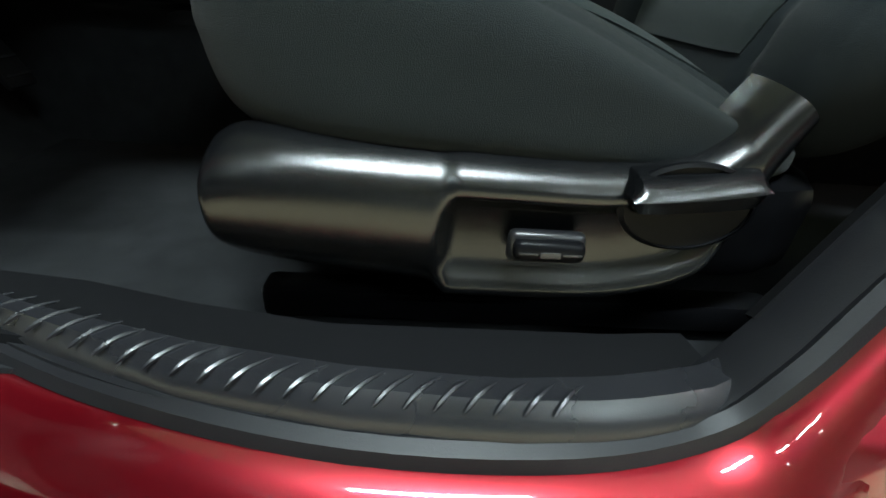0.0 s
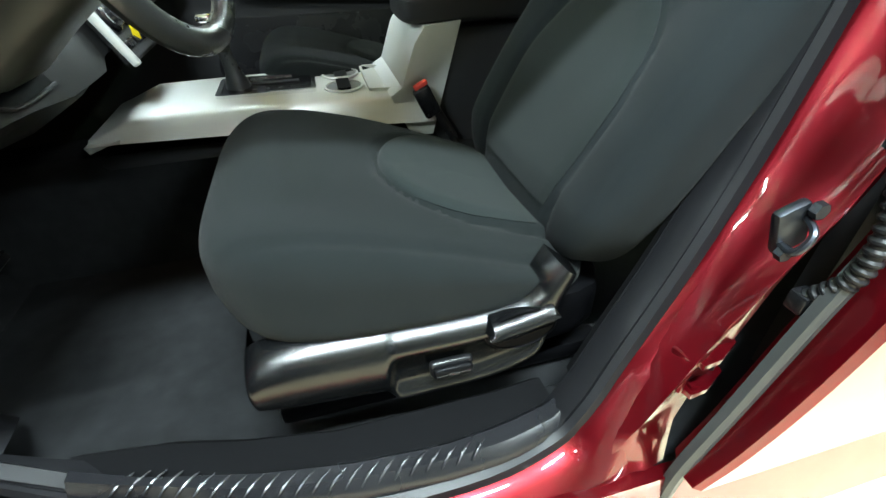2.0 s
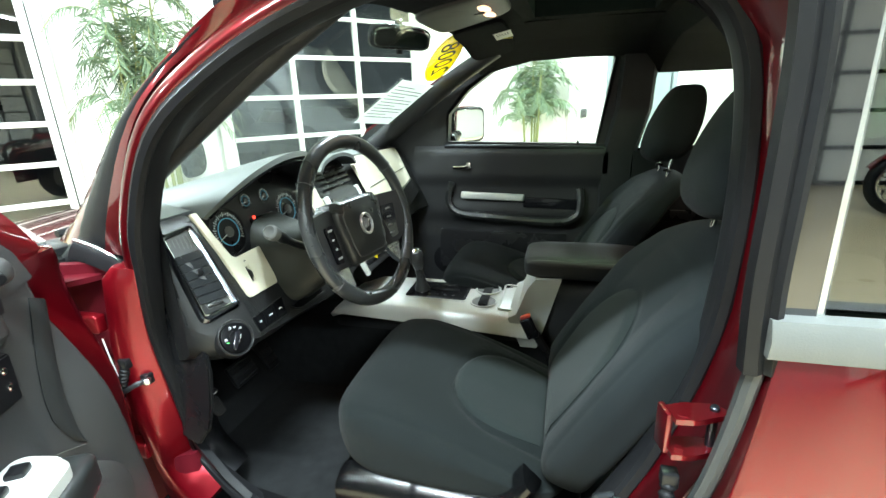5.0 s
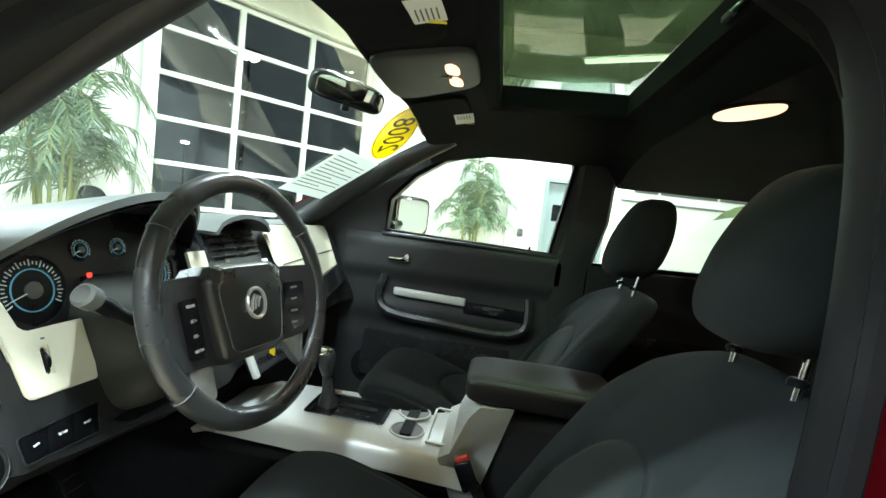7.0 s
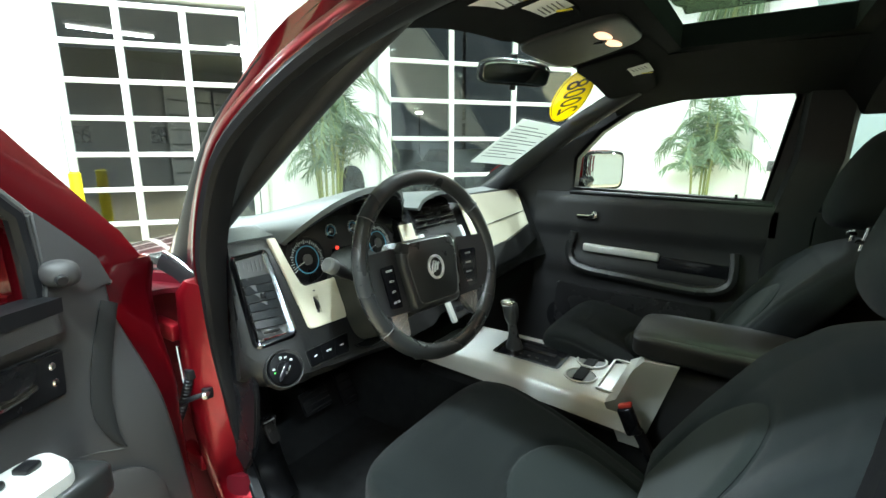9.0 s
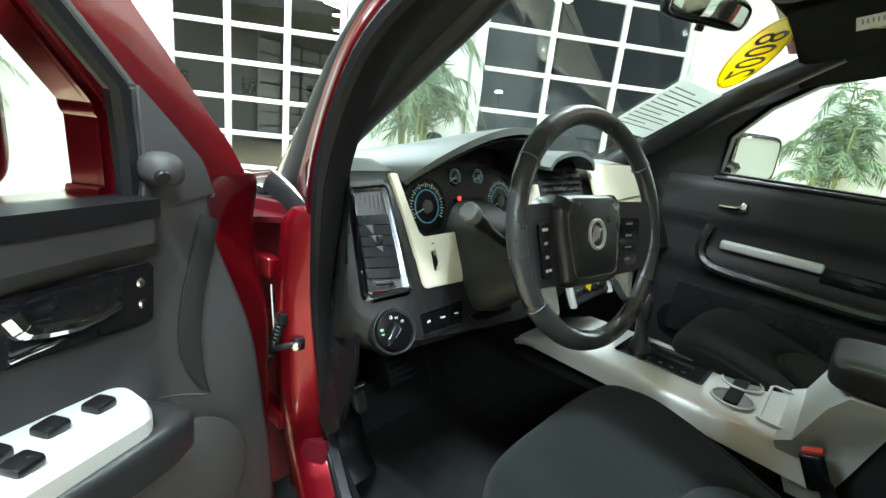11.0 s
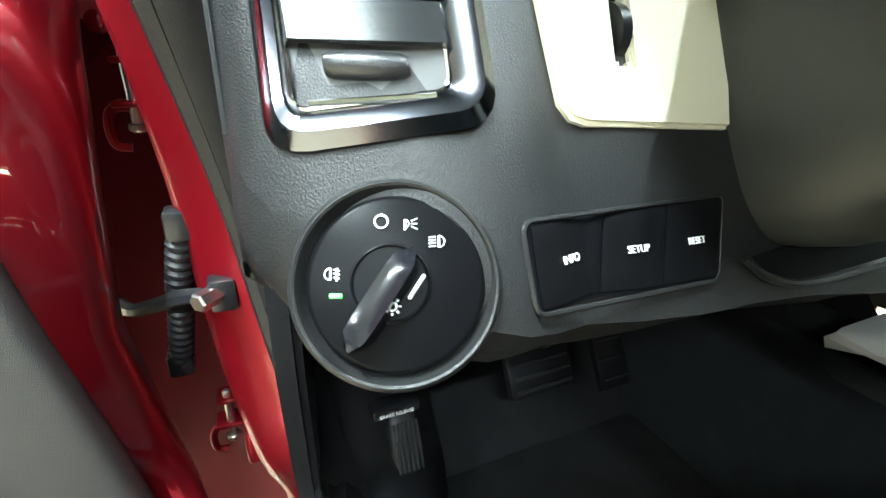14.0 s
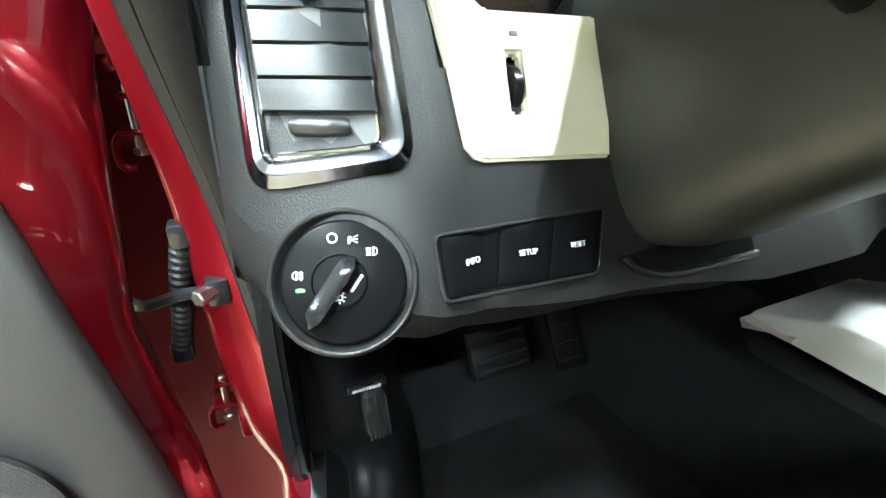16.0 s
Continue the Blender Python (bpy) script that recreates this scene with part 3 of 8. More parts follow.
def palm(base, height, canes, seed, label, spread=0.5):
    """A potted cane palm: thin stems and arching fronds with many narrow drooping leaflets."""
    rnd = random.Random(seed)
    base = Vector(base)
    t = thing("potted_palm", base, label, "plant", "potted palms")
    bm = bmesh.new()
    lathe(bm, [(0.15, 0), (0.19, 0.26), (0.205, 0.30), (0.185, 0.30), (0.17, 0.24)], Matrix.Translation(base), 20)
    part("pot", bm, POT, t)
    bc, bl = bmesh.new(), bmesh.new()
    for c in range(canes):
        a = rnd.uniform(0, 6.28)
        foot = base + Vector((0.10 * math.cos(a), 0.10 * math.sin(a), 0.24))
        h = height * rnd.uniform(0.38, 0.80)
        lean = Vector((math.cos(a), math.sin(a), 0)) * rnd.uniform(0.02, 0.10) * h
        top = foot + lean + Vector((0, 0, h))
        tube(bc, catmull([foot, foot + lean * 0.3 + Vector((0, 0, h * 0.5)), top], 5), [0.015] * 8 + [0.012, 0.010, 0.008], 6)
        for f in range(7):
            b = rnd.uniform(0, 6.28)
            out = Vector((math.cos(b), math.sin(b), 0))
            ln = rnd.uniform(0.45, 0.85) * spread * 1.5
            root = top - Vector((0, 0, rnd.uniform(0, 0.42) * h))
            rise = rnd.uniform(0.35, 0.85)
            spine = catmull([root, root + out * ln * 0.30 + Vector((0, 0, rise * ln)), root + out * ln * 0.75 + Vector((0, 0, rise * ln * 0.95)), root + out * ln * 1.1 + Vector((0, 0, rise * ln * 0.15))], 8)
            tube(bc, spine, 0.0035, 4)
            side = out.cross(Vector((0, 0, 1)))
            for i in range(3, len(spine)):
                d = (spine[i] - spine[i - 1]).normalized()
                for sg in (-1, 1):
                    leaf = (d * 0.7 + side * sg * rnd.uniform(0.4, 0.9) + Vector((0, 0, rnd.uniform(-0.9, -0.05)))).normalized() * rnd.uniform(0.15, 0.28) * (1.1 - 0.45 * i / len(spine))
                    w = d * 0.0085
                    p = spine[i]
                    vs = [bl.verts.new(q) for q in (p - w, p + w, p + leaf * 0.55 + w * 1.2 - Vector((0, 0, 0.004)), p + leaf - Vector((0, 0, 0.02)), p + leaf * 0.55 - w * 0.9)]
                    bl.faces.new(vs)
    part("stem_clump", bc, CANE, t)
    part("fronds", bl, LEAF, t)
    return t


palm(on_w1(-0.74, 0, 0.55), 2.75, 9, 3, "tall green cane palm in a dark pot by the garage doors", 0.47)
palm(on_w2(-0.50, 0, 0.45), 2.45, 6, 8, "tall green cane palm in a dark pot by the white wall", 0.42)
palm(on_w1(-5.2, 0, 0.9), 2.6, 9, 12, "tall green cane palm in a dark pot by the white wall", 0.5)

# broad-leaved plant on a curved stand before the banner
t = thing("broad_leaf_plant", on_w2(3.5, 0, 0.9), "broad-leaved green plant with a thin curved stake", "plant")
bm = bmesh.new()
lathe(bm, [(0.14, 0), (0.19, 0.3), (0.2, 0.33), (0.17, 0.33), (0.15, 0.26)], Matrix.Translation(on_w2(3.5, 0, 0.9)), 18)
part("pot", bm, POT, t)
bm = bmesh.new()
tube(bm, catmull([on_w2(3.0, 0.3, 0.9), on_w2(2.98, 1.2, 0.9), on_w2(3.12, 1.52, 0.9), on_w2(3.5, 1.55, 0.9)], 6), 0.012, 6)
part("stake", bm, SMOOTH, t)
bm = bmesh.new()
tube(bm, catmull([on_w2(3.5, 0.3, 0.9), on_w2(3.55, 1.0, 0.9), on_w2(3.6, 1.6, 0.9)], 6), 0.02, 7)
part("stem", bm, CANE, t)
rnd = random.Random(4)
for i, (ds, z0, ln, dirn) in enumerate(((0.05, 1.65, 0.85, -1), (0.1, 1.5, 0.6, 1), (0.05, 1.3, 0.5, -0.3), (0.1, 1.25, 0.55, 0.3), (0.08, 1.1, 0.5, -0.6), (0.1, 1.7, 0.6, 0.6))):
    bm = bmesh.new()
    root = on_w2(3.5 + ds, z0, 0.9)

    def leafpt(u, v, root=root, ln=ln, dirn=dirn, i=i):
        w = 0.10 * math.sin(math.pi * min(1, u * 0.97 + 0.03)) ** 0.7 * (v - 0.5) * 2
        p = root + W2_D * (dirn * ln * u) + Vector((0, 0, 0.18 * ln * math.sin(u * 2.6) - 0.5 * ln * u * u * (1 - 0.7 * abs(dirn))))
        return p + Vector((0, 0, w * 0.8)) + W2_N * (w * 0.5 + 0.06 * abs(v - 0.5) * (i % 2))
    sheet(bm, leafpt, 10, 4, 0.003)
    part("leaf", bm, LEAF, t)

# ceiling tube fixtures
FIX_WATTS = {(-0.15, -0.95): 300, (-2.6, -2.2): 130, (2.6, -3.2): 130, (2.4, -0.6): 220, (-4.5, 1.2): 190, (-1.2, 4.2): 170, (1.54, 6.36): 160, (-6.0, -3.2): 180}
FIX = [(-2.6, -2.2, 30), (-0.15, -0.95, 4), (2.6, -3.2, 0), (-4.5, 1.2, 50), (-1.2, 4.2, 0), (1.54, 6.36, -19), (4.6, 2.5, 0), (-6.0, -3.2, 20), (2.4, -0.6, 90), (0.2, 2.2, 0)]
for x, y, a in FIX:
    z = 3.62
    r = Matrix.Rotation(radians(a), 4, "Z")
    t = thing("ceiling_light", (x, y, z), "white ceiling fixture with two lit fluorescent tubes", "ceiling light", "ceiling fixtures")
    bm = bmesh.new()
    box(bm, (x, y, z + 0.06), (1.5, 0.2, 0.06), 0.01, m=r)
    part("housing", bm, WHITE_METAL, t)
    for sy in (-0.05, 0.05):
        bm = bmesh.new()
        d = r @ Vector((0.7, 0, 0))
        o = r @ Vector((0, sy, 0))
        cyl(bm, Vector((x, y, z)) - d + o, Vector((x, y, z)) + d + o, 0.018, 10)
        part("tube", bm, TUBE, t)
    for sx in (-0.5, 0.5):
        bm = bmesh.new()
        o = r @ Vector((sx, 0, 0))
        cyl(bm, Vector((x, y, z + 0.08)) + o, Vector((x, y, CEILING_Z)) + o, 0.006, 6)
        part("hanger", bm, STEEL, t)
    area("tube_light", Matrix.Translation((x, y, z - 0.03)) @ r, 1.4, 0.09, FIX_WATTS.get((x, y), 190), TUBE_LIGHT)

# ---- car: body shell ----
# x runs to the rear of the car, y to its passenger side, z up from the floor
CAR = thing("car_body", (0.2, 0.9, 0.0), "red metallic sport utility car body with its front door open", "car")
SEAL = [(-0.785, 0.5, 0.285), (-0.778, 0.62, 0.262), (-0.77, 0.74, 0.242), (-0.765, 0.88, 0.222), (-0.725, 1.03, 0.195), (-0.69, 1.155, 0.18), (-0.608, 1.309, 0.178), (-0.482, 1.408, 0.19), (-0.307, 1.486, 0.2), (-0.082, 1.537, 0.205), (0.111, 1.532, 0.21), (0.237, 1.492, 0.215), (0.303, 1.407, 0.22), (0.325, 1.247, 0.225), (0.321, 1.051, 0.225), (0.297, 0.933, 0.22), (0.243, 0.78, 0.205), (0.17, 0.656, 0.18), (0.095, 0.553, 0.155), (0.048, 0.492, 0.138), (0.0, 0.449, 0.128), (-0.1, 0.438, 0.113), (-0.25, 0.437, 0.117), (-0.4, 0.440, 0.146), (-0.54, 0.442, 0.197)]
seal_pts = catmull([(x, y, z) for x, z, y in SEAL], 5, True)
seal_out = [Vector((p.x + 0.25, 0, p.z - 0.95)).normalized() for p in seal_pts]

# rubber door seal: fat bulb with a lip, slimmer along the hinge pillar
seal_fat = [curve_at([(0, 0.55), (14, 0.6), (24, 1.0), (110, 1.0), (121, 0.95), (125, 0.55)], i)[0] for i in range(len(seal_pts))]
bm = bmesh.new()
sweep(bm, seal_pts, [(0.016, 0.004), (0.012, -0.012), (0.002, -0.016), (-0.008, -0.010), (-0.012, 0.0), (-0.008, 0.010), (0.004, 0.013)], seal_out, True, seal_fat)
part("door_seal", bm, RUBBER, CAR, "black rubber door opening seal")
bm = bmesh.new()
sweep(bm, [p + Vector((0, 0.022 * k, 0)) for p, k in zip(seal_pts, seal_fat)], [(0.010, -0.026), (-0.010, -0.024), (-0.016, 0.0), (-0.010, 0.024), (0.010, 0.026)], seal_out, True, seal_fat)
part("seal_lip", bm, RUBBER, CAR)


# painted frame round the opening: from the seal outward to the outer skin
def frame_band(name, i0, i1, prof, material, label="", taper=((0, 1.0), (3, 1.0))):
    """prof: (distance outward from the seal, depth) pairs."""
    bm = bmesh.new()
    loops = []
    for k in range(i0, i1 + 1):
        p, o = seal_pts[k % len(seal_pts)], seal_out[k % len(seal_pts)]
        o = Vector((o.x, 0, o.z)).normalized()
        k2 = curve_at(taper, p.z)[0]
        loops.append([p + o * (a if a < 0.03 else 0.03 + (a - 0.03) * k2) + Vector((0, d * k2 if d < 0 and a >= 0.03 else d, 0)) for a, d in prof])
    rings(bm, loops, True, True)
    return part(name, bm, material, CAR, label, 70)


n5 = 5
frame_band("a_pillar", 4 * n5 + 1, 9 * n5, [(0.010, 0.05), (0.010, 0.0), (0.018, -0.006), (0.034, -0.004), (0.048, 0.012), (0.058, 0.035), (0.058, 0.08)], RED, "red front windscreen pillar")
frame_band("hinge_pillar", -2, 4 * n5 + 1, [(0.016, 0.04), (0.010, 0.0), (0.014, -0.006), (0.0305, -0.026), (0.044, -0.042), (0.060, -0.049), (0.088, -0.052), (0.098, -0.044), (0.104, 0.0), (0.110, 0.05), (0.19, 0.055), (0.20, 0.10), (0.10, 0.11)], RED_JAMB, "red front door hinge pillar", ((0.4, 1.0), (0.70, 1.0), (0.82, 0.88), (0.95, 0.68), (1.04, 0.60), (1.07, 0.15), (1.1, 0.05)))
frame_band("cowl_side_trim", -2, 12, [(0.012, 0.022), (-0.004, 0.026), (-0.004, 0.06), (0.05, 0.130), (0.21, 0.135), (0.21, 0.118), (0.06, 0.113), (0.014, 0.045)], RUBBER, "black footwell side trim")
frame_band("roof_rail", 9 * n5, 12 * n5, [(0.010, 0.05), (0.010, 0.0), (0.02, -0.008), (0.05, -0.02), (0.08, 0.0), (0.09, 0.05)], RED)
frame_band("sill", 17 * n5, 24 * n5, [(0.010, 0.05), (0.004, 0.0), (0.004, -0.015), (0.020, -0.038), (0.036, -0.060), (0.055, -0.070), (0.10, -0.080), (0.16, -0.086), (0.16, 0.05)], RED, "red painted door sill", ((0.40, 1.0), (0.455, 1.0), (0.50, 0.75), (0.56, 0.45), (0.66, 0.2), (1.2, 0.1)))

# middle pillar: painted face from the seal to the rear door gap
B_ROWS = [(0.42, 0.02, 0.125), (0.50, 0.047, 0.150), (0.585, 0.088, 0.178), (0.70, 0.147, 0.212), (0.80, 0.190, 0.248), (0.88, 0.216, 0.274), (0.985, 0.243, 0.292), (1.09, 0.261, 0.305), (1.26, 0.266, 0.318), (1.40, 0.250, 0.318), (1.475, 0.20, 0.31), (1.53, 0.13, 0.30)]
B_IN = [(0.4, -0.01, 0.128), (0.454, 0.0, 0.13), (0.492, 0.048, 0.138), (0.553, 0.095, 0.155), (0.656, 0.17, 0.18), (0.78, 0.243, 0.205), (0.933, 0.297, 0.22), (1.051, 0.321, 0.225), (1.247, 0.325, 0.225), (1.407, 0.303, 0.22), (1.492, 0.237, 0.215), (1.532, 0.111, 0.21)]
bm = bmesh.new()
loops = []
for j in range(45):
    z = lerp(0.42, 1.53, j / 44)
    a, b = curve_at([(r[0], r[1], r[2]) for r in B_ROWS], z)
    w = b - a
    dip = 0.035 * max(0.0, min(1, (1.02 - z) / 0.2)) * (1 if z > 0.5 else max(0, (z - 0.42) / 0.08))
    xa, ya = curve_at(B_IN, z)
    xb = max(b, xa + 0.02)
    loops.append([Vector((x, y, z)) for x, y in ((xa + 0.004, ya + 0.05), (xa + 0.004, ya - 0.002), (xa + 0.012, ya - 0.012), (lerp(xa, xb, 0.30) + 0.004, lerp(ya, 0.07, 0.45)), (lerp(xa, xb, 0.42), lerp(ya, 0.07, 0.75)),
                                              (lerp(xa, xb, 0.62), 0.074 + dip * 0.6), (lerp(xa, xb, 0.85), 0.068 + dip), (xb + 0.012, 0.075 + dip), (xb + 0.03, 0.11), (xb + 0.03, ya + 0.05))])
rings(bm, loops, True, True)
part("b_pillar", bm, RED, CAR, "red middle door pillar", 75)
GAP_GREY = mat("worn_grey_rubber", (0.032, 0.034, 0.034), rough=0.45, bump=0.1, mottle=0.15)
# rubber strip between pillar and rear door
bm = bmesh.new()
sweep(bm, catmull([(curve_at([(r[0], r[2]) for r in B_ROWS], z)[0] + 0.006, 0.05, z) for z in (0.36, 0.44, 0.55, 0.7, 0.85, 0.95, 1.05)], 4), [(0.006, 0.008), (0.010, 0.003), (0.010, -0.004), (0.005, -0.010), (-0.006, -0.010), (-0.006, 0.008)], (0, -1, 0))
part("gap_seal", bm, GAP_GREY, CAR, "grey rubber rear door edge seal")
bm = bmesh.new()
sweep(bm, catmull([(x, 0.045, z) for x, z in ((0.306, 1.05), (0.300, 1.15), (0.300, 1.28), (0.298, 1.40), (0.286, 1.50))], 4), [(0.004, 0.018), (0.010, 0.010), (0.004, 0.004), (0.010, -0.004), (0.006, -0.016), (-0.012, -0.018), (-0.012, 0.018)], (0, -1, 0))
part("pillar_trim", bm, RUBBER, CAR, "black vertical pillar trim strip")

# roof skin above, hood and wing ahead
SUN = (-0.045, 0.345, 0.50, 1.28)


def roof_z(x, y):
    return 1.672 - 0.07 * ((y - 0.9) / 0.8) ** 2 - 0.05 * max(0.0, (-x + 0.1)) ** 1.5


bm = bmesh.new()
xs = [-0.36, -0.2, SUN[0], 0.15, SUN[1], 0.7, 1.2, 1.9]
ys = [0.10, 0.3, SUN[2], 0.9, SUN[3], 1.5, 1.70]
grid = {(i, j): bm.verts.new((x, y, roof_z(x, y))) for i, x in enumerate(xs) for j, y in enumerate(ys)}
fs = []
for i in range(len(xs) - 1):
    for j in range(len(ys) - 1):
        if 2 <= i < 4 and 2 <= j < 4:
            continue
        fs.append(bm.faces.new((grid[i, j], grid[i + 1, j], grid[i + 1, j + 1], grid[i, j + 1])))
bmesh.ops.recalc_face_normals(bm, faces=fs)
bmesh.ops.solidify(bm, geom=fs, thickness=0.012)
part("roof", bm, RED, CAR)
bm = bmesh.new()
sheet(bm, lambda u, v: Vector((lerp(-1.16, -2.25, u), lerp(0.13, 1.67, v), 1.06 - 0.16 * u ** 1.6 - 0.09 * (2 * v - 1) ** 4 + 0.012 * math.cos((2 * v - 1) * 5))), 12, 14, 0.01)
part("hood", bm, RED, CAR, "red hood reflecting the showroom")
for y0, sg in ((0.02, 1), (1.78, -1)):
    bm = bmesh.new()
    sheet(bm, lambda u, v: Vector((lerp(-0.97, -2.25, u), y0 + sg * (0.10 * (1 - math.sqrt(max(0, 1 - (v ** 3) ** 2))) if v > 0 else 0), lerp(0.35, 0.985 - 0.1 * u, v))), 8, 8, 0.01)
    part("wing", bm, RED, CAR)

# road wheels
for x in (-1.52, 1.22):
    for y in (0.13, 1.67):
        mw = basis((x, y, 0.352), (1, 0, 0), (0, 0, 1), (0, -1 if y < 0.9 else 1, 0))
        bm = bmesh.new()
        lathe(bm, [(0.23, -0.09), (0.31, -0.105), (0.345, -0.085), (0.352, -0.04), (0.352, 0.04), (0.345, 0.085), (0.31, 0.105), (0.23, 0.09)], mw, 40, False)
        wheel = part("wheel", bm, RUBBER, CAR, "black tyre on a silver rim")
        bm = bmesh.new()
        lathe(bm, [(0.235, 0.085), (0.225, 0.092), (0.20, 0.06), (0.09, 0.05), (0.06, 0.07), (0.001, 0.072)], mw, 40, False)
        part("rim", bm, SILVER, wheel)

# floor pan, firewall and sills inside
bm = bmesh.new()
box(bm, (0.35, 0.9, 0.36), (2.5, 1.62, 0.06), 0.01)
part("floor_pan", bm, CARPET, CAR, "black carpeted floor")
bm = bmesh.new()
rings(bm, [[Vector((x, y, z)) for x, z in ((-0.90, 0.38), (-1.02, 0.52), (-1.08, 0.75), (-1.10, 1.02), (-1.14, 1.02), (-1.14, 0.35))] for y in (0.27, 1.63)])
part("firewall", bm, CARPET, CAR)
bm = bmesh.new()
rings(bm, [[Vector((x, y, z)) for y, z in ((0.80, 0.38), (0.84, 0.56), (0.90, 0.62), (1.02, 0.62), (1.08, 0.56), (1.12, 0.38))] for x in (-1.05, -0.6, 0.2, 1.4)])
part("tunnel", bm, CARPET, CAR)
bm = bmesh.new()
rings(bm, [[Vector((x, y, z)) for y, z in ((0.17, 0.38), (0.17, 0.44), (0.215, 0.435), (0.25, 0.385))] for x in (-0.60, -0.4, 0.0, 0.3)])
part("floor_edge", bm, CARPET, CAR)
# side kick panel ahead of the sill
bm = bmesh.new()
rings(bm, [[Vector((x + dx, y - 0.26 * dx, z)) for x, y in ((-0.52, 0.20), (-0.62, 0.245), (-0.76, 0.315), (-1.08, 0.325), (-1.08, 0.34), (-0.76, 0.33), (-0.61, 0.262), (-0.51, 0.215))] for z, dx in ((0.39, 0.0), (0.45, -0.04), (0.50, -0.16), (0.58, -0.27))])
part("kick_panel", bm, RUBBER, CAR, "black plastic footwell side panel")

# painted jamb between the hinge pillar and the wing; darker red paints in its shade
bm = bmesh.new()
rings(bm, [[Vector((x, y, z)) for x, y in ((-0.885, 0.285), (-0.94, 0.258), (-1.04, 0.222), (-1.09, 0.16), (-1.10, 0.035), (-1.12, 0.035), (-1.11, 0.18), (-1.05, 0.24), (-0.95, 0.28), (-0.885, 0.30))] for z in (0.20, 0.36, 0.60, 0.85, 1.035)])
part("wing_jamb", bm, RED_SHADED, CAR, "red painted jamb behind the hinges, darkened for shade")

# pillar foot, in the same red with shade painted in
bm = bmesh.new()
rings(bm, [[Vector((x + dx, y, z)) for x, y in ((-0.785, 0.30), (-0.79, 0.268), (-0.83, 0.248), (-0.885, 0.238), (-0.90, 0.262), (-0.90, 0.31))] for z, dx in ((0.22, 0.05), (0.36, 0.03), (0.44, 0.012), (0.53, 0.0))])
part("pillar_foot", bm, RED_SHADED, CAR, "red painted foot of the hinge pillar", 70)
# added plate over the hinge cavity, keeps overhead light out of it
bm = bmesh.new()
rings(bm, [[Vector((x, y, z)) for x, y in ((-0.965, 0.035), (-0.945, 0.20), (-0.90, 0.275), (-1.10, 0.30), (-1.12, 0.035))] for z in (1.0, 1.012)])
part("wing_shade_plate", bm, RED_SHADED, CAR, "dark red plate added to shade the hinge cavity")
# carpet roll between the scuff plate and the floor
bm = bmesh.new()
rings(bm, [[Vector((x, y + dy, z)) for y, z in ((0.135, 0.43), (0.14, 0.458), (0.17, 0.462), (0.215, 0.456), (0.235, 0.43), (0.245, 0.385), (0.135, 0.385))] for x, dy in ((-0.62, 0.06), (-0.5, 0.045), (-0.40, 0.02), (-0.28, 0.0), (-0.05, 0.0), (0.02, 0.005))])
part("sill_carpet", bm, LINER, CAR)
# scuff plate with slanted ribs
bm = bmesh.new()
loops = []
for j in range(23):
    x = lerp(-0.60, 0.030, j / 22)
    y0, y1 = curve_at([(-0.62, 0.218, 0.252), (-0.51, 0.188, 0.212), (-0.43, 0.158, 0.196), (-0.37, 0.139, 0.182), (-0.26, 0.119, 0.164), (-0.15, 0.111, 0.156), (-0.07, 0.113, 0.162), (0.0, 0.126, 0.175), (0.03, 0.139, 0.182)], x)
    up = 0.012 * max(0.0, (x + 0.02) / 0.065) ** 2 + 0.004 * max(0.0, (-0.44 - x) / 0.12) ** 2
    loops.append([Vector((x, y, z + up)) for y, z in ((y0, 0.43), (y0, 0.455), (y0 + 0.006, 0.464), (lerp(y0, y1, 0.33), 0.472), (lerp(y0, y1, 0.77), 0.472), (y1 - 0.004, 0.464), (y1, 0.43))])
rings(bm, loops)
SCUFF = part("scuff_plate", bm, SCUFF_SKIN, CAR, "black plastic sill scuff plate with slanted ribs")
for i in range(23):
    x = -0.545 + i * 0.0196
    dy = curve_at([(-0.62, 0.085), (-0.51, 0.066), (-0.415, 0.032), (-0.317, 0.009), (-0.255, 0.002), (-0.16, -0.004), (0.1, -0.004)], x)[0]
    bm = bmesh.new()
    tube(bm, catmull([(x - 0.004, 0.122 + dy, 0.4670), (x + 0.002, 0.129 + dy, 0.4705), (x + 0.010, 0.137 + dy, 0.4722), (x + 0.021, 0.146 + dy, 0.4720)], 3), [0.0008, 0.0016, 0.0020, 0.0023, 0.0024, 0.0024, 0.0023, 0.0019, 0.0014, 0.0008], 6)
    part("rib", bm, SCUFF_SKIN, SCUFF)
bm = bmesh.new()
tube(bm, catmull([(x + 0.012, y + 0.042, z) for z, x, y in B_IN[2:-1]], 4), 0.022, 8)
part("pillar_welt", bm, LINER, CAR)
# inner middle pillar trim
bm = bmesh.new()
loops = []
for z in (0.44, 0.6, 0.75, 0.9, 1.05, 1.25, 1.42, 1.53):
    a, b = curve_at([(r[0], r[1], r[2]) for r in B_ROWS], z)
    xa, ya = curve_at(B_IN, z)
    loops.append([Vector(p) for p in ((xa + 0.015, ya + 0.04, z), (xa + 0.035, ya + 0.07, z), (xa + 0.13, ya + 0.07, z), (xa + 0.15, ya + 0.04, z))])
rings(bm, loops)
part("pillar_cover", bm, LINER, CAR)

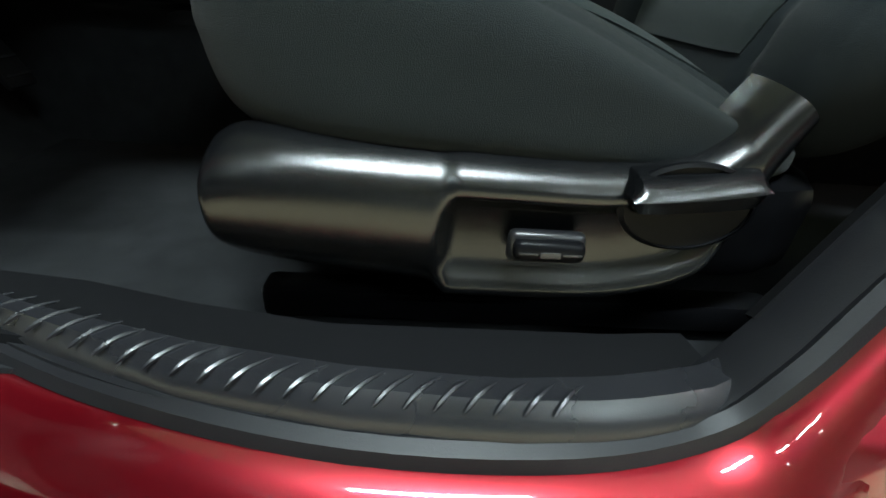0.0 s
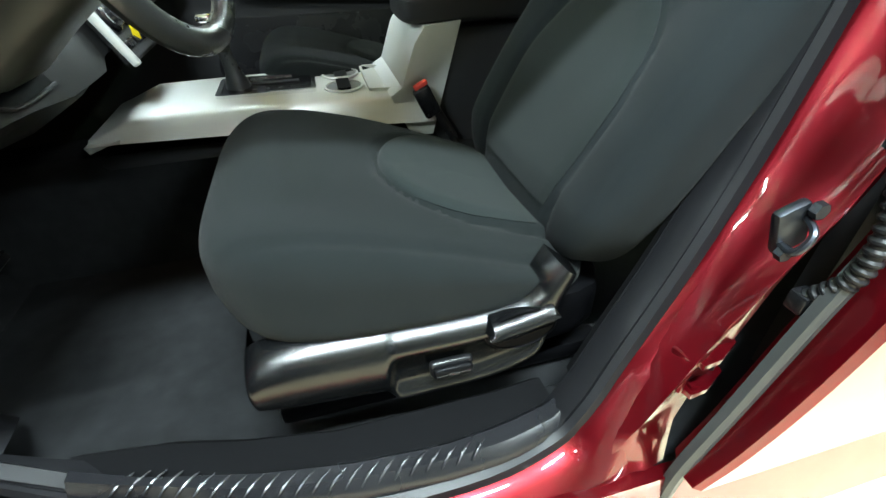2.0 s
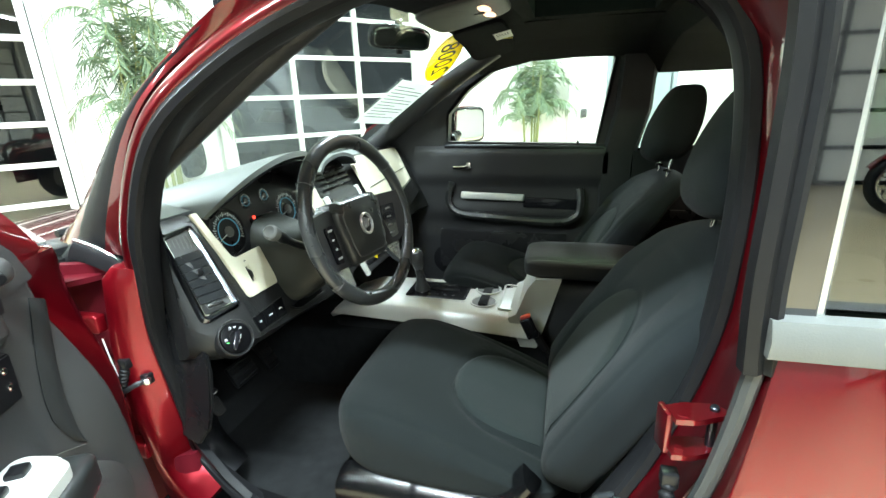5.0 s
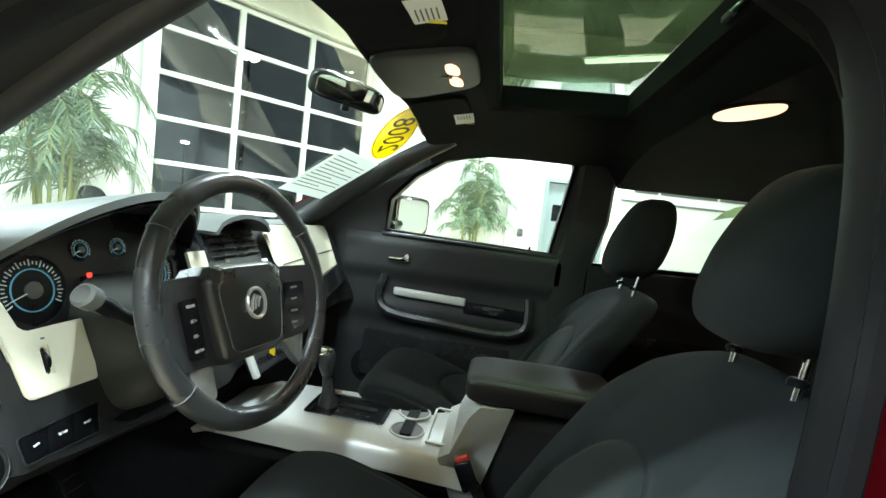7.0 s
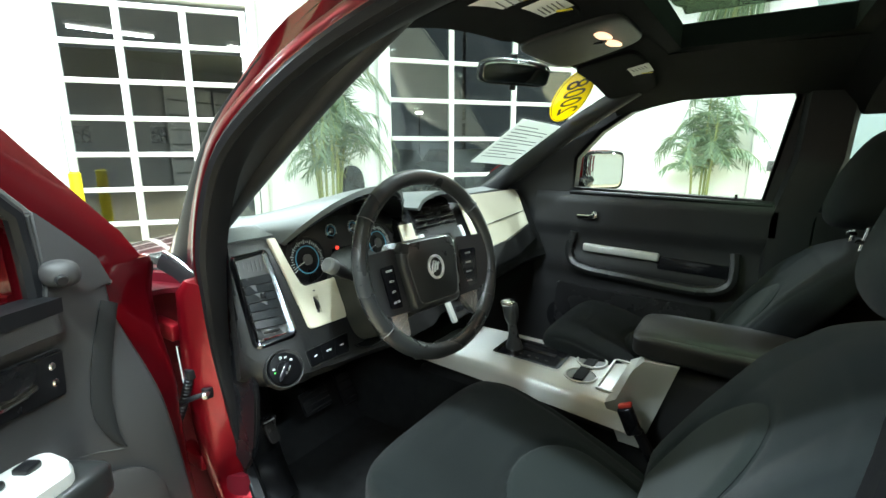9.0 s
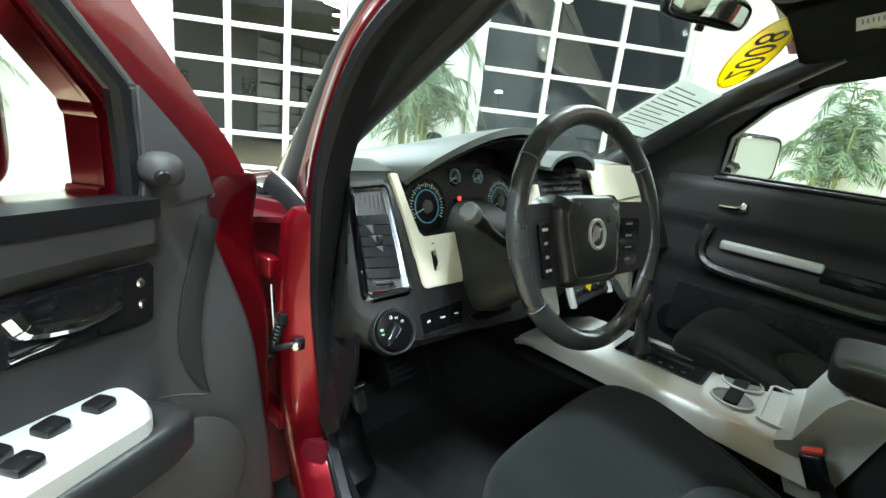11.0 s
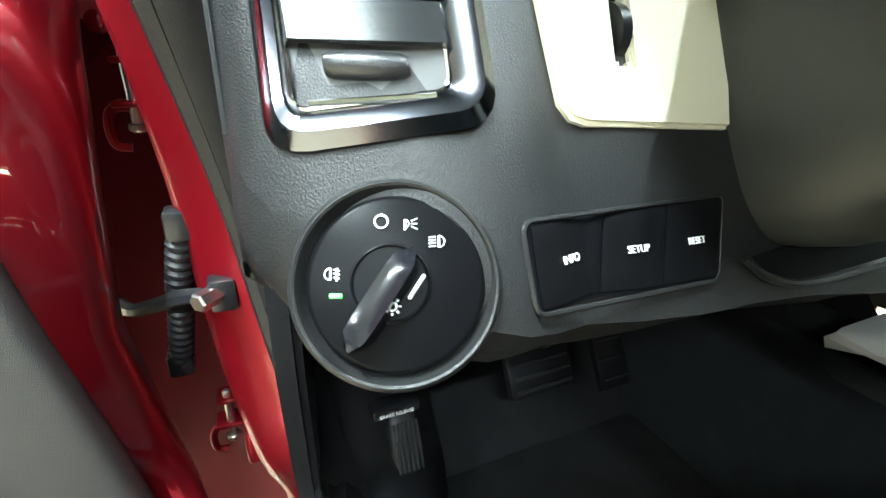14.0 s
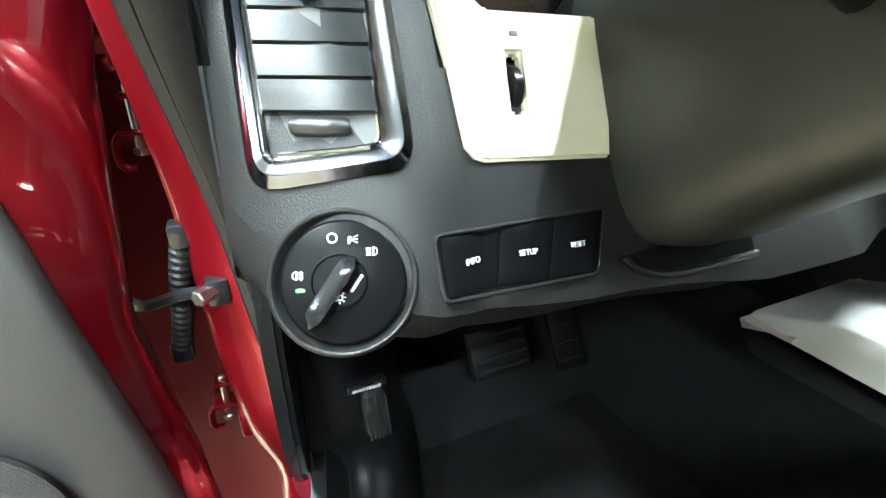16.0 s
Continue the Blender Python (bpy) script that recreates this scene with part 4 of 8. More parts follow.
# striker, hinges and wiring boots on the pillars
t = thing("door_striker", (0.165, 0.08, 0.78), "zinc door latch striker bolted to the red pillar", "door latch")
bm = bmesh.new()
box(bm, (0.168, 0.083, 0.782), (0.034, 0.012, 0.05), 0.005, m=Matrix.Rotation(radians(-20), 4, "Y"))
part("plate", bm, DARK_STEEL, t)
bm = bmesh.new()
tube(bm, catmull([(0.160, 0.08, 0.768), (0.157, 0.062, 0.770), (0.167, 0.060, 0.788), (0.176, 0.08, 0.795)], 5), 0.0036, 8)
part("loop", bm, DARK_STEEL, t)
for dz in (-0.02, 0.022):
    bm = bmesh.new()
    cyl(bm, (0.168 + dz * 0.4, 0.076, 0.782 + dz), (0.168 + dz * 0.4, 0.068, 0.782 + dz), 0.008, 6)
    part("screw", bm, DARK_STEEL, t)


def hinge(name, c, label, yaw=0.0):
    bm = bmesh.new()
    box(bm, Matrix.Translation(c) @ Matrix.Rotation(yaw, 4, "Z") @ Vector((-0.036, 0.010, -0.002)), (0.010, 0.03, 0.062), 0.004, m=Matrix.Rotation(yaw, 4, "Z"))
    t = part("hinge", bm, RED, CAR, label)
    m = Matrix.Translation(c) @ Matrix.Rotation(yaw, 4, "Z")
    for z in (-0.032, 0.022):
        bm = bmesh.new()
        pr = [(-0.035, -0.016), (-0.01, -0.02), (0.03, -0.012), (0.036, 0.0), (0.03, 0.012), (-0.01, 0.018), (-0.035, 0.014)]
        rings(bm, [[m @ Vector((x, y, z + dz)) for x, y in pr] for dz in (0, 0.008)])
        part("leaf", bm, RED, t)
    bm = bmesh.new()
    cyl(bm, m @ Vector((0.022, 0, -0.040)), m @ Vector((0.022, 0, 0.036)), 0.006, 10, bevel=0.002)
    part("pin", bm, DARK_STEEL, t)
    for z in (-0.025, 0.025):
        bm = bmesh.new()
        cyl(bm, m @ Vector((-0.028, -0.006, z)), m @ Vector((-0.018, -0.010, z)), 0.007, 6)
        part("bolt", bm, RED, t)
    return t


hinge("rear_door_hinge", (0.264, 0.082, 0.935), "red painted rear door hinge with steel pin", radians(15))
hinge("rear_door_hinge", (0.182, 0.112, 0.56), "red painted rear door hinge with steel pin", radians(15))


def boot(name, pts, r, label):
    t = thing(name, pts[0], label, "wiring boot")
    path = catmull(pts, 24)
    bm = bmesh.new()
    tube(bm, path, [r * (1.0 if i % 4 < 2 else 0.78) for i in range(len(path))], 12)
    part("bellows", bm, RUBBER, t)
    for p in (path[0], path[-1]):
        bm = bmesh.new()
        box(bm, p, (2.1 * r, 2.0 * r, 2.2 * r), 0.3 * r)
        part("collar", bm, SMOOTH, t)
    return t


boot("rear_door_wiring_boot", [(0.240, 0.075, 0.86), (0.232, 0.05, 0.80), (0.226, 0.045, 0.74), (0.218, 0.07, 0.69)], 0.0105, "ribbed black rubber wiring boot beside the rear door hinge")

# ---- headliner, sunroof and glass ----
bm = bmesh.new()
xs = [-0.30, -0.2, SUN[0] - 0.03, 0.12, SUN[1] + 0.03, 0.43, 0.7, 1.2, 1.9]
ys = [0.205, 0.30, SUN[2] - 0.04, 0.9, SUN[3] + 0.02, 1.5, 1.655]


def liner_z(x, y):
    return 1.625 - 0.115 * abs((y - 0.9) / 0.76) ** 3.5 - 0.05 * max(0.0, -x - 0.05) / 0.25 - 0.075 * max(0.0, min(1.0, (x - 0.37) / 0.06))


grid = {(i, j): bm.verts.new((x, y, liner_z(x, y))) for i, x in enumerate(xs) for j, y in enumerate(ys)}
fs = [bm.faces.new((grid[i, j], grid[i + 1, j], grid[i + 1, j + 1], grid[i, j + 1])) for i in range(len(xs) - 1) for j in range(len(ys) - 1) if not (2 <= i < 4 and 2 <= j < 4)]
bmesh.ops.recalc_face_normals(bm, faces=fs)
bmesh.ops.solidify(bm, geom=fs, thickness=-0.012)
tagged(finish("car_headliner", bm, LINER), "black cloth headliner with a sunroof opening", "headliner", kind="structure")

t = thing("sunroof", (0.15, 0.89, 1.62), "closed tinted glass sunroof in a black frame", "sunroof")
o = 0.03
bm = bmesh.new()
big = [(SUN[0] - o - 0.03, SUN[2] - o - 0.03), (SUN[1] + o + 0.03, SUN[2] - o - 0.03), (SUN[1] + o + 0.03, SUN[3] + o + 0.03), (SUN[0] - o - 0.03, SUN[3] + o + 0.03)]
mid = [(SUN[0] + 0.005, SUN[2] + 0.005), (SUN[1] - 0.005, SUN[2] + 0.005), (SUN[1] - 0.005, SUN[3] - 0.005), (SUN[0] + 0.005, SUN[3] - 0.005)]
rings(bm, [[Vector((x, y, 1.650)) for x, y in big], [Vector((x, y, 1.616)) for x, y in big], [Vector((lerp(a[0], b[0], 0.45), lerp(a[1], b[1], 0.45), 1.610)) for a, b in zip(big, mid)],
           [Vector((x, y, 1.618)) for x, y in mid], [Vector((x, y, 1.682)) for x, y in mid]], True, False)
part("trim_ring", bm, LINER, t, "black plastic opening trim ring")
bm = bmesh.new()
for x in (SUN[0] - 0.012, SUN[1] + 0.012):
    box(bm, (x, 0.89, 1.643), (0.02, SUN[3] - SUN[2] + 0.05, 0.012), 0.004)
part("frame", bm, RUBBER, t)
for y in (SUN[2] - 0.012, SUN[3] + 0.012):
    bm = bmesh.new()
    box(bm, (0.15, y, 1.640), (SUN[1] - SUN[0] + 0.05, 0.02, 0.016), 0.004)
    part("side_rail", bm, RUBBER, t)
bm = bmesh.new()
box(bm, (0.15, 0.89, 1.686), (SUN[1] - SUN[0] + 0.04, SUN[3] - SUN[2] + 0.04, 0.006), 0.002)
part("pane", bm, SUN_GLASS, t, "dark green tinted glass")
bm = bmesh.new()
box(bm, (SUN[1] - 0.004, 0.60, 1.640), (0.02, 0.12, 0.012), 0.003)
part("guide", bm, SMOOTH, t)

# windscreen
WS = [(-0.33, 1.60), (-0.55, 1.475), (-0.85, 1.27), (-1.16, 1.045)]


def ws_pt(u, v, off=0.0):
    """u: top to bottom, v: driver to passenger side."""
    x, z = curve_at([(i / 3, *p) for i, p in enumerate(WS)], u)
    k = 2 * v - 1
    half = lerp(0.66, 0.76 if k > 0 else 0.58, u)
    return Vector((x + (0.10 if k > 0 else 0.10 - 0.08 * u) * k * k + off * 0.55, 0.9 + k * half, z - 0.035 * k * k + off * 0.83))


bm = bmesh.new()
sheet(bm, ws_pt, 9, 16, 0.005)
glass = finish("window_1", bm, PANE)
tagged(glass, "clear laminated windscreen glass", "windscreen", kind="structure")
glass.visible_shadow = False
bm = bmesh.new()
tube(bm, [ws_pt(0.0, j / 16, 0.0) for j in range(17)], 0.016, 8)
part("windscreen_header", bm, LINER, CAR)
for v, nm in ((1.0, "far_pillar_cover"), (0.0, "near_pillar_cover")):
    bm = bmesh.new()
    pts = [ws_pt(j / 8, v) for j in range(9)]
    y_in = -0.02 if v else 0.02
    tube(bm, [p + Vector((0.02, y_in * 1.2, -0.012)) for p in pts], [0.036, 0.036, 0.038, 0.04, 0.042, 0.044, 0.046, 0.048, 0.05] if v else 0.026, 10)
    part(nm, bm, PLASTIC_SOFT, CAR, "black plastic windscreen pillar cover")
bm = bmesh.new()


def pillar_skin(u, v):
    k = lerp(4.3, 8.6, u) * n5
    i = min(int(k), len(seal_pts) - 2)
    p = seal_pts[i].lerp(seal_pts[i + 1], k - i) + seal_out[i] * 0.054 + Vector((0, 0.026, 0))
    q = ws_pt(lerp(0.94, 0.06, u), 0.0) + Vector((0, -0.004, 0.012))
    m = p.lerp(q, v)
    return m + Vector((-0.015, -0.022, 0.015)) * math.sin(math.pi * v)


sheet(bm, pillar_skin, 18, 6, 0.01)
part("pillar_outer", bm, RED, CAR, "red outer windscreen pillar")
# black weatherstrip over the inner half of the outer pillar, and the dark trim from the seal to the glass
bm = bmesh.new()
sheet(bm, lambda u, v: pillar_skin(u, lerp(-0.06, 0.56, v)) + Vector((-0.004, -0.011, 0.004)) * (0.45 + 0.55 * math.sin(math.pi * v)), 18, 6, 0.008)
part("pillar_weatherstrip", bm, RUBBER, CAR, "black rubber weatherstrip along the windscreen pillar")


def pillar_lining(u, v):
    k = lerp(5.0, 8.8, u) * n5
    i = min(int(k), len(seal_pts) - 2)
    p = seal_pts[i].lerp(seal_pts[i + 1], k - i) + Vector((0, 0.018, 0))
    q = ws_pt(lerp(0.94, 0.04, u), 0.0) + Vector((0.024, 0.036, -0.012))
    return p.lerp(q, v) + Vector((0.004, 0.004, 0)) * math.sin(math.pi * v)


bm = bmesh.new()
sheet(bm, pillar_lining, 18, 5, 0.006)
part("pillar_lining", bm, PLASTIC_SOFT, CAR, "black trim between the door seal and the windscreen")
bm = bmesh.new()
box(bm, (-1.19, 0.95, 1.025), (0.12, 1.3, 0.03), 0.01)
part("cowl", bm, SMOOTH, CAR, "black plastic cowl panel below the windscreen")
for y0, y1 in ((0.35, 0.95), (0.9, 1.45)):
    t = thing("wiper", (-1.1, y0, 1.07), "black windscreen wiper resting on the glass", "wiper", "wipers")
    bm = bmesh.new()
    tube(bm, [(-1.15, y0, 1.07), (-1.13, (y0 + y1) / 2, 1.085), (-1.10, y1, 1.095)], 0.010, 6)
    part("arm", bm, SMOOTH, t)
    bm = bmesh.new()
    tube(bm, [(-1.11, y0 + 0.05, 1.085), (-1.06, y1 + 0.05, 1.105)], 0.007, 6)
    part("blade", bm, RUBBER, t)

# ---- passenger side of the cabin ----


def grown(lp, k=0.022):
    cx, cz = sum(p[0] for p in lp) / len(lp), sum(p[1] for p in lp) / len(lp)
    return [(x + math.copysign(k, x - cx), z + math.copysign(k, z - cz)) for x, z in lp]


bm = bmesh.new()
W_FRONT = [(-0.462, 1.172), (-0.455, 1.30), (-0.36, 1.405), (-0.25, 1.478), (-0.15, 1.51), (-0.05, 1.527), (0.255, 1.522), (0.265, 1.50), (0.208, 1.155)]
W_REAR = [(0.375, 1.135), (0.43, 1.47), (0.455, 1.495), (0.90, 1.475), (0.96, 1.44), (0.93, 1.15)]
W_BACK = [(1.12, 1.16), (1.14, 1.45), (1.75, 1.40), (1.78, 1.18)]
plate(bm, [(-1.12, 0.40), (1.95, 0.40), (1.95, 1.50), (0.6, 1.56), (-0.2, 1.56), (-0.45, 1.47), (-0.85, 1.24), (-1.12, 1.05)], [W_FRONT, W_REAR, W_BACK], lambda u, v, w: (u, 1.672 + w, v), 0.03)
part("far_side_panel", bm, PLASTIC_SOFT, CAR, "black inner side of the car body")
bm = bmesh.new()
plate(bm, [(-1.0, 0.38), (1.95, 0.38), (1.95, 1.52), (0.6, 1.60), (-0.2, 1.60), (-0.5, 1.47), (-0.9, 1.24), (-1.0, 1.1)], [grown(W_FRONT), grown(W_REAR), grown(W_BACK)], lambda u, v, w: (u, 1.745 + w, v), 0.03)
part("far_side_skin", bm, RED, CAR)
for nm, lp in (("window_2", W_FRONT), ("window_3", W_REAR), ("window_4", W_BACK)):
    bm = bmesh.new()
    plate(bm, [(u * 1.0, v) for u, v in lp], [], lambda u, v, w: (u, 1.722 + w, v), 0.005)
    gl = tagged(finish(nm, bm, PANE), "clear side window glass", "window", kind="structure")
    gl.visible_shadow = False
    bm = bmesh.new()
    pts = [(u, 1.70, v) for u, v in lp]
    c = sum((Vector(p) for p in pts), Vector()) / len(pts)
    sweep(bm, pts, [(0.012, 0.028), (0.012, -0.03), (-0.004, -0.03), (-0.006, 0.0), (-0.004, 0.028)], [Vector(p) - c for p in pts], True)
    part("window_surround", bm, RUBBER, CAR)

PD = thing("passenger_door", (-0.12, 1.66, 0.45), "closed black passenger door panel with silver pull and chrome handle", "car door")
bm = bmesh.new()


def door_card(u, v):
    x = lerp(-0.62, 0.26, u)
    z = lerp(0.44, 1.152, v)
    y = 1.672 - 0.004
    y -= 0.020 * math.exp(-((z - 0.845) / 0.05) ** 2) * (1 if -0.46 < x < 0.14 else 0.4)
    y -= 0.018 * max(0.0, min(1, (z - 0.97) / 0.05)) * max(0.0, min(1, (1.15 - z) / 0.02))
    y -= 0.014 * max(0.0, min(1, (0.80 - z) / 0.08))
    return Vector((x, y, z))


sheet(bm, door_card, 36, 48, 0.01)
part("card", bm, PLASTIC_SOFT, PD, "black moulded door card")
bm = bmesh.new()
pts = catmull([(-0.44, 1.645, 0.99), (-0.455, 1.64, 0.90), (-0.40, 1.625, 0.845), (-0.2, 1.618, 0.828), (0.05, 1.618, 0.815), (0.14, 1.622, 0.845), (0.155, 1.632, 0.91), (0.15, 1.645, 0.965)], 6)
sweep(bm, pts, [(0.02, 0.016), (0.02, -0.016), (-0.012, -0.014), (-0.018, 0.0), (-0.012, 0.014)], (0, 1, 0))
part("armrest", bm, LEATHER, PD, "black curved armrest moulding")
bm = bmesh.new()
box(bm, (-0.245, 1.638, 0.925), (0.30, 0.022, 0.034), 0.009, 3, Matrix.Rotation(radians(2), 4, "Y"))
part("pull", bm, SILVER, PD, "silver pull grip")
bm = bmesh.new()
box(bm, (0.02, 1.643, 0.895), (0.24, 0.014, 0.05), 0.006, 2, Matrix.Rotation(radians(2), 4, "Y"))
part("pull_cup", bm, GLOSSY, PD)
bm = bmesh.new()
box(bm, (-0.385, 1.650, 1.065), (0.105, 0.012, 0.05), 0.006, 2)
part("handle_bezel", bm, SMOOTH, PD)
bm = bmesh.new()
tube(bm, catmull([(-0.425, 1.638, 1.058), (-0.38, 1.625, 1.060), (-0.352, 1.622, 1.066)], 5), [0.008] * 8 + [0.010, 0.011, 0.011], 10, flat=1.4)
part("handle", bm, CHROME, PD, "chrome inner handle")
bm = bmesh.new()
box(bm, (-0.352, 1.634, 1.07), (0.022, 0.024, 0.034), 0.007, 2)
part("lock_tab", bm, CHROME, PD)
bm = bmesh.new()
tube(bm, [(-0.47, 1.655, 1.158), (-0.1, 1.655, 1.150), (0.24, 1.655, 1.142)], 0.010, 8)
part("belt_strip", bm, RUBBER, PD)
bm = bmesh.new()
cyl(bm, (0.13, 1.668, 1.15), (0.13, 1.668, 1.175), 0.005, 8)
part("lock_knob", bm, SMOOTH, PD)
bm = bmesh.new()
pts = catmull([(-0.5, 1.640, 0.66), (-0.3, 1.630, 0.655), (-0.05, 1.630, 0.65), (0.1, 1.640, 0.65)], 5)
sweep(bm, pts, [(0.02, 0.10), (-0.014, 0.10), (-0.022, 0.0), (-0.014, -0.09), (0.02, -0.09)], (0, 1, 0))
part("map_pocket", bm, PLASTIC, PD)
bm = bmesh.new()
lathe(bm, [(0.075, 0), (0.075, 0.008), (0.066, 0.012), (0.02, 0.014)], basis((-0.47, 1.652, 0.60), (1, 0, 0), (0, 0, 1), (0, -1, 0)), 28)
part("speaker_grille", bm, SMOOTH, PD)

t = thing("far_door_mirror", (-0.44, 1.82, 1.15), "outside mirror with black rim and bright glass beyond the window", "mirror")
bm = bmesh.new()
m = Matrix.Translation((-0.425, 1.955, 1.238)) @ Matrix.Rotation(radians(-38), 4, "Z")
pad(bm, lambda a, b, c: m @ Vector((0.055 * a - 0.05, 0.115 * b, 0.095 * c)), 8, 5)
part("housing", bm, RED, t)
bm = bmesh.new()
pad(bm, lambda a, b, c: m @ Vector((0.008 * a + 0.008, 0.11 * b, 0.09 * c)), 8, 6)
part("rim", bm, SMOOTH, t)
bm = bmesh.new()
pad(bm, lambda a, b, c: m @ Vector((0.003 * a + 0.016, 0.098 * b, 0.078 * c)), 8, 6)
part("glass", bm, MIRROR, t)
bm = bmesh.new()
tube(bm, [(-0.47, 1.76, 1.17), (-0.48, 1.84, 1.18), (-0.47, 1.92, 1.20)], 0.03, 8)
part("arm", bm, SMOOTH, t)

RD = thing("far_rear_door", (0.66, 1.66, 0.45), "closed black rear door panel", "car door")
bm = bmesh.new()
sheet(bm, lambda u, v: Vector((lerp(0.36, 1.05, u), 1.665 - 0.03 * math.exp(-((lerp(0.44, 1.13, v) - 0.85) / 0.08) ** 2) - 0.015, lerp(0.44, 1.13, v))), 12, 24, 0.01)
part("card", bm, PLASTIC_SOFT, RD)
bm = bmesh.new()
box(bm, (0.66, 1.62, 0.86), (0.4, 0.03, 0.05), 0.012, 2)
part("armrest", bm, PLASTIC, RD)
# far middle pillar cover and belt guide
bm = bmesh.new()
rings(bm, [[Vector((x + dx, y, z)) for x, y in ((0.255, 1.668), (0.27, 1.64), (0.385, 1.64), (0.40, 1.668))] for dx, z in ((-0.045, 0.42), (-0.03, 1.1), (0.02, 1.3), (0.03, 1.54))])
part("far_pillar_inner", bm, PLASTIC_SOFT, CAR)
# rear bulkhead of the cabin and near rear side, dark
bm = bmesh.new()
plate(bm, [(0.17, 0.4), (1.65, 0.4), (1.60, 1.5), (0.25, 1.5)], [[(0.35, 1.15), (1.45, 1.15), (1.40, 1.42), (0.40, 1.42)]], lambda u, v, w: (1.93 + w, u, v), 0.03)
part("tailgate", bm, PLASTIC_SOFT, CAR)
bm = bmesh.new()
plate(bm, [(0.36, 0.44), (1.95, 0.44), (1.95, 1.5), (0.40, 1.53)], [[(0.405, 1.13), (0.405, 1.46), (1.1, 1.45), (1.1, 1.13)]], lambda u, v, w: (u, 0.14 + w, v), 0.03)
part("near_side_panel", bm, PLASTIC_SOFT, CAR)

# ---- near rear door, closed ----
ND = thing("near_rear_door", (0.7, 0.03, 0.4), "closed red rear door with grey belt moulding reflecting the showroom", "car door")
bm = bmesh.new()
EDGE = [(0.44, 0.130), (0.50, 0.158), (0.585, 0.186), (0.70, 0.222), (0.80, 0.256), (0.88, 0.282), (0.985, 0.302), (1.075, 0.315)]
loops = []
for j in range(25):
    z = lerp(0.44, 1.075, j / 24)
    x0 = curve_at(EDGE, z)[0]
    bow = 0.034 - 0.04 * ((z - 0.70) / 0.4) ** 2
    loops.append([Vector((x0 + 0.02, 0.075, z)), Vector((x0 + 0.004, 0.052, z)), Vector((x0 + 0.006, 0.040 - bow * 0.9, z))] + [Vector((lerp(x0 + 0.014, 1.25, k / 10), 0.036 - bow, z)) for k in range(11)] + [Vector((1.25, 0.08, z))])
rings(bm, loops, False, False)
fs = list(bm.faces)
bmesh.ops.recalc_face_normals(bm, faces=fs)
bmesh.ops.solidify(bm, geom=fs, thickness=0.006)
part("skin", bm, RED, ND, "red painted door skin")
bm = bmesh.new()
sweep(bm, [(0.306, 0.045, 1.098), (0.7, 0.045, 1.10), (1.25, 0.046, 1.105)], [(0.016, 0.022), (0.02, 0.0), (0.012, -0.022), (-0.012, -0.022), (-0.012, 0.022)], (0, -1, 0))
part("belt_moulding", bm, TRIM_GREY, ND, "grey rubber window belt moulding")
bm = bmesh.new()
plate(bm, [(0.352, 1.12), (1.2, 1.125), (1.1, 1.46), (0.348, 1.50)], [], lambda u, v, w: (u, 0.066 + w * 1.0, v), 0.005)
gl = part("pane", bm, TINTED, ND, "tinted rear window glass")
bm = bmesh.new()
plate(bm, [(0.318, 1.118), (0.354, 1.118), (0.350, 1.505), (0.306, 1.515)], [], lambda u, v, w: (u, 0.052 + w, v), 0.012)
part("applique", bm, GLOSS_PILLAR, ND, "gloss black pillar cover")
bm = bmesh.new()
tube(bm, [(0.356, 0.054, 1.12), (0.355, 0.056, 1.30), (0.352, 0.060, 1.50)], 0.0050, 6)
part("channel", bm, SATIN, ND)
bm = bmesh.new()
sweep(bm, [(0.33, 0.06, 1.515), (0.7, 0.07, 1.50), (1.15, 0.08, 1.46)], [(0.02, 0.02), (0.02, -0.02), (-0.02, -0.02), (-0.02, 0.02)], (0, -1, 0))
part("upper_frame", bm, RED, ND)
bm = bmesh.new()
sheet(bm, lambda u, v: Vector((lerp(-0.95, 1.3, u), 0.022 + 0.03 * v, lerp(0.24, 0.42, v))), 12, 3, 0.02)
part("rocker_panel", bm, RED, CAR, "red lower sill panel")

# ---- seats ----


def groove(d, w=0.10, depth=1.0):
    return -depth * math.exp(-(d / w) ** 2)


def cushion_line(u, v):
    """Below 0 on the sewn panel of the cushion: straight sides, rounded front."""
    return (math.hypot((u - 0.42) / 0.50, v / 0.60) if u < 0.42 else abs(v) / 0.60) - 1


def back_line(v, w):
    """Below 0 on the sewn panel of the backrest: straight sides, arched top."""
    return (math.hypot(v / 0.58, (w + 0.25) / 0.58) if w > -0.25 else abs(v) / 0.58 + 0.12 * (-0.25 - w)) - 1


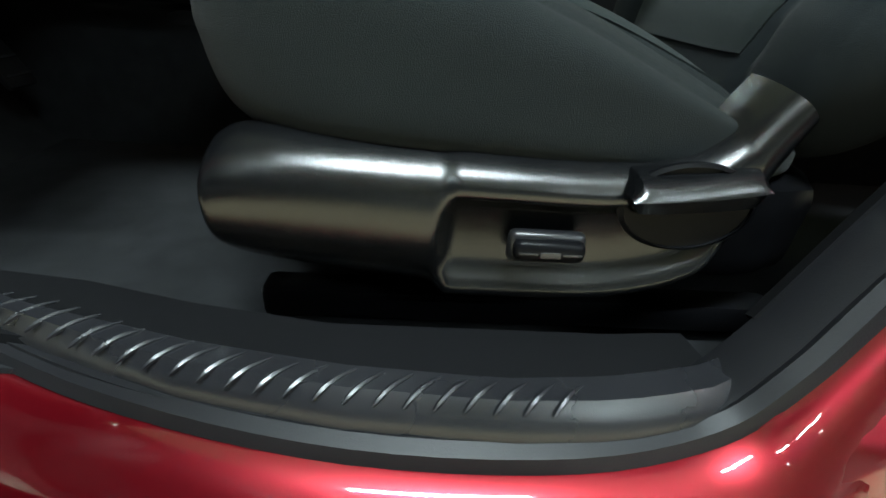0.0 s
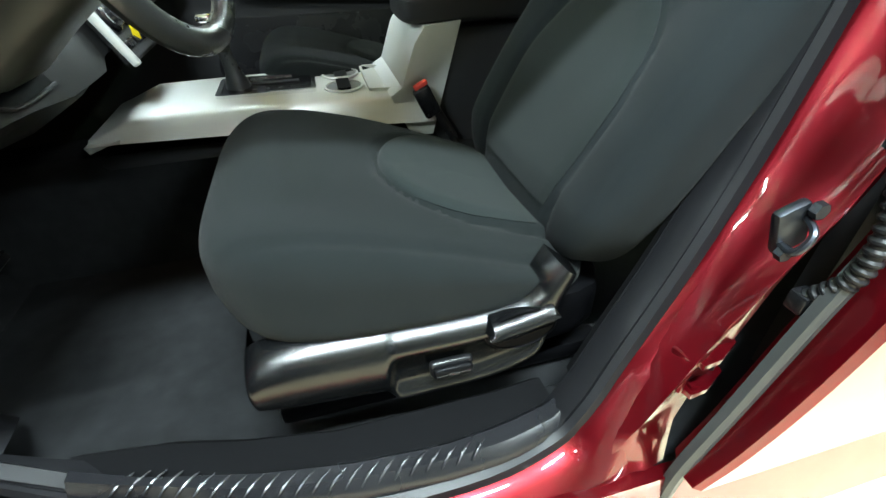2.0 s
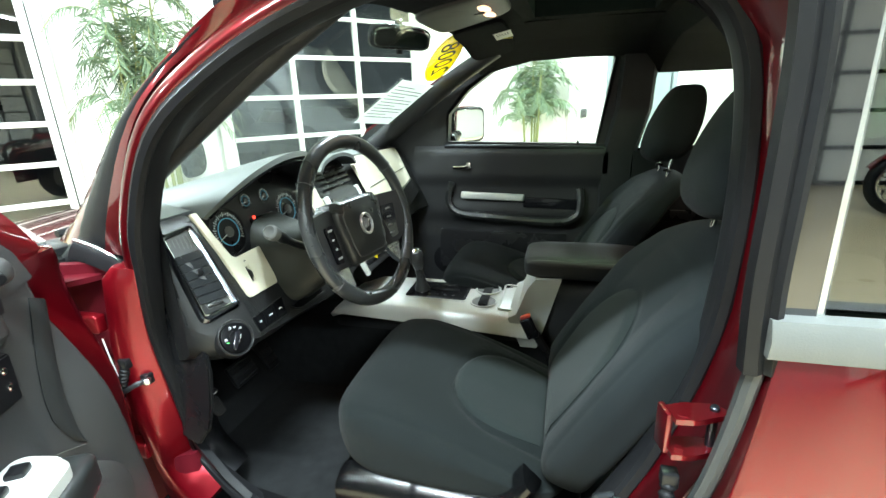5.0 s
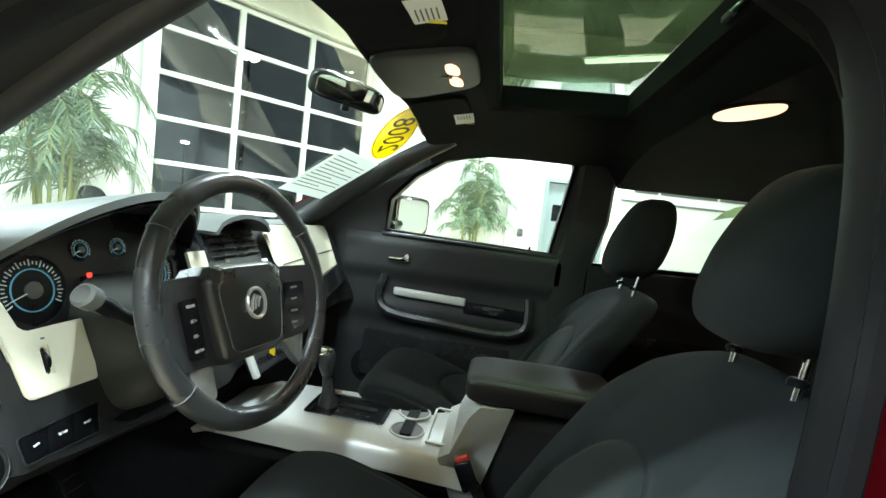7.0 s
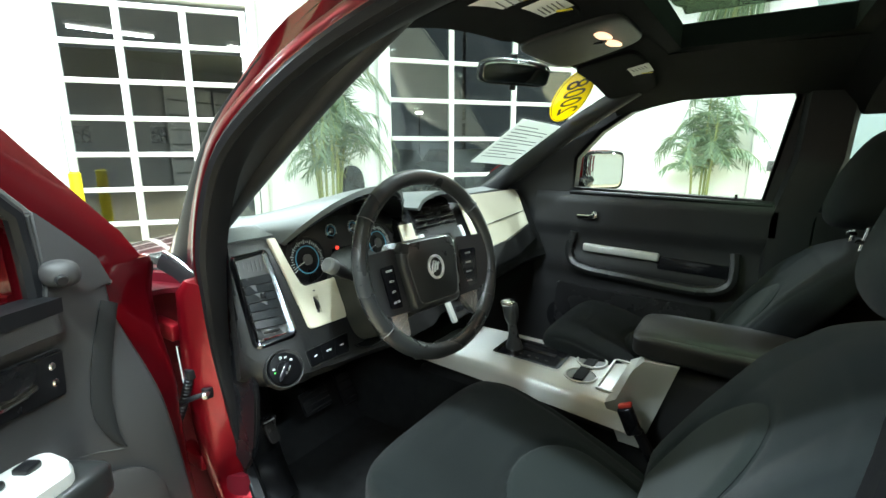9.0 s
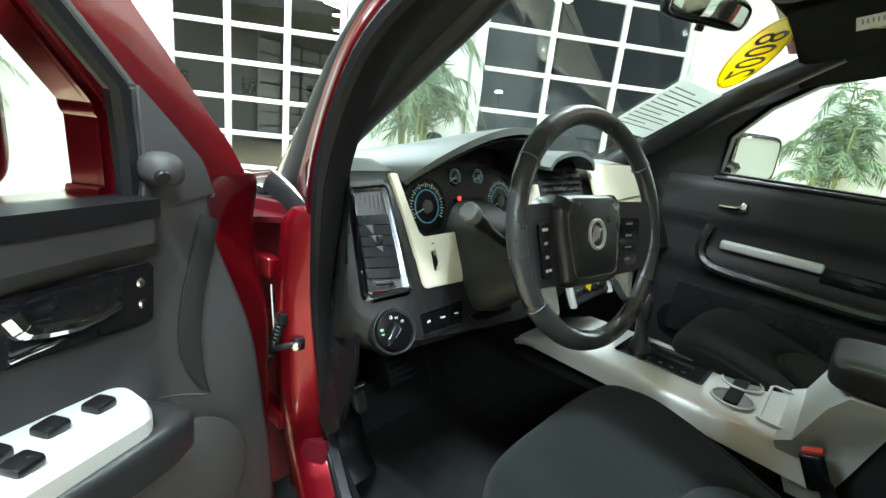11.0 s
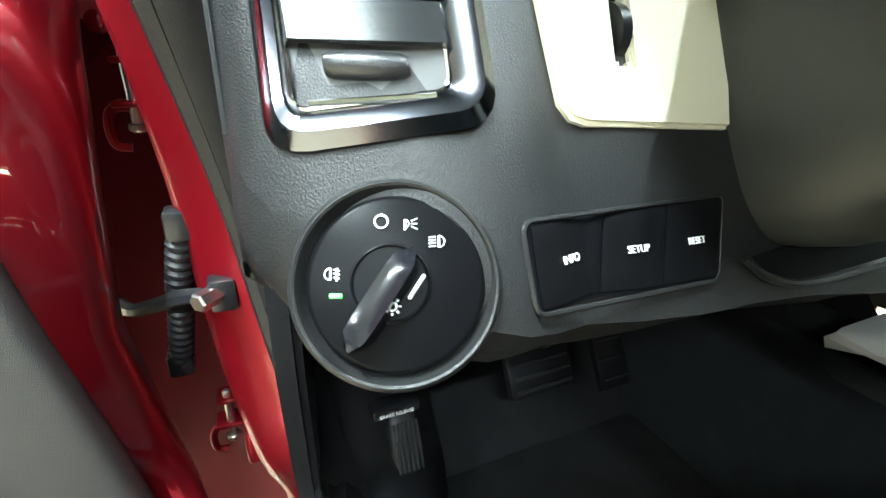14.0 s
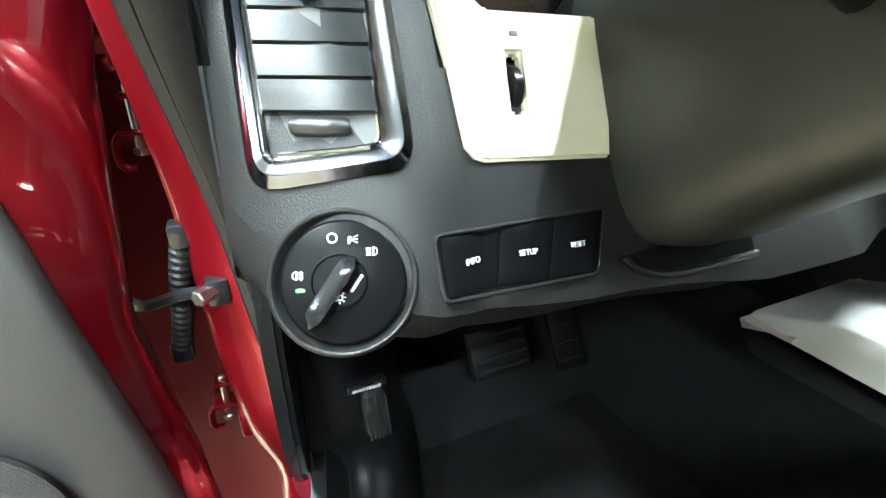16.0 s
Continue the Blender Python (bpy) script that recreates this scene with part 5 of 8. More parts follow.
def make_seat(name, yc, side, label, hw=0.135):
    """side: +1 where the outer side trim faces the near door."""
    t = thing(name, (-0.1, yc, 0.42), label, "car seat", "front seats")
    bm = bmesh.new()

    def cushion(u, v, w):
        f = (u + 1) / 2
        x = -0.135 + 0.262 * u
        if w < 0:
            x += 0.02 * (-w) * (1 - f)
        y = yc + (0.258 - 0.012 * max(0.0, u)) * v
        top = lerp(0.765, 0.640, f ** 1.15) - 0.035 * max(0.0, (f - 0.55) / 0.45) ** 1.5
        rim = curve_at([(0, 0.784), (0.25, 0.757), (0.44, 0.722), (0.55, 0.696), (0.70, 0.656), (0.83, 0.622), (1.0, 0.588)], f)[0]
        bot = lerp(0.575, 0.575, f)
        z = lerp(bot, top, (w + 1) / 2)
        if w > 0:
            k = w * w
            av = abs(v)
            z += k * ((rim - top) * max(0.0, min(1.0, (av - 0.50) / 0.42)) ** 1.5 - 0.010 * max(0.0, 1 - av / 0.55) * f)
            z += k * 0.009 * (groove(cushion_line(u, v), 0.055) + groove(av - 0.86, 0.035, 0.6) + groove(u + 0.60 - 0.10 * v * v, 0.05, 0.35) * max(0.0, 1 - 1.2 * av))
            z += k * 0.006 * max(0.0, min(1.0, -cushion_line(u, v) / 0.12))
            z -= 0.022 * k * max(0.0, (-u - 0.7) / 0.3) ** 2
        return Vector((x, y, z))
    pad(bm, cushion, 60, 4.6)
    part("seat_cushion", bm, CLOTH_SEAT, t, "charcoal cloth seat cushion with sewn seams")

    bm = bmesh.new()
    FRONT = [(-1, 0.048, 0.60), (-0.6, 0.080, 0.70), (-0.1, 0.165, 0.84), (0.35, 0.245, 0.96), (0.7, 0.315, 1.045), (1.0, 0.395, 1.105)]

    def back(u, v, w):
        fx, fz = curve_at(FRONT, w)
        nx, nz = 0.86, -0.5
        th = lerp(0.125, 0.095, (w + 1) / 2)
        half = 0.262 - 0.055 * max(0.0, (w - 0.35) / 0.65) ** 1.6 - 0.02 * max(0.0, -w - 0.5)
        a = (u + 1) / 2
        x, z = fx + nx * th * a, fz + nz * th * a * 0.6
        if u < 0:
            k = u * u
            av = abs(v)
            x -= k * 0.030 * max(0.0, min(1.0, (av - 0.5) / 0.35)) * (1 if w < 0.45 else max(0.0, 1 - (w - 0.45) / 0.5))
            x -= k * 0.008 * (groove(back_line(v, w), 0.06) + groove(w - 0.66 + 0.10 * v * v, 0.03, 0.35) + groove(av - 0.87, 0.03, 0.5))
            x -= k * 0.005 * max(0.0, min(1.0, -back_line(v, w) / 0.12))
        return Vector((x, yc + half * v, z))
    pad(bm, back, 54, 4.2)
    part("backrest", bm, CLOTH, t, "charcoal cloth backrest with side bolsters")
    # lighter sewn inset of the backrest
    bm = bmesh.new()

    def inset(u, v):
        w = lerp(-0.80, 0.318, 1 - (1 - u) ** 1.8)
        k = 2 * v - 1
        half = 0.565 * (1 if w < -0.25 else math.sqrt(max(0.0, 1 - ((w + 0.25) / 0.57) ** 2))) - 0.05 * max(0.0, -0.25 - w)
        y = half * k
        q = (1 + abs(y) ** 4.2 + abs(w) ** 4.2) ** (1 / 4.2)
        return back(-1 / q, y / q, w / q) - Vector((0.0022, 0, -0.0012))
    sheet(bm, inset, 34, 20, 0.002)
    part("back_inset", bm, CLOTH_IN, t, "lighter grey-green cloth panel")
    bm = bmesh.new()

    def seat_inset(u, v):
        x = lerp(-0.066, 0.80, u ** 1.8)
        k = 2 * v - 1
        half = 0.575 * (1 if x > 0.42 else math.sqrt(max(0.0, 1 - ((x - 0.42) / 0.487) ** 2)))
        y = half * k
        q = (1 + abs(y) ** 4.6 + abs(x) ** 4.6) ** (1 / 4.6)
        return cushion(x / q, y / q, 1 / q) + Vector((0, 0, 0.0022))
    sheet(bm, seat_inset, 26, 20, 0.002)
    part("seat_inset", bm, CLOTH_IN, t, "lighter grey-green cloth panel")

    bm = bmesh.new()

    def head(u, v, w):
        x = 0.412 + 0.072 * u * (1 - 0.25 * max(0, w)) + 0.035 * w - 0.012 * (1 - v * v) * (1 if u < 0 else 0)
        y = yc + (hw - 0.020 * w - 0.014 * w * w) * v
        return Vector((x, y, 1.257 + 0.125 * w))
    pad(bm, head, 22, 3.4)
    hrest = part("headrest", bm, CLOTH, t, "charcoal cloth headrest")
    for dy in (-0.078, 0.078):
        bm = bmesh.new()
        cyl(bm, (0.388, yc + dy, 1.08), (0.402, yc + dy, 1.175), 0.006, 12)
        part("post", bm, CHROME, hrest, "chrome headrest post")
        bm = bmesh.new()
        lathe(bm, [(0.012, 0), (0.012, 0.006), (0.008, 0.010)], Matrix.Translation((0.388, yc + dy, 1.103)), 14)
        part("post_sleeve", bm, SMOOTH, hrest)
    # plastic side trim
    yo = yc - side * 0.277
    TOP = catmull([(-0.372, 0, 0.572), (-0.358, 0, 0.600), (-0.313, 0, 0.609), (-0.226, 0, 0.607), (-0.192, 0, 0.606), (-0.150, 0, 0.605), (-0.080, 0, 0.604), (-0.025, 0, 0.610), (0.003, 0, 0.627), (0.017, 0, 0.645), (0.031, 0, 0.662)], 8)
    LOW = catmull([(-0.370, 0, 0.530), (-0.355, 0, 0.505), (-0.310, 0, 0.493), (-0.240, 0, 0.484), (-0.200, 0, 0.480), (-0.153, 0, 0.479), (-0.060, 0, 0.483), (0.005, 0, 0.507), (0.038, 0, 0.552), (0.050, 0, 0.590), (0.068, 0, 0.630)], 8)
    bm = bmesh.new()
    loops = []
    for j, (a, b) in enumerate(zip(TOP, LOW)):
        f = j / 8
        nose = min(1.0, math.sqrt(max(0.0, 1 - (1 - min(1.0, f / 1.2)) ** 2)) + 0.04)
        dip = 0.016 * (max(0.0, min(1.0, (f - 3.9) / 0.35)) - max(0.0, min(1.0, (f - 7.2) / 1.2)))
        k = dip / 0.016
        full = [(0.0, 0.055), (0.0, 0.040), (0.03, 0.030), (0.08, 0.020), (0.14, 0.0115), (0.21, 0.005), (0.29, 0.0015), (0.37, 0.0), (0.47, 0.0), (0.57, 0.0015), (0.67, 0.005), (0.76, 0.011), (0.84, 0.018), (0.91, 0.027), (0.97, 0.038), (1.0, 0.050)]
        sunk = [(0.0, 0.055), (0.0, 0.036), (0.03, 0.024), (0.09, 0.012), (0.155, 0.0045), (0.21, 0.002), (0.255, 0.006), (0.295, 0.013), (0.34, 0.0165), (0.66, 0.0165), (0.715, 0.0145), (0.77, 0.0085), (0.82, 0.0030), (0.87, 0.003), (0.935, 0.012), (1.0, 0.034)]
        prof = [(lerp(p[0], q[0], k), lerp(p[1], q[1], k)) for p, q in zip(full, sunk)]
        loops.append([Vector((lerp(a.x, b.x, q), yo + side * (d + (1 - nose) * 0.07 + 0.004 * max(0.0, f - 7)), lerp(a.z, b.z, q))) for q, d in prof])
    rings(bm, loops)
    trim = part("side_trim", bm, SEAT_TRIM, t, "glossy black grained plastic seat side trim", 75)
    # lower skirt
    bm = bmesh.new()
    pad(bm, lambda u, v, w: Vector((-0.10 + 0.25 * u, yc + 0.235 * v, 0.535 + 0.055 * w)), 8, 7)
    part("seat_base", bm, SWITCH, t)
    for dy in (-0.19, 0.19):
        bm = bmesh.new()
        box(bm, (-0.10, yc + dy, 0.425), (0.52, 0.035, 0.035), 0.008)
        part("seat_rail", bm, SWITCH, t)
    if side > 0:
        # power switch: a rocker of two pads with a centre catch
        bm = bmesh.new()
        box(bm, (-0.117, yo + 0.004, 0.541), (0.058, 0.012, 0.026), 0.010, 3)
        part("seat_switch", bm, SMOOTH, trim, "gloss black power seat rocker switch")
        bm = bmesh.new()
        box(bm, (-0.117, yo - 0.006, 0.543), (0.053, 0.012, 0.017), 0.006, 3)
        part("seat_switch_cap", bm, SWITCH, trim)
        bm = bmesh.new()
        for dx, sx in ((-0.016, 0.014), (0.016, 0.014)):
            box(bm, (-0.117 + dx, yo - 0.0122, 0.543), (sx, 0.0016, 0.0016), 0.0003)
        box(bm, (-0.117, yo - 0.0122, 0.5425), (0.015, 0.002, 0.005), 0.0005)
        part("seat_switch_mark", bm, PLASTIC, trim)
        # recline lever
        bm = bmesh.new()
        loops = []
        for j in range(15):
            f = j / 14
            x = lerp(-0.069, 0.028, f)
            zt = 0.601 + 0.012 * f ** 1.6
            zb = 0.573 + 0.008 * f ** 2
            e = min(1.0, math.sqrt(max(0.0, 1 - (2 * f - 1) ** 8)) + 0.1)
            loops.append([Vector((x, yo + side * (a + 0.006 * f), lerp((zt + zb) / 2, b, e))) for a, b in ((0.020, zt), (0.006, zt), (-0.004, zt - 0.003), (-0.012, zt - 0.010), (-0.014, (zt + zb) / 2), (-0.010, zb + 0.004), (0.0, zb), (0.020, zb))])
        rings(bm, loops)
        part("recline_lever", bm, SEAT_TRIM, trim, "black recline lever")
        bm = bmesh.new()
        lathe(bm, [(0.042, 0), (0.042, 0.003), (0.039, 0.005), (0.0385, 0.003), (0.0005, 0.002)], basis((-0.020, yo + 0.008, 0.577), (1, 0, 0), (0, 0, 1), (0, -1, 0)) @ Matrix.Diagonal((1.2, 0.82, 1, 1)), 30)
        part("lever_well", bm, SWITCH, trim)
    return t


make_seat("bucket_seat", 0.485, 1, "charcoal cloth driver seat with power switch and black side trim")
ps = make_seat("bucket_seat", 1.30, -1, "charcoal cloth front passenger seat", 0.112)
ps.matrix_basis = Matrix.Translation((-0.07, 1.30, 0.42))

# rear bench, in the dark behind
t = thing("rear_bench", (1.1, 0.9, 0.42), "dark charcoal cloth rear bench seat", "car seat")
bm = bmesh.new()
pad(bm, lambda u, v, w: Vector((1.05 + 0.25 * u, 0.9 + 0.66 * v, 0.66 + 0.09 * w)), 10, 5)
part("bench_cushion", bm, CLOTH, t)
bm = bmesh.new()
pad(bm, lambda u, v, w: Vector((1.38 + 0.09 * u + 0.1 * w, 0.9 + 0.66 * v, 0.93 + 0.27 * w)), 10, 5)
part("bench_back", bm, CLOTH, t)

# ---- centre console ----
CN = thing("center_console", (-0.3, 0.96, 0.4), "silver centre console with shifter plate and cup holders", "console")


def cons_z(x):
    return curve_at([(-0.68, 0.708), (-0.4, 0.706), (-0.2, 0.700), (-0.05, 0.694), (0.02, 0.694)], x)[0]


CY = 0.992
bm = bmesh.new()
loops = []
for j in range(23):
    x = lerp(-0.685, 0.02, j / 22)
    z = cons_z(x) - 0.036 * max(0.0, min(1.0, (-0.59 - x) / 0.09))
    yl, yr = lerp(0.846, 0.846, j / 22), lerp(1.105, 1.140, j / 22)
    zb = curve_at([(-0.70, 0.668), (-0.62, 0.668), (-0.43, 0.660), (-0.2, 0.650), (0.02, 0.635)], x)[0]
    loops.append([Vector((x, y, q)) for y, q in ((yl - 0.022, zb), (yl - 0.010, z - 0.022), (yl - 0.002, z - 0.007), (yl + 0.010, z), (yr - 0.014, z), (yr - 0.004, z - 0.006), (yr + 0.004, z - 0.020), (yr + 0.012, zb))])
rings(bm, loops)
part("console_body", bm, SILVER, CN, "silver painted console trim")
bm = bmesh.new()
box(bm, (-0.36, CY, 0.52), (0.70, 0.235, 0.20), 0.03, 3)
part("console_lower", bm, PLASTIC_SOFT, CN)
# riser to the armrest
bm = bmesh.new()
rings(bm, [[Vector((x, y, z)) for x, z in ((-0.072, 0.696), (-0.045, 0.712), (-0.012, 0.80), (0.012, 0.832), (0.09, 0.838), (0.05, 0.70), (0.02, 0.60), (-0.03, 0.60))] for y in (0.840, 0.852, 1.125, 1.137)])
part("riser", bm, SILVER, CN)
bm = bmesh.new()
box(bm, (0.23, 0.975, 0.645), (0.40, 0.25, 0.35), 0.03, 3)
part("bin", bm, PLASTIC_SOFT, CN, "black console storage bin")
bm = bmesh.new()
pad(bm, lambda u, v, w: Vector((0.150 + 0.178 * u, 0.960 + (0.118 + 0.006 * u) * v, 0.860 + 0.030 * w + 0.008 * w * (1 - v * v) + (0.004 * groove(abs(v) - 0.80, 0.05) if w > 0.5 else 0))), 24, 6.0)
part("armrest_lid", bm, PLASTIC_SOFT, CN, "black padded armrest lid")
# shifter plate
ms = basis((-0.335, CY, cons_z(-0.335)), Vector((1, 0, -0.02)).normalized(), (0, 1, 0), Vector((0.02, 0, 1)).normalized())
bm = bmesh.new()
plate(bm, rounded([(-0.108, -0.072), (0.108, -0.072), (0.108, 0.072), (-0.108, 0.072)], 0.014), [rounded([(-0.098, -0.062), (0.098, -0.062), (0.098, 0.062), (-0.098, 0.062)], 0.010)], lambda u, v, w: ms @ Vector((u, v, -0.004 + w)), 0.011)
part("shift_surround", bm, CHROME, CN, "chrome shift plate frame")
bm = bmesh.new()
plate(bm, rounded([(-0.100, -0.064), (0.100, -0.064), (0.100, 0.064), (-0.100, 0.064)], 0.010), [], lambda u, v, w: ms @ Vector((u, v, -0.004 + w)), 0.0075)
SP = part("shift_plate", bm, GLOSSY, CN, "gloss black shift gate plate")
bm = bmesh.new()
box(bm, ms @ Vector((-0.01, 0.012, 0.0045)), (0.16, 0.02, 0.004), 0.001, 1, ms.to_3x3().to_4x4())
part("shift_slot", bm, RUBBER, SP)
for i, ch in enumerate("PRNDL"):
    text_part("letter", ch, 0.013, ms @ Matrix.Translation((-0.055 + 0.028 * i, -0.030, 0.0042)) @ Matrix.Rotation(radians(90), 4, "Z"), TRIM_GREY, SP)
SH = thing("gear_shifter", (-0.40, CY, 0.74), "black gear shifter with chrome topped knob", "gear shifter")
bm = bmesh.new()
tube(bm, catmull([(-0.398, CY, 0.700), (-0.404, CY, 0.755), (-0.412, CY, 0.800)], 5), [0.030, 0.028, 0.025, 0.021, 0.018, 0.016, 0.0150, 0.0145, 0.014, 0.014, 0.014], 14)
part("boot", bm, LEATHER, SH)
bm = bmesh.new()
pad(bm, lambda u, v, w: Vector((-0.414 + (0.022 + 0.004 * w) * u - 0.006 * w, CY + (0.023 + 0.003 * w) * v, 0.822 + 0.040 * w)), 10, 2.8)
part("knob", bm, LEATHER, SH)
bm = bmesh.new()
pad(bm, lambda u, v, w: Vector((-0.424 + 0.0225 * u, CY - 0.003 + 0.0225 * v, 0.856 + 0.011 * w)), 8, 2.6)
part("cap", bm, CHROME, SH, "chrome knob cap")
# cup holders and tray
WELL = mat("grey_cup_well", (0.16, 0.165, 0.16), rough=0.4, mottle=0.1)
for dy in (-0.054, 0.054):
    bm = bmesh.new()
    z = cons_z(-0.17)
    lathe(bm, [(0.046, 0.002), (0.046, 0.005), (0.041, 0.006), (0.039, -0.002)], Matrix.Translation((-0.165, CY + dy, z)), 32, False)
    part("cup_holder", bm, SILVER, CN)
    bm = bmesh.new()
    lathe(bm, [(0.0395, 0.0), (0.0395, 0.0035), (0.0, 0.0035)], Matrix.Translation((-0.165, CY + dy, z)), 28)
    part("cup_well", bm, WELL, CN, "grey cup holder well")
bm = bmesh.new()
plate(bm, rounded([(-0.180, -0.086), (-0.150, -0.086), (-0.150, 0.086), (-0.180, 0.086)], 0.008), [], lambda u, v, w: (u, CY + v, cons_z(-0.165) + 0.001 + w), 0.007)
part("cup_divider", bm, SWITCH, CN, "black strap across the cup wells")
bm = bmesh.new()
box(bm, (-0.165, CY, cons_z(-0.165) + 0.0085), (0.036, 0.010, 0.004), 0.0015)
part("cup_bridge", bm, SILVER, CN)
bm = bmesh.new()
plate(bm, rounded([(-0.112, -0.100), (-0.056, -0.100), (-0.056, 0.115), (-0.112, 0.115)], 0.012), [rounded([(-0.106, -0.092), (-0.062, -0.092), (-0.062, 0.107), (-0.106, 0.107)], 0.010)], lambda u, v, w: (u, CY + v, cons_z(u) + w - 0.002), 0.009)
part("tray_rim", bm, SILVER, CN)
# seat belt buckles
for y in (0.800,):
    t = thing("seat_belt_buckle", (0.0, y, 0.62), "black seat belt buckle with a red release tab", "buckle")
    bm = bmesh.new()
    box(bm, (0.000, y, 0.690), (0.038, 0.022, 0.070), 0.007, 3, Matrix.Rotation(radians(-25), 4, "Y"))
    part("case", bm, SMOOTH, t)
    bm = bmesh.new()
    box(bm, (-0.013, y, 0.727), (0.032, 0.017, 0.010), 0.003, 2, Matrix.Rotation(radians(-25), 4, "Y"))
    part("release_tab", bm, RED_TAB, t, "red release tab")
    bm = bmesh.new()
    tube(bm, [(0.02, y, 0.67), (0.06, y + 0.005, 0.60), (0.08, y + 0.005, 0.52)], 0.014, 8, flat=0.4)
    part("stalk", bm, SMOOTH, t)

# ---- dashboard ----
DB = thing("dashboard", (-0.85, 0.9, 0.8), "charcoal grained dashboard with cream and silver trim", "dashboard")
TILT_D = 0.5
FN = Vector((1, 0, TILT_D)).normalized()
FU = Vector((-TILT_D, 0, 1)).normalized()


def xf(z):
    return -0.605 - TILT_D * (z - 0.87)


BULGE = [(0.225, -0.028), (0.244, -0.022), (0.262, -0.012), (0.283, -0.003), (0.30, 0.006), (0.318, 0.011), (0.332, 0.015), (0.347, 0.012), (0.37, 0.004), (0.40, 0.004), (0.44, 0.0), (0.49, -0.005), (0.55, -0.005), (0.65, 0.0)]


def bulge(y, z):
    """The face swells beside the vent and turns away towards the door."""
    return curve_at(BULGE, y)[0] * max(0.0, min(1.0, (1.10 - z) / 0.17))


def face(y, z, n=0.0):
    """A point on the dash face, n metres proud of it."""
    return Vector((xf(z) + bulge(y, z), y, z)) + FN * n


FACE_M = basis((0, 0, 0), (0, 1, 0), FU, FN)      # text and plates: x across, y up the face


def on_face(y, z, n=0.0, turn=0.0):
    return Matrix.Translation(face(y, z, n)) @ FACE_M @ Matrix.Rotation(turn, 4, "Z")


def dash_section(y):
    """(x, z) loop of the dash at y: lower lip, face, top, front."""
    low = curve_at([(0.227, 0.862), (0.236, 0.842), (0.25, 0.828), (0.28, 0.814), (0.355, 0.800), (0.45, 0.786), (0.55, 0.778), (0.66, 0.766), (0.80, 0.765), (0.86, 0.79), (1.1, 0.80), (1.2, 0.83), (1.65, 0.85)], y)[0]
    back = curve_at([(0.2275, 0.022), (0.233, 0.008), (0.247, 0.0), (0.78, 0.0), (0.84, 0.0), (1.1, 0.0), (1.16, -0.02), (1.55, -0.02), (1.64, -0.05)], y)[0]
    rec = 0.0
    if 0.365 < y < 0.805:
        rec = 0.10
    top = 1.125 if y < 1.12 else 1.155
    pts = [(-1.05, low + 0.03), (-0.78, low - 0.012), (-0.70, low - 0.012), (-0.656, low - 0.004), (-0.630, low + 0.010), (-0.612, low + 0.026), (xf(low + 0.044) - 0.004, low + 0.044)]
    for z in (0.872, 0.895, 0.92, 0.98):
        pts.append((xf(max(z, low + 0.056)), max(z, low + 0.056)))
    pts.append((xf(1.03) - rec, 1.03))
    pts.append((xf(1.08) - rec * 0.7, 1.08))
    pts.append((xf(1.11) - rec * 0.5, 1.11 if rec == 0 else 1.10))
    pts += [(-0.755 - rec * 0.2, top), (-0.86, top + 0.012), (-1.0, 1.115), (-1.12, 1.055), (-1.12, 0.95)]
    lim = curve_at([(0.2275, -0.685), (0.24, -0.72), (0.262, -0.775), (0.30, -0.86), (0.335, -1.12), (2.0, -1.12)], y)[0]
    return [(max(x - back + (bulge(y, z) if x > -0.74 else 0.0), lim), z) for x, z in pts]


bm = bmesh.new()
ys = [0.2275, 0.2295, 0.234, 0.242, 0.252, 0.262, 0.283, 0.30, 0.318, 0.332, 0.347, 0.362, 0.368, 0.40, 0.45, 0.50, 0.55, 0.65, 0.75, 0.802, 0.808, 0.84, 0.95, 1.05, 1.12, 1.15, 1.25, 1.4, 1.55, 1.62, 1.645]
rings(bm, [[Vector((x, y, z)) for x, z in dash_section(y)] for y in ys])
part("dash_shell", bm, DASH, DB, "charcoal grained dash shell")
# top pad over the front half, its grey lifted to paint in the sheen
bm = bmesh.new()
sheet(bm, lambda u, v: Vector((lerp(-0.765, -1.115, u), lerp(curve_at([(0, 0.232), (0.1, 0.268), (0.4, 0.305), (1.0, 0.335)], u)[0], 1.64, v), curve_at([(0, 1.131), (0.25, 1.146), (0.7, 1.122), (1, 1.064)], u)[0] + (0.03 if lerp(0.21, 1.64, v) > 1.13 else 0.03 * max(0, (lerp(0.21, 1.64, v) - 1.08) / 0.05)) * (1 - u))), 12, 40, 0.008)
part("dash_top", bm, DASH_SHEEN, DB, "soft dash top in a grey lifted for its sheen")

# end cover facing the door
bm = bmesh.new()
plate(bm, [(-0.735, 1.10), (-0.690, 0.98), (-0.655, 0.90), (-0.652, 0.80), (-0.668, 0.72), (-0.695, 0.64), (-0.745, 0.58), (-0.81, 0.60), (-0.81, 0.78), (-0.80, 0.95), (-0.775, 1.08)], [], lambda u, v, w: (u, 0.234 + (-0.65 - u) * 0.16 + w, v), 0.014)
bmesh.ops.bevel(bm, geom=[e for e in bm.edges if not e.is_boundary and e.calc_face_angle(0) > 0.7], offset=0.004, segments=2, affect="EDGES")
part("end_cover", bm, SMOOTH, DB, "dark plastic dash end cover")
# instrument hood
bm = bmesh.new()


def hood(u, v):
    k = 2 * v - 1
    arch = max(0.0, 1 - abs(k) ** 2.3)
    y = 0.610 + (0.225 + 0.03 * u) * k
    z = 1.116 + 0.128 * arch * (1 - 0.72 * u ** 1.2) + 0.012 * u
    x = -0.602 - 0.125 * k * k - 0.32 * u
    return Vector((x, y, z))


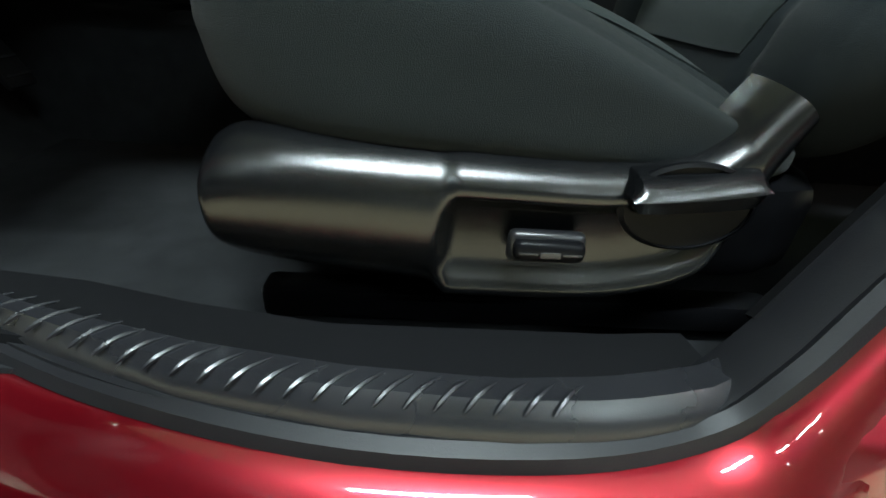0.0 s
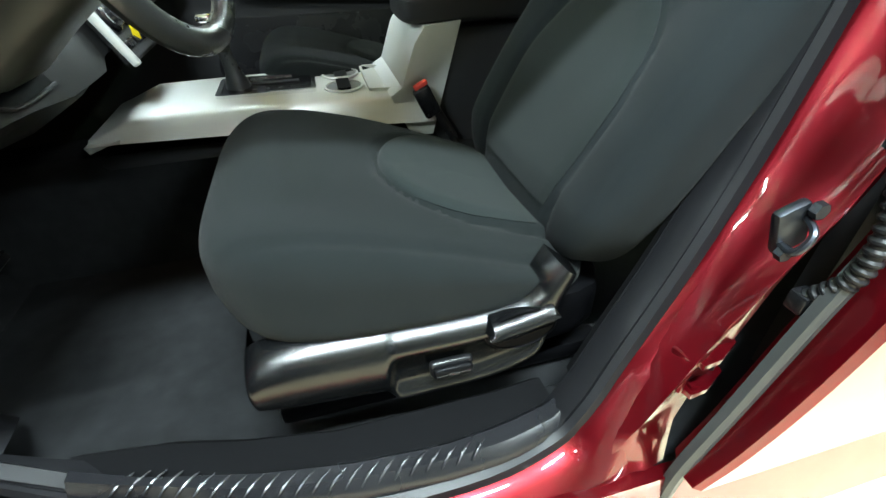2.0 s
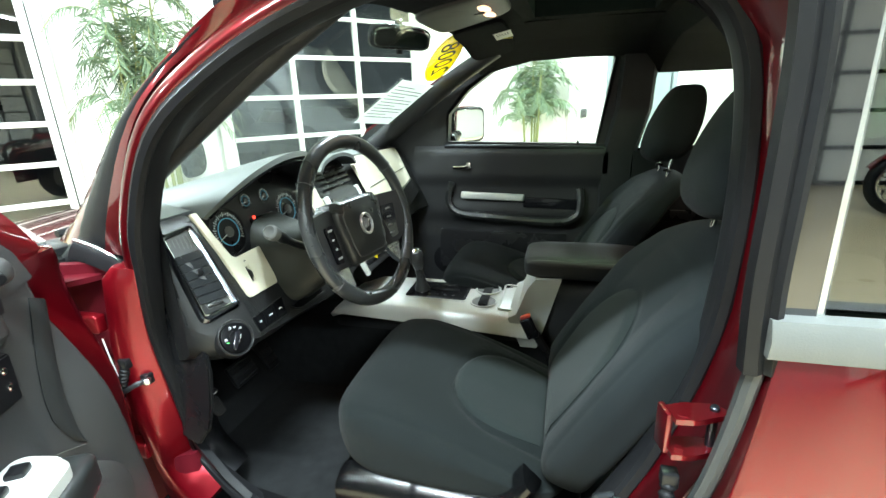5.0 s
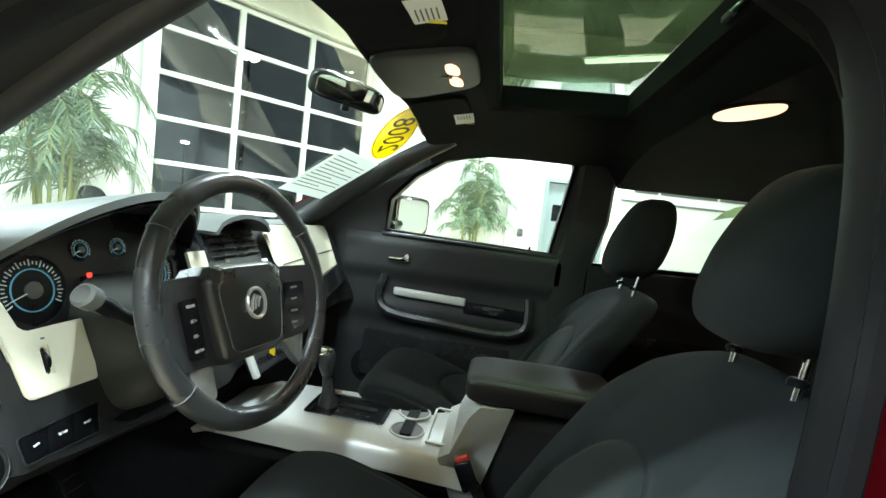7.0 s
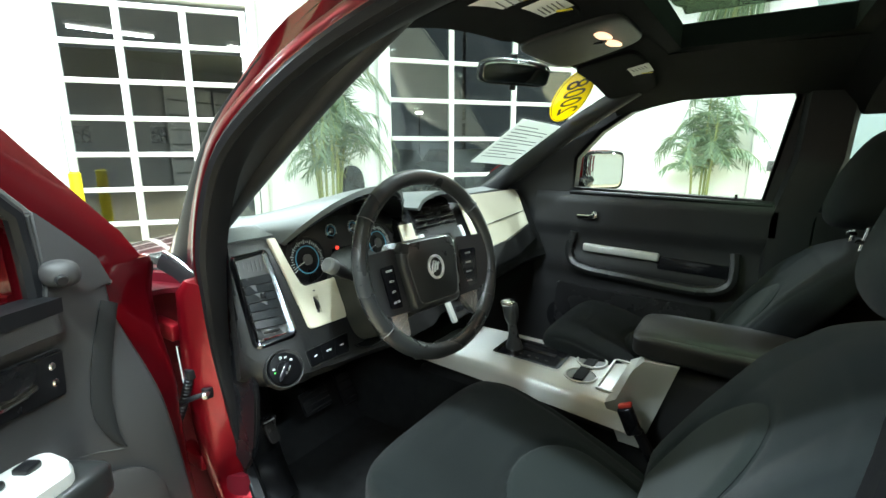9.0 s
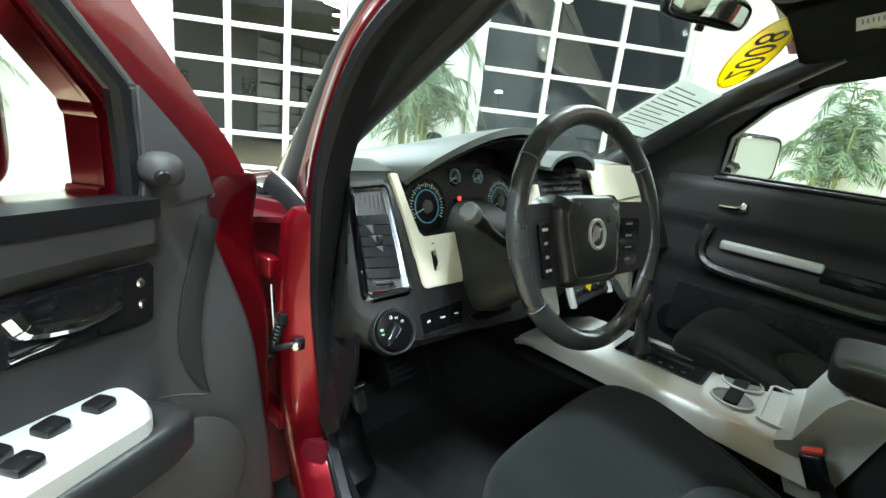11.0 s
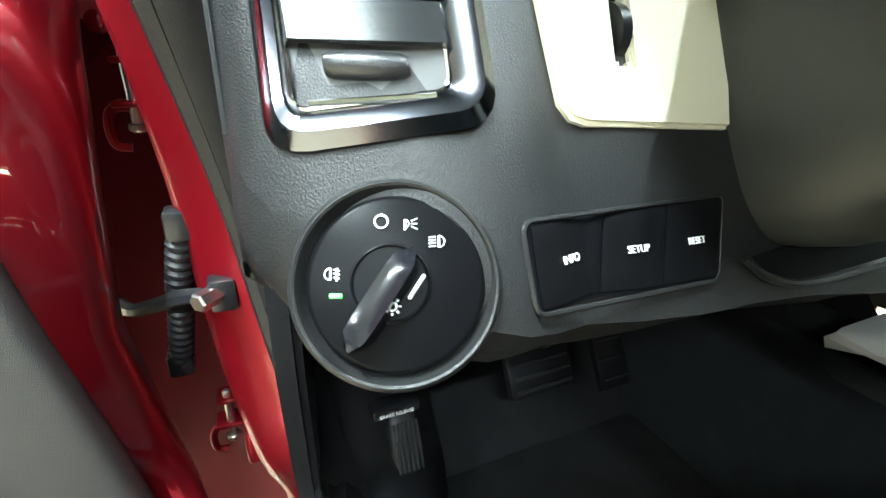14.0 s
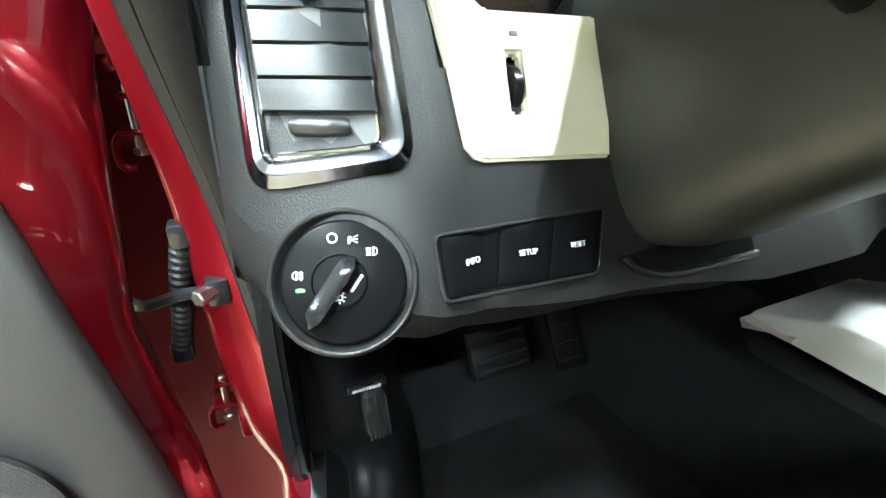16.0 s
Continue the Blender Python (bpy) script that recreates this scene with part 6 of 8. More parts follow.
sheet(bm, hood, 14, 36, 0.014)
part("instrument_hood", bm, DASH_SHEEN, DB, "instrument hood with a soft lip, grey lifted for its sheen")
# black sheet just below the hood stands in for the shadow there
bm = bmesh.new()
sheet(bm, lambda u, v: hood(0.02 + 0.5 * u, 0.03 + 0.94 * v) - Vector((0, 0, 0.021)), 8, 32, 0.003)
part("hood_shade", bm, SMOOTH, DB, "black sheet put in as shade under the hood")
# instrument cluster
CX = -0.735


def cl(y, z, n=0.0):
    return Vector((CX - 0.25 * (z - 1.06) + n, y, z + 0.25 * n))


CL_M = basis((0, 0, 0), (0, 1, 0), Vector((-0.25, 0, 1)).normalized(), Vector((1, 0, 0.25)).normalized())
IC = thing("instrument_cluster", (-0.74, 0.58, 1.0), "instrument cluster with black dials and blue lit rings", "instrument panel")
bm = bmesh.new()
sheet(bm, lambda u, v: cl(lerp(0.372, 0.80, v), lerp(0.985, 1.098 + 0.085 * max(0.0, 1 - abs((lerp(0.372, 0.80, v) - 0.61) / 0.24) ** 2.3), u)), 4, 24, 0.01)
part("backing", bm, SMOOTH, IC)
bm = bmesh.new()
pr = [(0.385, 1.01), (0.385, 1.07), (0.42, 1.12), (0.50, 1.145), (0.585, 1.155), (0.67, 1.145), (0.75, 1.12), (0.785, 1.07), (0.785, 1.01), (0.73, 0.995), (0.44, 0.995)]
plate(bm, pr, [[(0.455 + 0.056 * math.cos(a * math.pi / 14), 1.06 + 0.056 * math.sin(a * math.pi / 14)) for a in range(28)], [(0.715 + 0.056 * math.cos(a * math.pi / 14), 1.06 + 0.056 * math.sin(a * math.pi / 14)) for a in range(28)]], lambda u, v, w: cl(u, v, 0.008 + w), 0.006)
part("bezel", bm, PLASTIC_SOFT, IC, "grey cluster bezel")
for y, z, r in ((0.455, 1.06, 0.054), (0.715, 1.06, 0.054), (0.545, 1.118, 0.021), (0.625, 1.118, 0.021)):
    m = Matrix.Translation(cl(y, z, 0.009 if r > 0.03 else 0.0145)) @ CL_M
    bm = bmesh.new()
    lathe(bm, [(r, 0), (r, 0.002), (0.001, 0.002)], m, 36)
    dial = part("dial", bm, SMOOTH, IC, "black dial")
    bm = bmesh.new()
    for a0 in range(-30, 211, 8):
        a = radians(a0)
        p = m @ Vector((math.cos(a) * r * 0.84, math.sin(a) * r * 0.84, 0.0026))
        box(bm, p, (r * (0.2 if a0 % 24 == 18 else 0.10), r * 0.035, 0.0008), 0, 1, m.to_3x3().to_4x4() @ Matrix.Rotation(a, 4, "Z"))
    part("scale", bm, PRINT, dial)
    bm = bmesh.new()
    lathe(bm, [(r * 0.66, 0.0022), (r * 0.66, 0.0034), (r * 0.62, 0.0034), (r * 0.62, 0.0022)], m, 36, False)
    part("ring", bm, BLUE_LIT, dial, "blue lit dial ring")
    bm = bmesh.new()
    a = radians(200)
    p, q = m @ Vector((0, 0, 0.005)), m @ Vector((math.cos(a) * r * 0.8, math.sin(a) * r * 0.8, 0.005))
    tube(bm, [p, q], [0.0018, 0.0006], 6)
    part("needle", bm, PRINT, dial)
    bm = bmesh.new()
    lathe(bm, [(r * 0.26, 0.002), (r * 0.26, 0.006), (r * 0.18, 0.008)], m, 20)
    part("hub", bm, TRIM_GREY, dial)
bm = bmesh.new()
box(bm, cl(0.585, 1.045, 0.016), (0.10, 0.055, 0.003), 0.002, 1, CL_M)
part("display", bm, GLOSSY, IC, "dark message display")
bm = bmesh.new()
box(bm, cl(0.553, 1.072, 0.018), (0.011, 0.009, 0.002), 0.001, 1, CL_M)
part("warning_lamp", bm, RED_LIT, IC, "red warning lamp")
bm = bmesh.new()
for i in range(3):
    box(bm, cl(0.56 + 0.02 * i, 1.030, 0.0185), (0.012, 0.006, 0.001), 0, 1, CL_M)
part("display_marks", bm, BLUE_LIT, IC)

# cream fascia around the dimmer, driver side
bm = bmesh.new()
cr = [(0.350, 1.130), (0.372, 1.130), (0.382, 1.07), (0.393, 1.022), (0.402, 1.014), (0.512, 1.014), (0.491, 0.9185), (0.382, 0.9245), (0.374, 0.9270), (0.369, 0.934), (0.367, 0.98), (0.361, 1.04)]
plate(bm, cr, [[(0.4080, 0.9505), (0.4185, 0.9505), (0.4225, 0.9875), (0.4120, 0.9875)]], lambda u, v, w: face(u, v, -0.004 + w), 0.009)
bmesh.ops.bevel(bm, geom=[e for e in bm.edges if not e.is_boundary and e.calc_face_angle(0) > 0.7], offset=0.0022, segments=2, affect="EDGES")
CF = part("cream_fascia", bm, CREAM, DB, "cream plastic fascia with a dimmer wheel")
bm = bmesh.new()
lathe(bm, [(0.012, -0.004), (0.0155, -0.003), (0.0155, 0.003), (0.012, 0.004)], basis(face(0.4150, 0.9690, -0.006), FN, FU, (0, 1, 0)), 24)
part("dimmer_wheel", bm, SMOOTH, CF, "black ribbed dimmer wheel")
bm = bmesh.new()
box(bm, face(0.4150, 0.9690, -0.016), (0.020, 0.05, 0.02), 0, 1, FACE_M)
part("dimmer_slot", bm, RUBBER, CF)
bm = bmesh.new()
box(bm, face(0.420, 0.999, 0.0054), (0.006, 0.003, 0.0006), 0, 1, FACE_M)
part("dimmer_mark", bm, TRIM_GREY, CF)
# cream piece on the inner side of the cluster
bm = bmesh.new()
plate(bm, [(0.79, 1.0), (0.875, 1.0), (0.865, 1.10), (0.80, 1.10)], [], lambda u, v, w: face(u, v, 0.001 + w), 0.008)
part("cream_side_trim", bm, CREAM, DB, "cream plastic trim beside the cluster")
# passenger fascia
bm = bmesh.new()
plate(bm, [(1.14, 0.955), (1.16, 0.930), (1.56, 0.955), (1.60, 0.985), (1.62, 1.12), (1.60, 1.145), (1.15, 1.15), (1.13, 1.13)], [], lambda u, v, w: face(u, v, 0.006 + w + 0.022), 0.012)
bmesh.ops.bevel(bm, geom=[e for e in bm.edges if not e.is_boundary and e.calc_face_angle(0) > 0.7], offset=0.004, segments=2, affect="EDGES")
part("passenger_fascia", bm, CREAM, DB, "cream plastic passenger airbag panel")
bm = bmesh.new()
tube(bm, [face(1.16, 1.03, 0.042), face(1.60, 1.05, 0.042)], 0.0015, 5)
part("panel_seam", bm, INK, DB)
bm = bmesh.new()
sweep(bm, [face(1.13, 0.91, 0.02), face(1.35, 0.915, 0.03), face(1.60, 0.95, 0.02)], [(0.03, 0.02), (0.03, -0.05), (-0.03, -0.06), (-0.03, 0.02)], FN)
part("glovebox", bm, DASH, DB, "charcoal glovebox door")

# driver air vent in its chrome ring
VENT = thing("air_vent", face(0.29, 0.90), "tall air vent with slats in a bright chrome ring", "air vent")


V_OUT = rounded([(0.243, 0.914), (0.331, 0.928), (0.341, 1.113), (0.247, 1.108)], 0.016)
V_IN = rounded([(0.2545, 0.931), (0.3135, 0.940), (0.3255, 1.103), (0.2580, 1.098)], 0.006)
bm = bmesh.new()
lo = [V_OUT, V_OUT, [tuple(lerp(a, b, 0.35) for a, b in zip(p, q)) for p, q in zip(V_OUT, V_IN)], [tuple(lerp(a, b, 0.7) for a, b in zip(p, q)) for p, q in zip(V_OUT, V_IN)], V_IN, V_IN]
hs = [-0.004, 0.003, 0.0085, 0.0075, 0.002, -0.012]
rings(bm, [[face(u, v, h) for u, v in lp] for lp, h in zip(lo, hs)], True, False)
part("chrome_ring", bm, DARK_CHROME, VENT, "dark chrome vent ring")
bm = bmesh.new()
plate(bm, [(0.249, 0.925), (0.319, 0.935), (0.331, 1.107), (0.252, 1.103)], [], lambda u, v, w: face(u, v, 0.0005 - w), 0.001)
part("vent_back", bm, INK, VENT)


def vy(z, f):
    a = lerp(0.2545, 0.2580, (z - 0.931) / 0.167)
    b = lerp(0.3135, 0.3255, (z - 0.940) / 0.163)
    return lerp(a, b, f)


for i in range(6):
    z = 0.964 + i * 0.0175
    bm = bmesh.new()
    prof = [(-0.0086, 0.0012), (-0.0080, 0.0032), (0.0079, 0.0018), (0.0086, -0.0002), (0.0, -0.004)]
    rings(bm, [[face(vy(z, f), z + a, 0.003 + h) for a, h in prof] for f in (0.01, 0.25, 0.5, 0.75, 0.99)])
    part("slat", bm, VENT_SLAT, VENT)
for i in range(7):
    f = 0.06 + i * 0.145
    bm = bmesh.new()
    p, q = face(vy(1.070, f), 1.069, 0.002), face(vy(1.094, f + 0.04), 1.093, 0.002)
    tube(bm, [p, q], 0.0011, 5)
    part("fin", bm, TRIM_GREY, VENT)
bm = bmesh.new()
box(bm, face(vy(1.017, 0.5), 1.018, 0.009), (0.009, 0.014, 0.010), 0.002, 2, FACE_M)
part("vent_tab", bm, SMOOTH, VENT)
bm = bmesh.new()
lathe(bm, [(0.0040, -0.0170), (0.0055, -0.014), (0.0060, 0.0), (0.0055, 0.014), (0.0040, 0.0170)], basis(face(vy(0.949, 0.5), 0.949, 0.0005), Vector((FN.x, -0.35, FN.z)).normalized(), FU, Vector((0.35, 0.94, 0)).normalized()), 26)
part("thumb_wheel", bm, PLASTIC, VENT, "black ribbed thumb wheel")
# pale lower tray round the thumb wheel with a thin inner chrome line
bm = bmesh.new()
plate(bm, [(vy(0.9365, 0.05), 0.9355), (vy(0.9365, 0.95), 0.9425), (vy(0.954, 0.96), 0.9545), (vy(0.954, 0.03), 0.9530)], [], lambda u, v, w: face(u, v, -0.0035 + w), 0.003)
part("wheel_tray", bm, SMOOTH, VENT)
bm = bmesh.new()
tube(bm, [face(u, v, 0.0028) for u, v in V_IN], 0.0011, 6, True)
part("inner_chrome_line", bm, CHROME, VENT, "thin bright chrome inner line")
bm = bmesh.new()
tube(bm, [face(vy(0.935, 0.10), 0.9335, 0.004), face(vy(0.935, 0.9), 0.9375, 0.004)], 0.0014, 6)
part("chrome_lip", bm, CHROME, VENT)

# headlamp switch
KC = Vector((-0.6065, 0.2828, 0.8708))
kx = Vector((0.0219, 0.0684, -0.0016)).normalized()
ky = Vector((-0.0324, 0.0106, 0.0646))
ky = (ky - kx * ky.dot(kx)).normalized()
m = basis(KC, kx, ky, kx.cross(ky)) @ Matrix.Diagonal((1.02, 1.02, 1.0, 1))
HS = thing("headlamp_switch", KC, "round black headlamp switch with white symbols and green lamp", "switch")
bm = bmesh.new()
lathe(bm, [(0.0425, -0.022), (0.0418, -0.005), (0.0408, 0.0015), (0.0398, 0.0036), (0.0388, 0.0042), (0.0378, 0.0036), (0.0366, 0.0), (0.033, -0.004)], m, 64)
part("pod_ring", bm, DASH, HS, "grained ring moulding")
bm = bmesh.new()
lathe(bm, [(0.0347, -0.01), (0.0340, 0.0012), (0.0331, 0.0024), (0.0318, 0.0030), (0.0005, 0.0032)], m, 64)
part("switch_face", bm, SWITCH, HS, "satin black switch face")
bm = bmesh.new()
lathe(bm, [(0.0172, 0.002), (0.0166, 0.0045), (0.0160, 0.0048), (0.0154, 0.0035), (0.0005, 0.0035)], m @ Matrix.Translation((-0.0025, 0.0, 0)) @ Matrix.Diagonal((0.9, 0.9, 1, 1)), 44)
part("knob_base", bm, SWITCH, HS)
bm = bmesh.new()
km = m @ Matrix.Translation((-0.0058, -0.0058, 0)) @ Matrix.Rotation(radians(-33), 4, "Z") @ Matrix.Diagonal((0.80, 0.86, 0.85, 1))
loops = []
for a in range(9):
    f = a / 8 * 2 - 1
    e = math.sqrt(max(0.02, 1 - f ** 6))
    loops.append([km @ Vector(p) for p in ((-0.0085 * e, 0.026 * f, 0.003), (-0.0072 * e, 0.0255 * f, 0.013 + 0.002 * e), (-0.002, 0.025 * f, 0.0165 * (0.7 + 0.3 * e)), (0.0045 * e, 0.0255 * f, 0.0135 + 0.002 * e), (0.0085 * e, 0.026 * f, 0.003))])
rings(bm, loops)
part("knob_grip", bm, GLOSSY, HS, "raised black knob grip")
bm = bmesh.new()
box(bm, km @ Vector((0.0105, 0.0125, 0.0085)), (0.0032, 0.0125, 0.001), 0.0006, 1, km.to_3x3().to_4x4() @ Matrix.Rotation(radians(55), 4, "Y"))
part("knob_mark", bm, PRINT, HS)


def glyph(name, strokes, c, s, material, parent, turn=0.0, n=0.0036, w=0.00055):
    bm = bmesh.new()
    mm = m @ Matrix.Translation((c[0], c[1], n)) @ Matrix.Rotation(turn, 4, "Z")
    for st in strokes:
        tube(bm, [mm @ Vector((x * s, y * s, 0)) for x, y in st], w, 5, flat=0.5)
    part(name, bm, material, parent)


circ = lambda r, a0=0, a1=360, k=16, cx=0, cy=0: [(cx + r * math.cos(radians(lerp(a0, a1, i / k))), cy + r * math.sin(radians(lerp(a0, a1, i / k)))) for i in range(k + 1)]
glyph("symbol_off", [circ(1)], (-0.0062, 0.0235), 0.0025, PRINT, HS)
glyph("symbol_park", [circ(0.55, -90, 90, 8, -0.7), [(-0.7, -0.9), (-0.7, 0.55)], [(-0.7, 0.55), (-0.7, -0.55)], [(0.1, 0.0), (1.0, 0.0)], [(0.1, 0.35), (1.0, 0.75)], [(0.1, -0.35), (1.0, -0.75)]], (0.0048, 0.0228), 0.0028, PRINT, HS)
glyph("symbol_low_beam", [circ(0.75, -90, 90, 8, 0.2), [(0.2, 0.75), (0.2, -0.75)], [(-0.2, 0.6), (-1.1, 0.5)], [(-0.2, 0.2), (-1.1, 0.1)], [(-0.2, -0.2), (-1.1, -0.3)], [(-0.2, -0.6), (-1.1, -0.7)]], (0.0152, 0.0160), 0.0030, PRINT, HS)
glyph("symbol_fog", [circ(0.75, 90, 270, 8, -0.1), [(-0.1, 0.75), (-0.1, -0.75)], [(0.25, 0.6), (1.1, 0.45)], [(0.25, 0.1), (1.1, -0.05)], [(0.25, -0.4), (1.1, -0.55)], [(0.7, 0.8), (0.7, -0.9)]], (-0.0245, 0.0035), 0.0029, PRINT, HS)
glyph("symbol_dimmer", [circ(0.5)] + [[(0.72 * math.cos(a * math.pi / 4), 0.72 * math.sin(a * math.pi / 4)), (1.05 * math.cos(a * math.pi / 4), 1.05 * math.sin(a * math.pi / 4))] for a in range(8)], (-0.0020, -0.0085), 0.0032, PRINT, HS, n=0.0085)
bm = bmesh.new()
box(bm, m @ Vector((-0.0228, -0.0045, 0.0036)), (0.0048, 0.0018, 0.0006), 0.0003, 1, m.to_3x3().normalized().to_4x4())
part("green_lamp", bm, GREEN_LIT, HS, "lit green indicator")

# trip buttons
TB = thing("trip_buttons", face(0.395, 0.868), "row of three black trip computer buttons in a recess", "buttons")
bm = bmesh.new()
b_low, b_top = lambda u: 0.8592 - 0.085 * (u - 0.3375), lambda u: 0.8888 - 0.038 * (u - 0.338)
sheet(bm, lambda u, v: face(lerp(0.3350, lerp(0.4600, 0.4765, v), u), lerp(b_low(lerp(0.335, 0.46, u)) - 0.0022, b_top(lerp(0.335, 0.4765, u)) + 0.0022, v), -0.0010), 24, 4, 0.002)
part("recess", bm, SWITCH, TB)
bm = bmesh.new()
tube(bm, [face(u, v, 0.0006) for u, v in rounded([(0.3342, b_low(0.334) - 0.0026), (0.4602, b_low(0.46) - 0.0026), (0.4775, b_top(0.4775) + 0.0026), (0.3342, b_top(0.334) + 0.0026)], 0.006, 8)], 0.0012, 6, True)
part("recess_rim", bm, DASH, TB)
for lo, hi, words in (((0.3375, 0.3738), (0.3380, 0.3828), "INFO"), ((0.3760, 0.4132), (0.3851, 0.4267), "SETUP"), ((0.4155, 0.4575), (0.4291, 0.4740), "RESET")):
    bm = bmesh.new()
    sheet(bm, lambda u, v: face(lerp(lerp(lo[0], hi[0], v), lerp(lo[1], hi[1], v), u), lerp(b_low(lerp(lo[0], lo[1], u)), b_top(lerp(hi[0], hi[1], u)), v), 0.0006 - 0.0010 * max(abs(2 * u - 1) ** 14, abs(2 * v - 1) ** 10)), 14, 10, 0.0022)
    bt = part("button", bm, SWITCH, TB)
    yc = (lo[0] + lo[1] + hi[0] + hi[1]) / 4
    zc = (b_low(yc) + b_top(yc)) / 2
    ax = (face(yc + 0.01, zc - 0.0006) - face(yc - 0.01, zc + 0.0006)).normalized()
    text_part("lettering", words, 0.0052, basis(face(yc, zc, 0.0036), ax, FU, ax.cross(FU)), PRINT, bt)

# dark pull slot in the knee panel beside the column
bm = bmesh.new()
plate(bm, rounded([(0.489, 0.8515), (0.53, 0.8540), (0.63, 0.8515), (0.63, 0.8365), (0.54, 0.8335), (0.505, 0.8405)], 0.004), [], lambda u, v, w: face(u, v, -0.002 + w), 0.003)
part("knee_slot", bm, SWITCH, DB, "dark slot in the knee panel")
bm = bmesh.new()
tube(bm, catmull([face(0.486, 0.8525, 0.001), face(0.503, 0.8400, 0.002), face(0.54, 0.8325, 0.003), face(0.63, 0.8355, 0.003)], 6), 0.0028, 8)
part("slot_lip", bm, DASH, DB)

# steering column shroud, stalk and ignition
SC = thing("steering_column", (-0.6, 0.545, 0.95), "charcoal steering column shroud with turn signal stalk", "steering column")
bm = bmesh.new()
loops = []
for x, zc, hy, hz in ((-0.70, 0.965, 0.080, 0.115), (-0.62, 0.948, 0.082, 0.105), (-0.575, 0.955, 0.080, 0.094), (-0.52, 0.985, 0.074, 0.080), (-0.47, 1.010, 0.066, 0.070), (-0.435, 1.03, 0.058, 0.062)):
    loops.append([Vector((x, 0.575 + hy * (abs(math.cos(a)) ** 0.5) * math.copysign(1, math.cos(a)), zc + hz * (abs(math.sin(a)) ** 0.55) * math.copysign(1, math.sin(a)))) for a in [2 * math.pi * i / 32 for i in range(32)]])
rings(bm, loops)
part("shroud", bm, SHROUD, SC, "charcoal column shroud")
bm = bmesh.new()
tube(bm, catmull([(-0.505, 0.495, 1.015), (-0.520, 0.43, 1.048), (-0.524, 0.362, 1.090)], 6), [0.009] * 9 + [0.011, 0.013, 0.013, 0.012], 12)
part("stalk", bm, SMOOTH, SC, "black turn signal stalk")
bm = bmesh.new()
cyl(bm, (-0.524, 0.364, 1.089), (-0.522, 0.340, 1.103), 0.0165, 20, bevel=0.004)
part("stalk_end", bm, TRIM_GREY, SC, "grey stalk end cap")

# steering wheel
WC = Vector((-0.392, 0.535, 1.085))
WN = Vector((0.95, -0.165, 0.265)).normalized()
WX = Vector((0, 0, 1)).cross(WN).normalized()
WU = WN.cross(WX)
WM = basis(WC, WX, WU, WN) @ Matrix.Diagonal((1.06, 1.06, 1.0, 1))
SW = thing("steering_wheel", WC, "worn black leather steering wheel with silver lower spokes", "steering wheel")
bm = bmesh.new()
loops = []
for i in range(72):
    a = 2 * math.pi * i / 72
    c = Vector((math.cos(a), math.sin(a), 0))
    fat = 1.0 + 0.12 * (abs(math.sin(2 * a)) ** 3)
    loops.append([WM @ (c * (0.184 + 0.0165 * fat * math.cos(b)) + Vector((0, 0, 0.0145 * math.sin(b)))) for b in [2 * math.pi * j / 12 for j in range(12)]])
rings(bm, loops, True, False, True)
part("rim", bm, LEATHER, SW, "worn black leather rim")
for a0 in (35, 145, 215, 325):
    bm = bmesh.new()
    a = radians(a0)
    c = Vector((math.cos(a), math.sin(a), 0))
    tube(bm, [WM @ (c * (0.184 + 0.0182 * math.cos(b)) + Vector((0, 0, 0.0163 * math.sin(b)))) for b in [2 * math.pi * j / 20 for j in range(20)]], 0.0011, 5, True)
    part("rim_seam", bm, INK, SW)
BADGE = mat("bright_badge_metal", (0.85, 0.86, 0.86), rough=0.28, metal=0.9, mottle=0.04)


def wz(u):
    """How far the pad and the inner spokes lie behind the rim."""
    return -0.033 * max(0.0, min(1.0, (0.184 - abs(u)) / 0.095))


WH = WM @ Matrix.Translation((0, -0.010, -0.033))
bm = bmesh.new()
hub = rounded([(-0.070, -0.085), (0.070, -0.085), (0.090, 0.050), (0.075, 0.066), (-0.075, 0.066), (-0.090, 0.050)], 0.022)
rings(bm, [[WH @ Vector((u * s, v * s, h)) for u, v in hub] for s, h in ((1.0, -0.03), (1.0, 0.014), (0.97, 0.026), (0.90, 0.033), (0.72, 0.036), (0.5, 0.037), (0.2, 0.038))])
part("airbag_cover", bm, LEATHER, SW, "black airbag cover")
bm = bmesh.new()
tube(bm, [WH @ Vector((u * 0.80, v * 0.74 - 0.006, 0.0352)) for u, v in hub], 0.0012, 5, True)
part("cover_groove", bm, INK, SW)
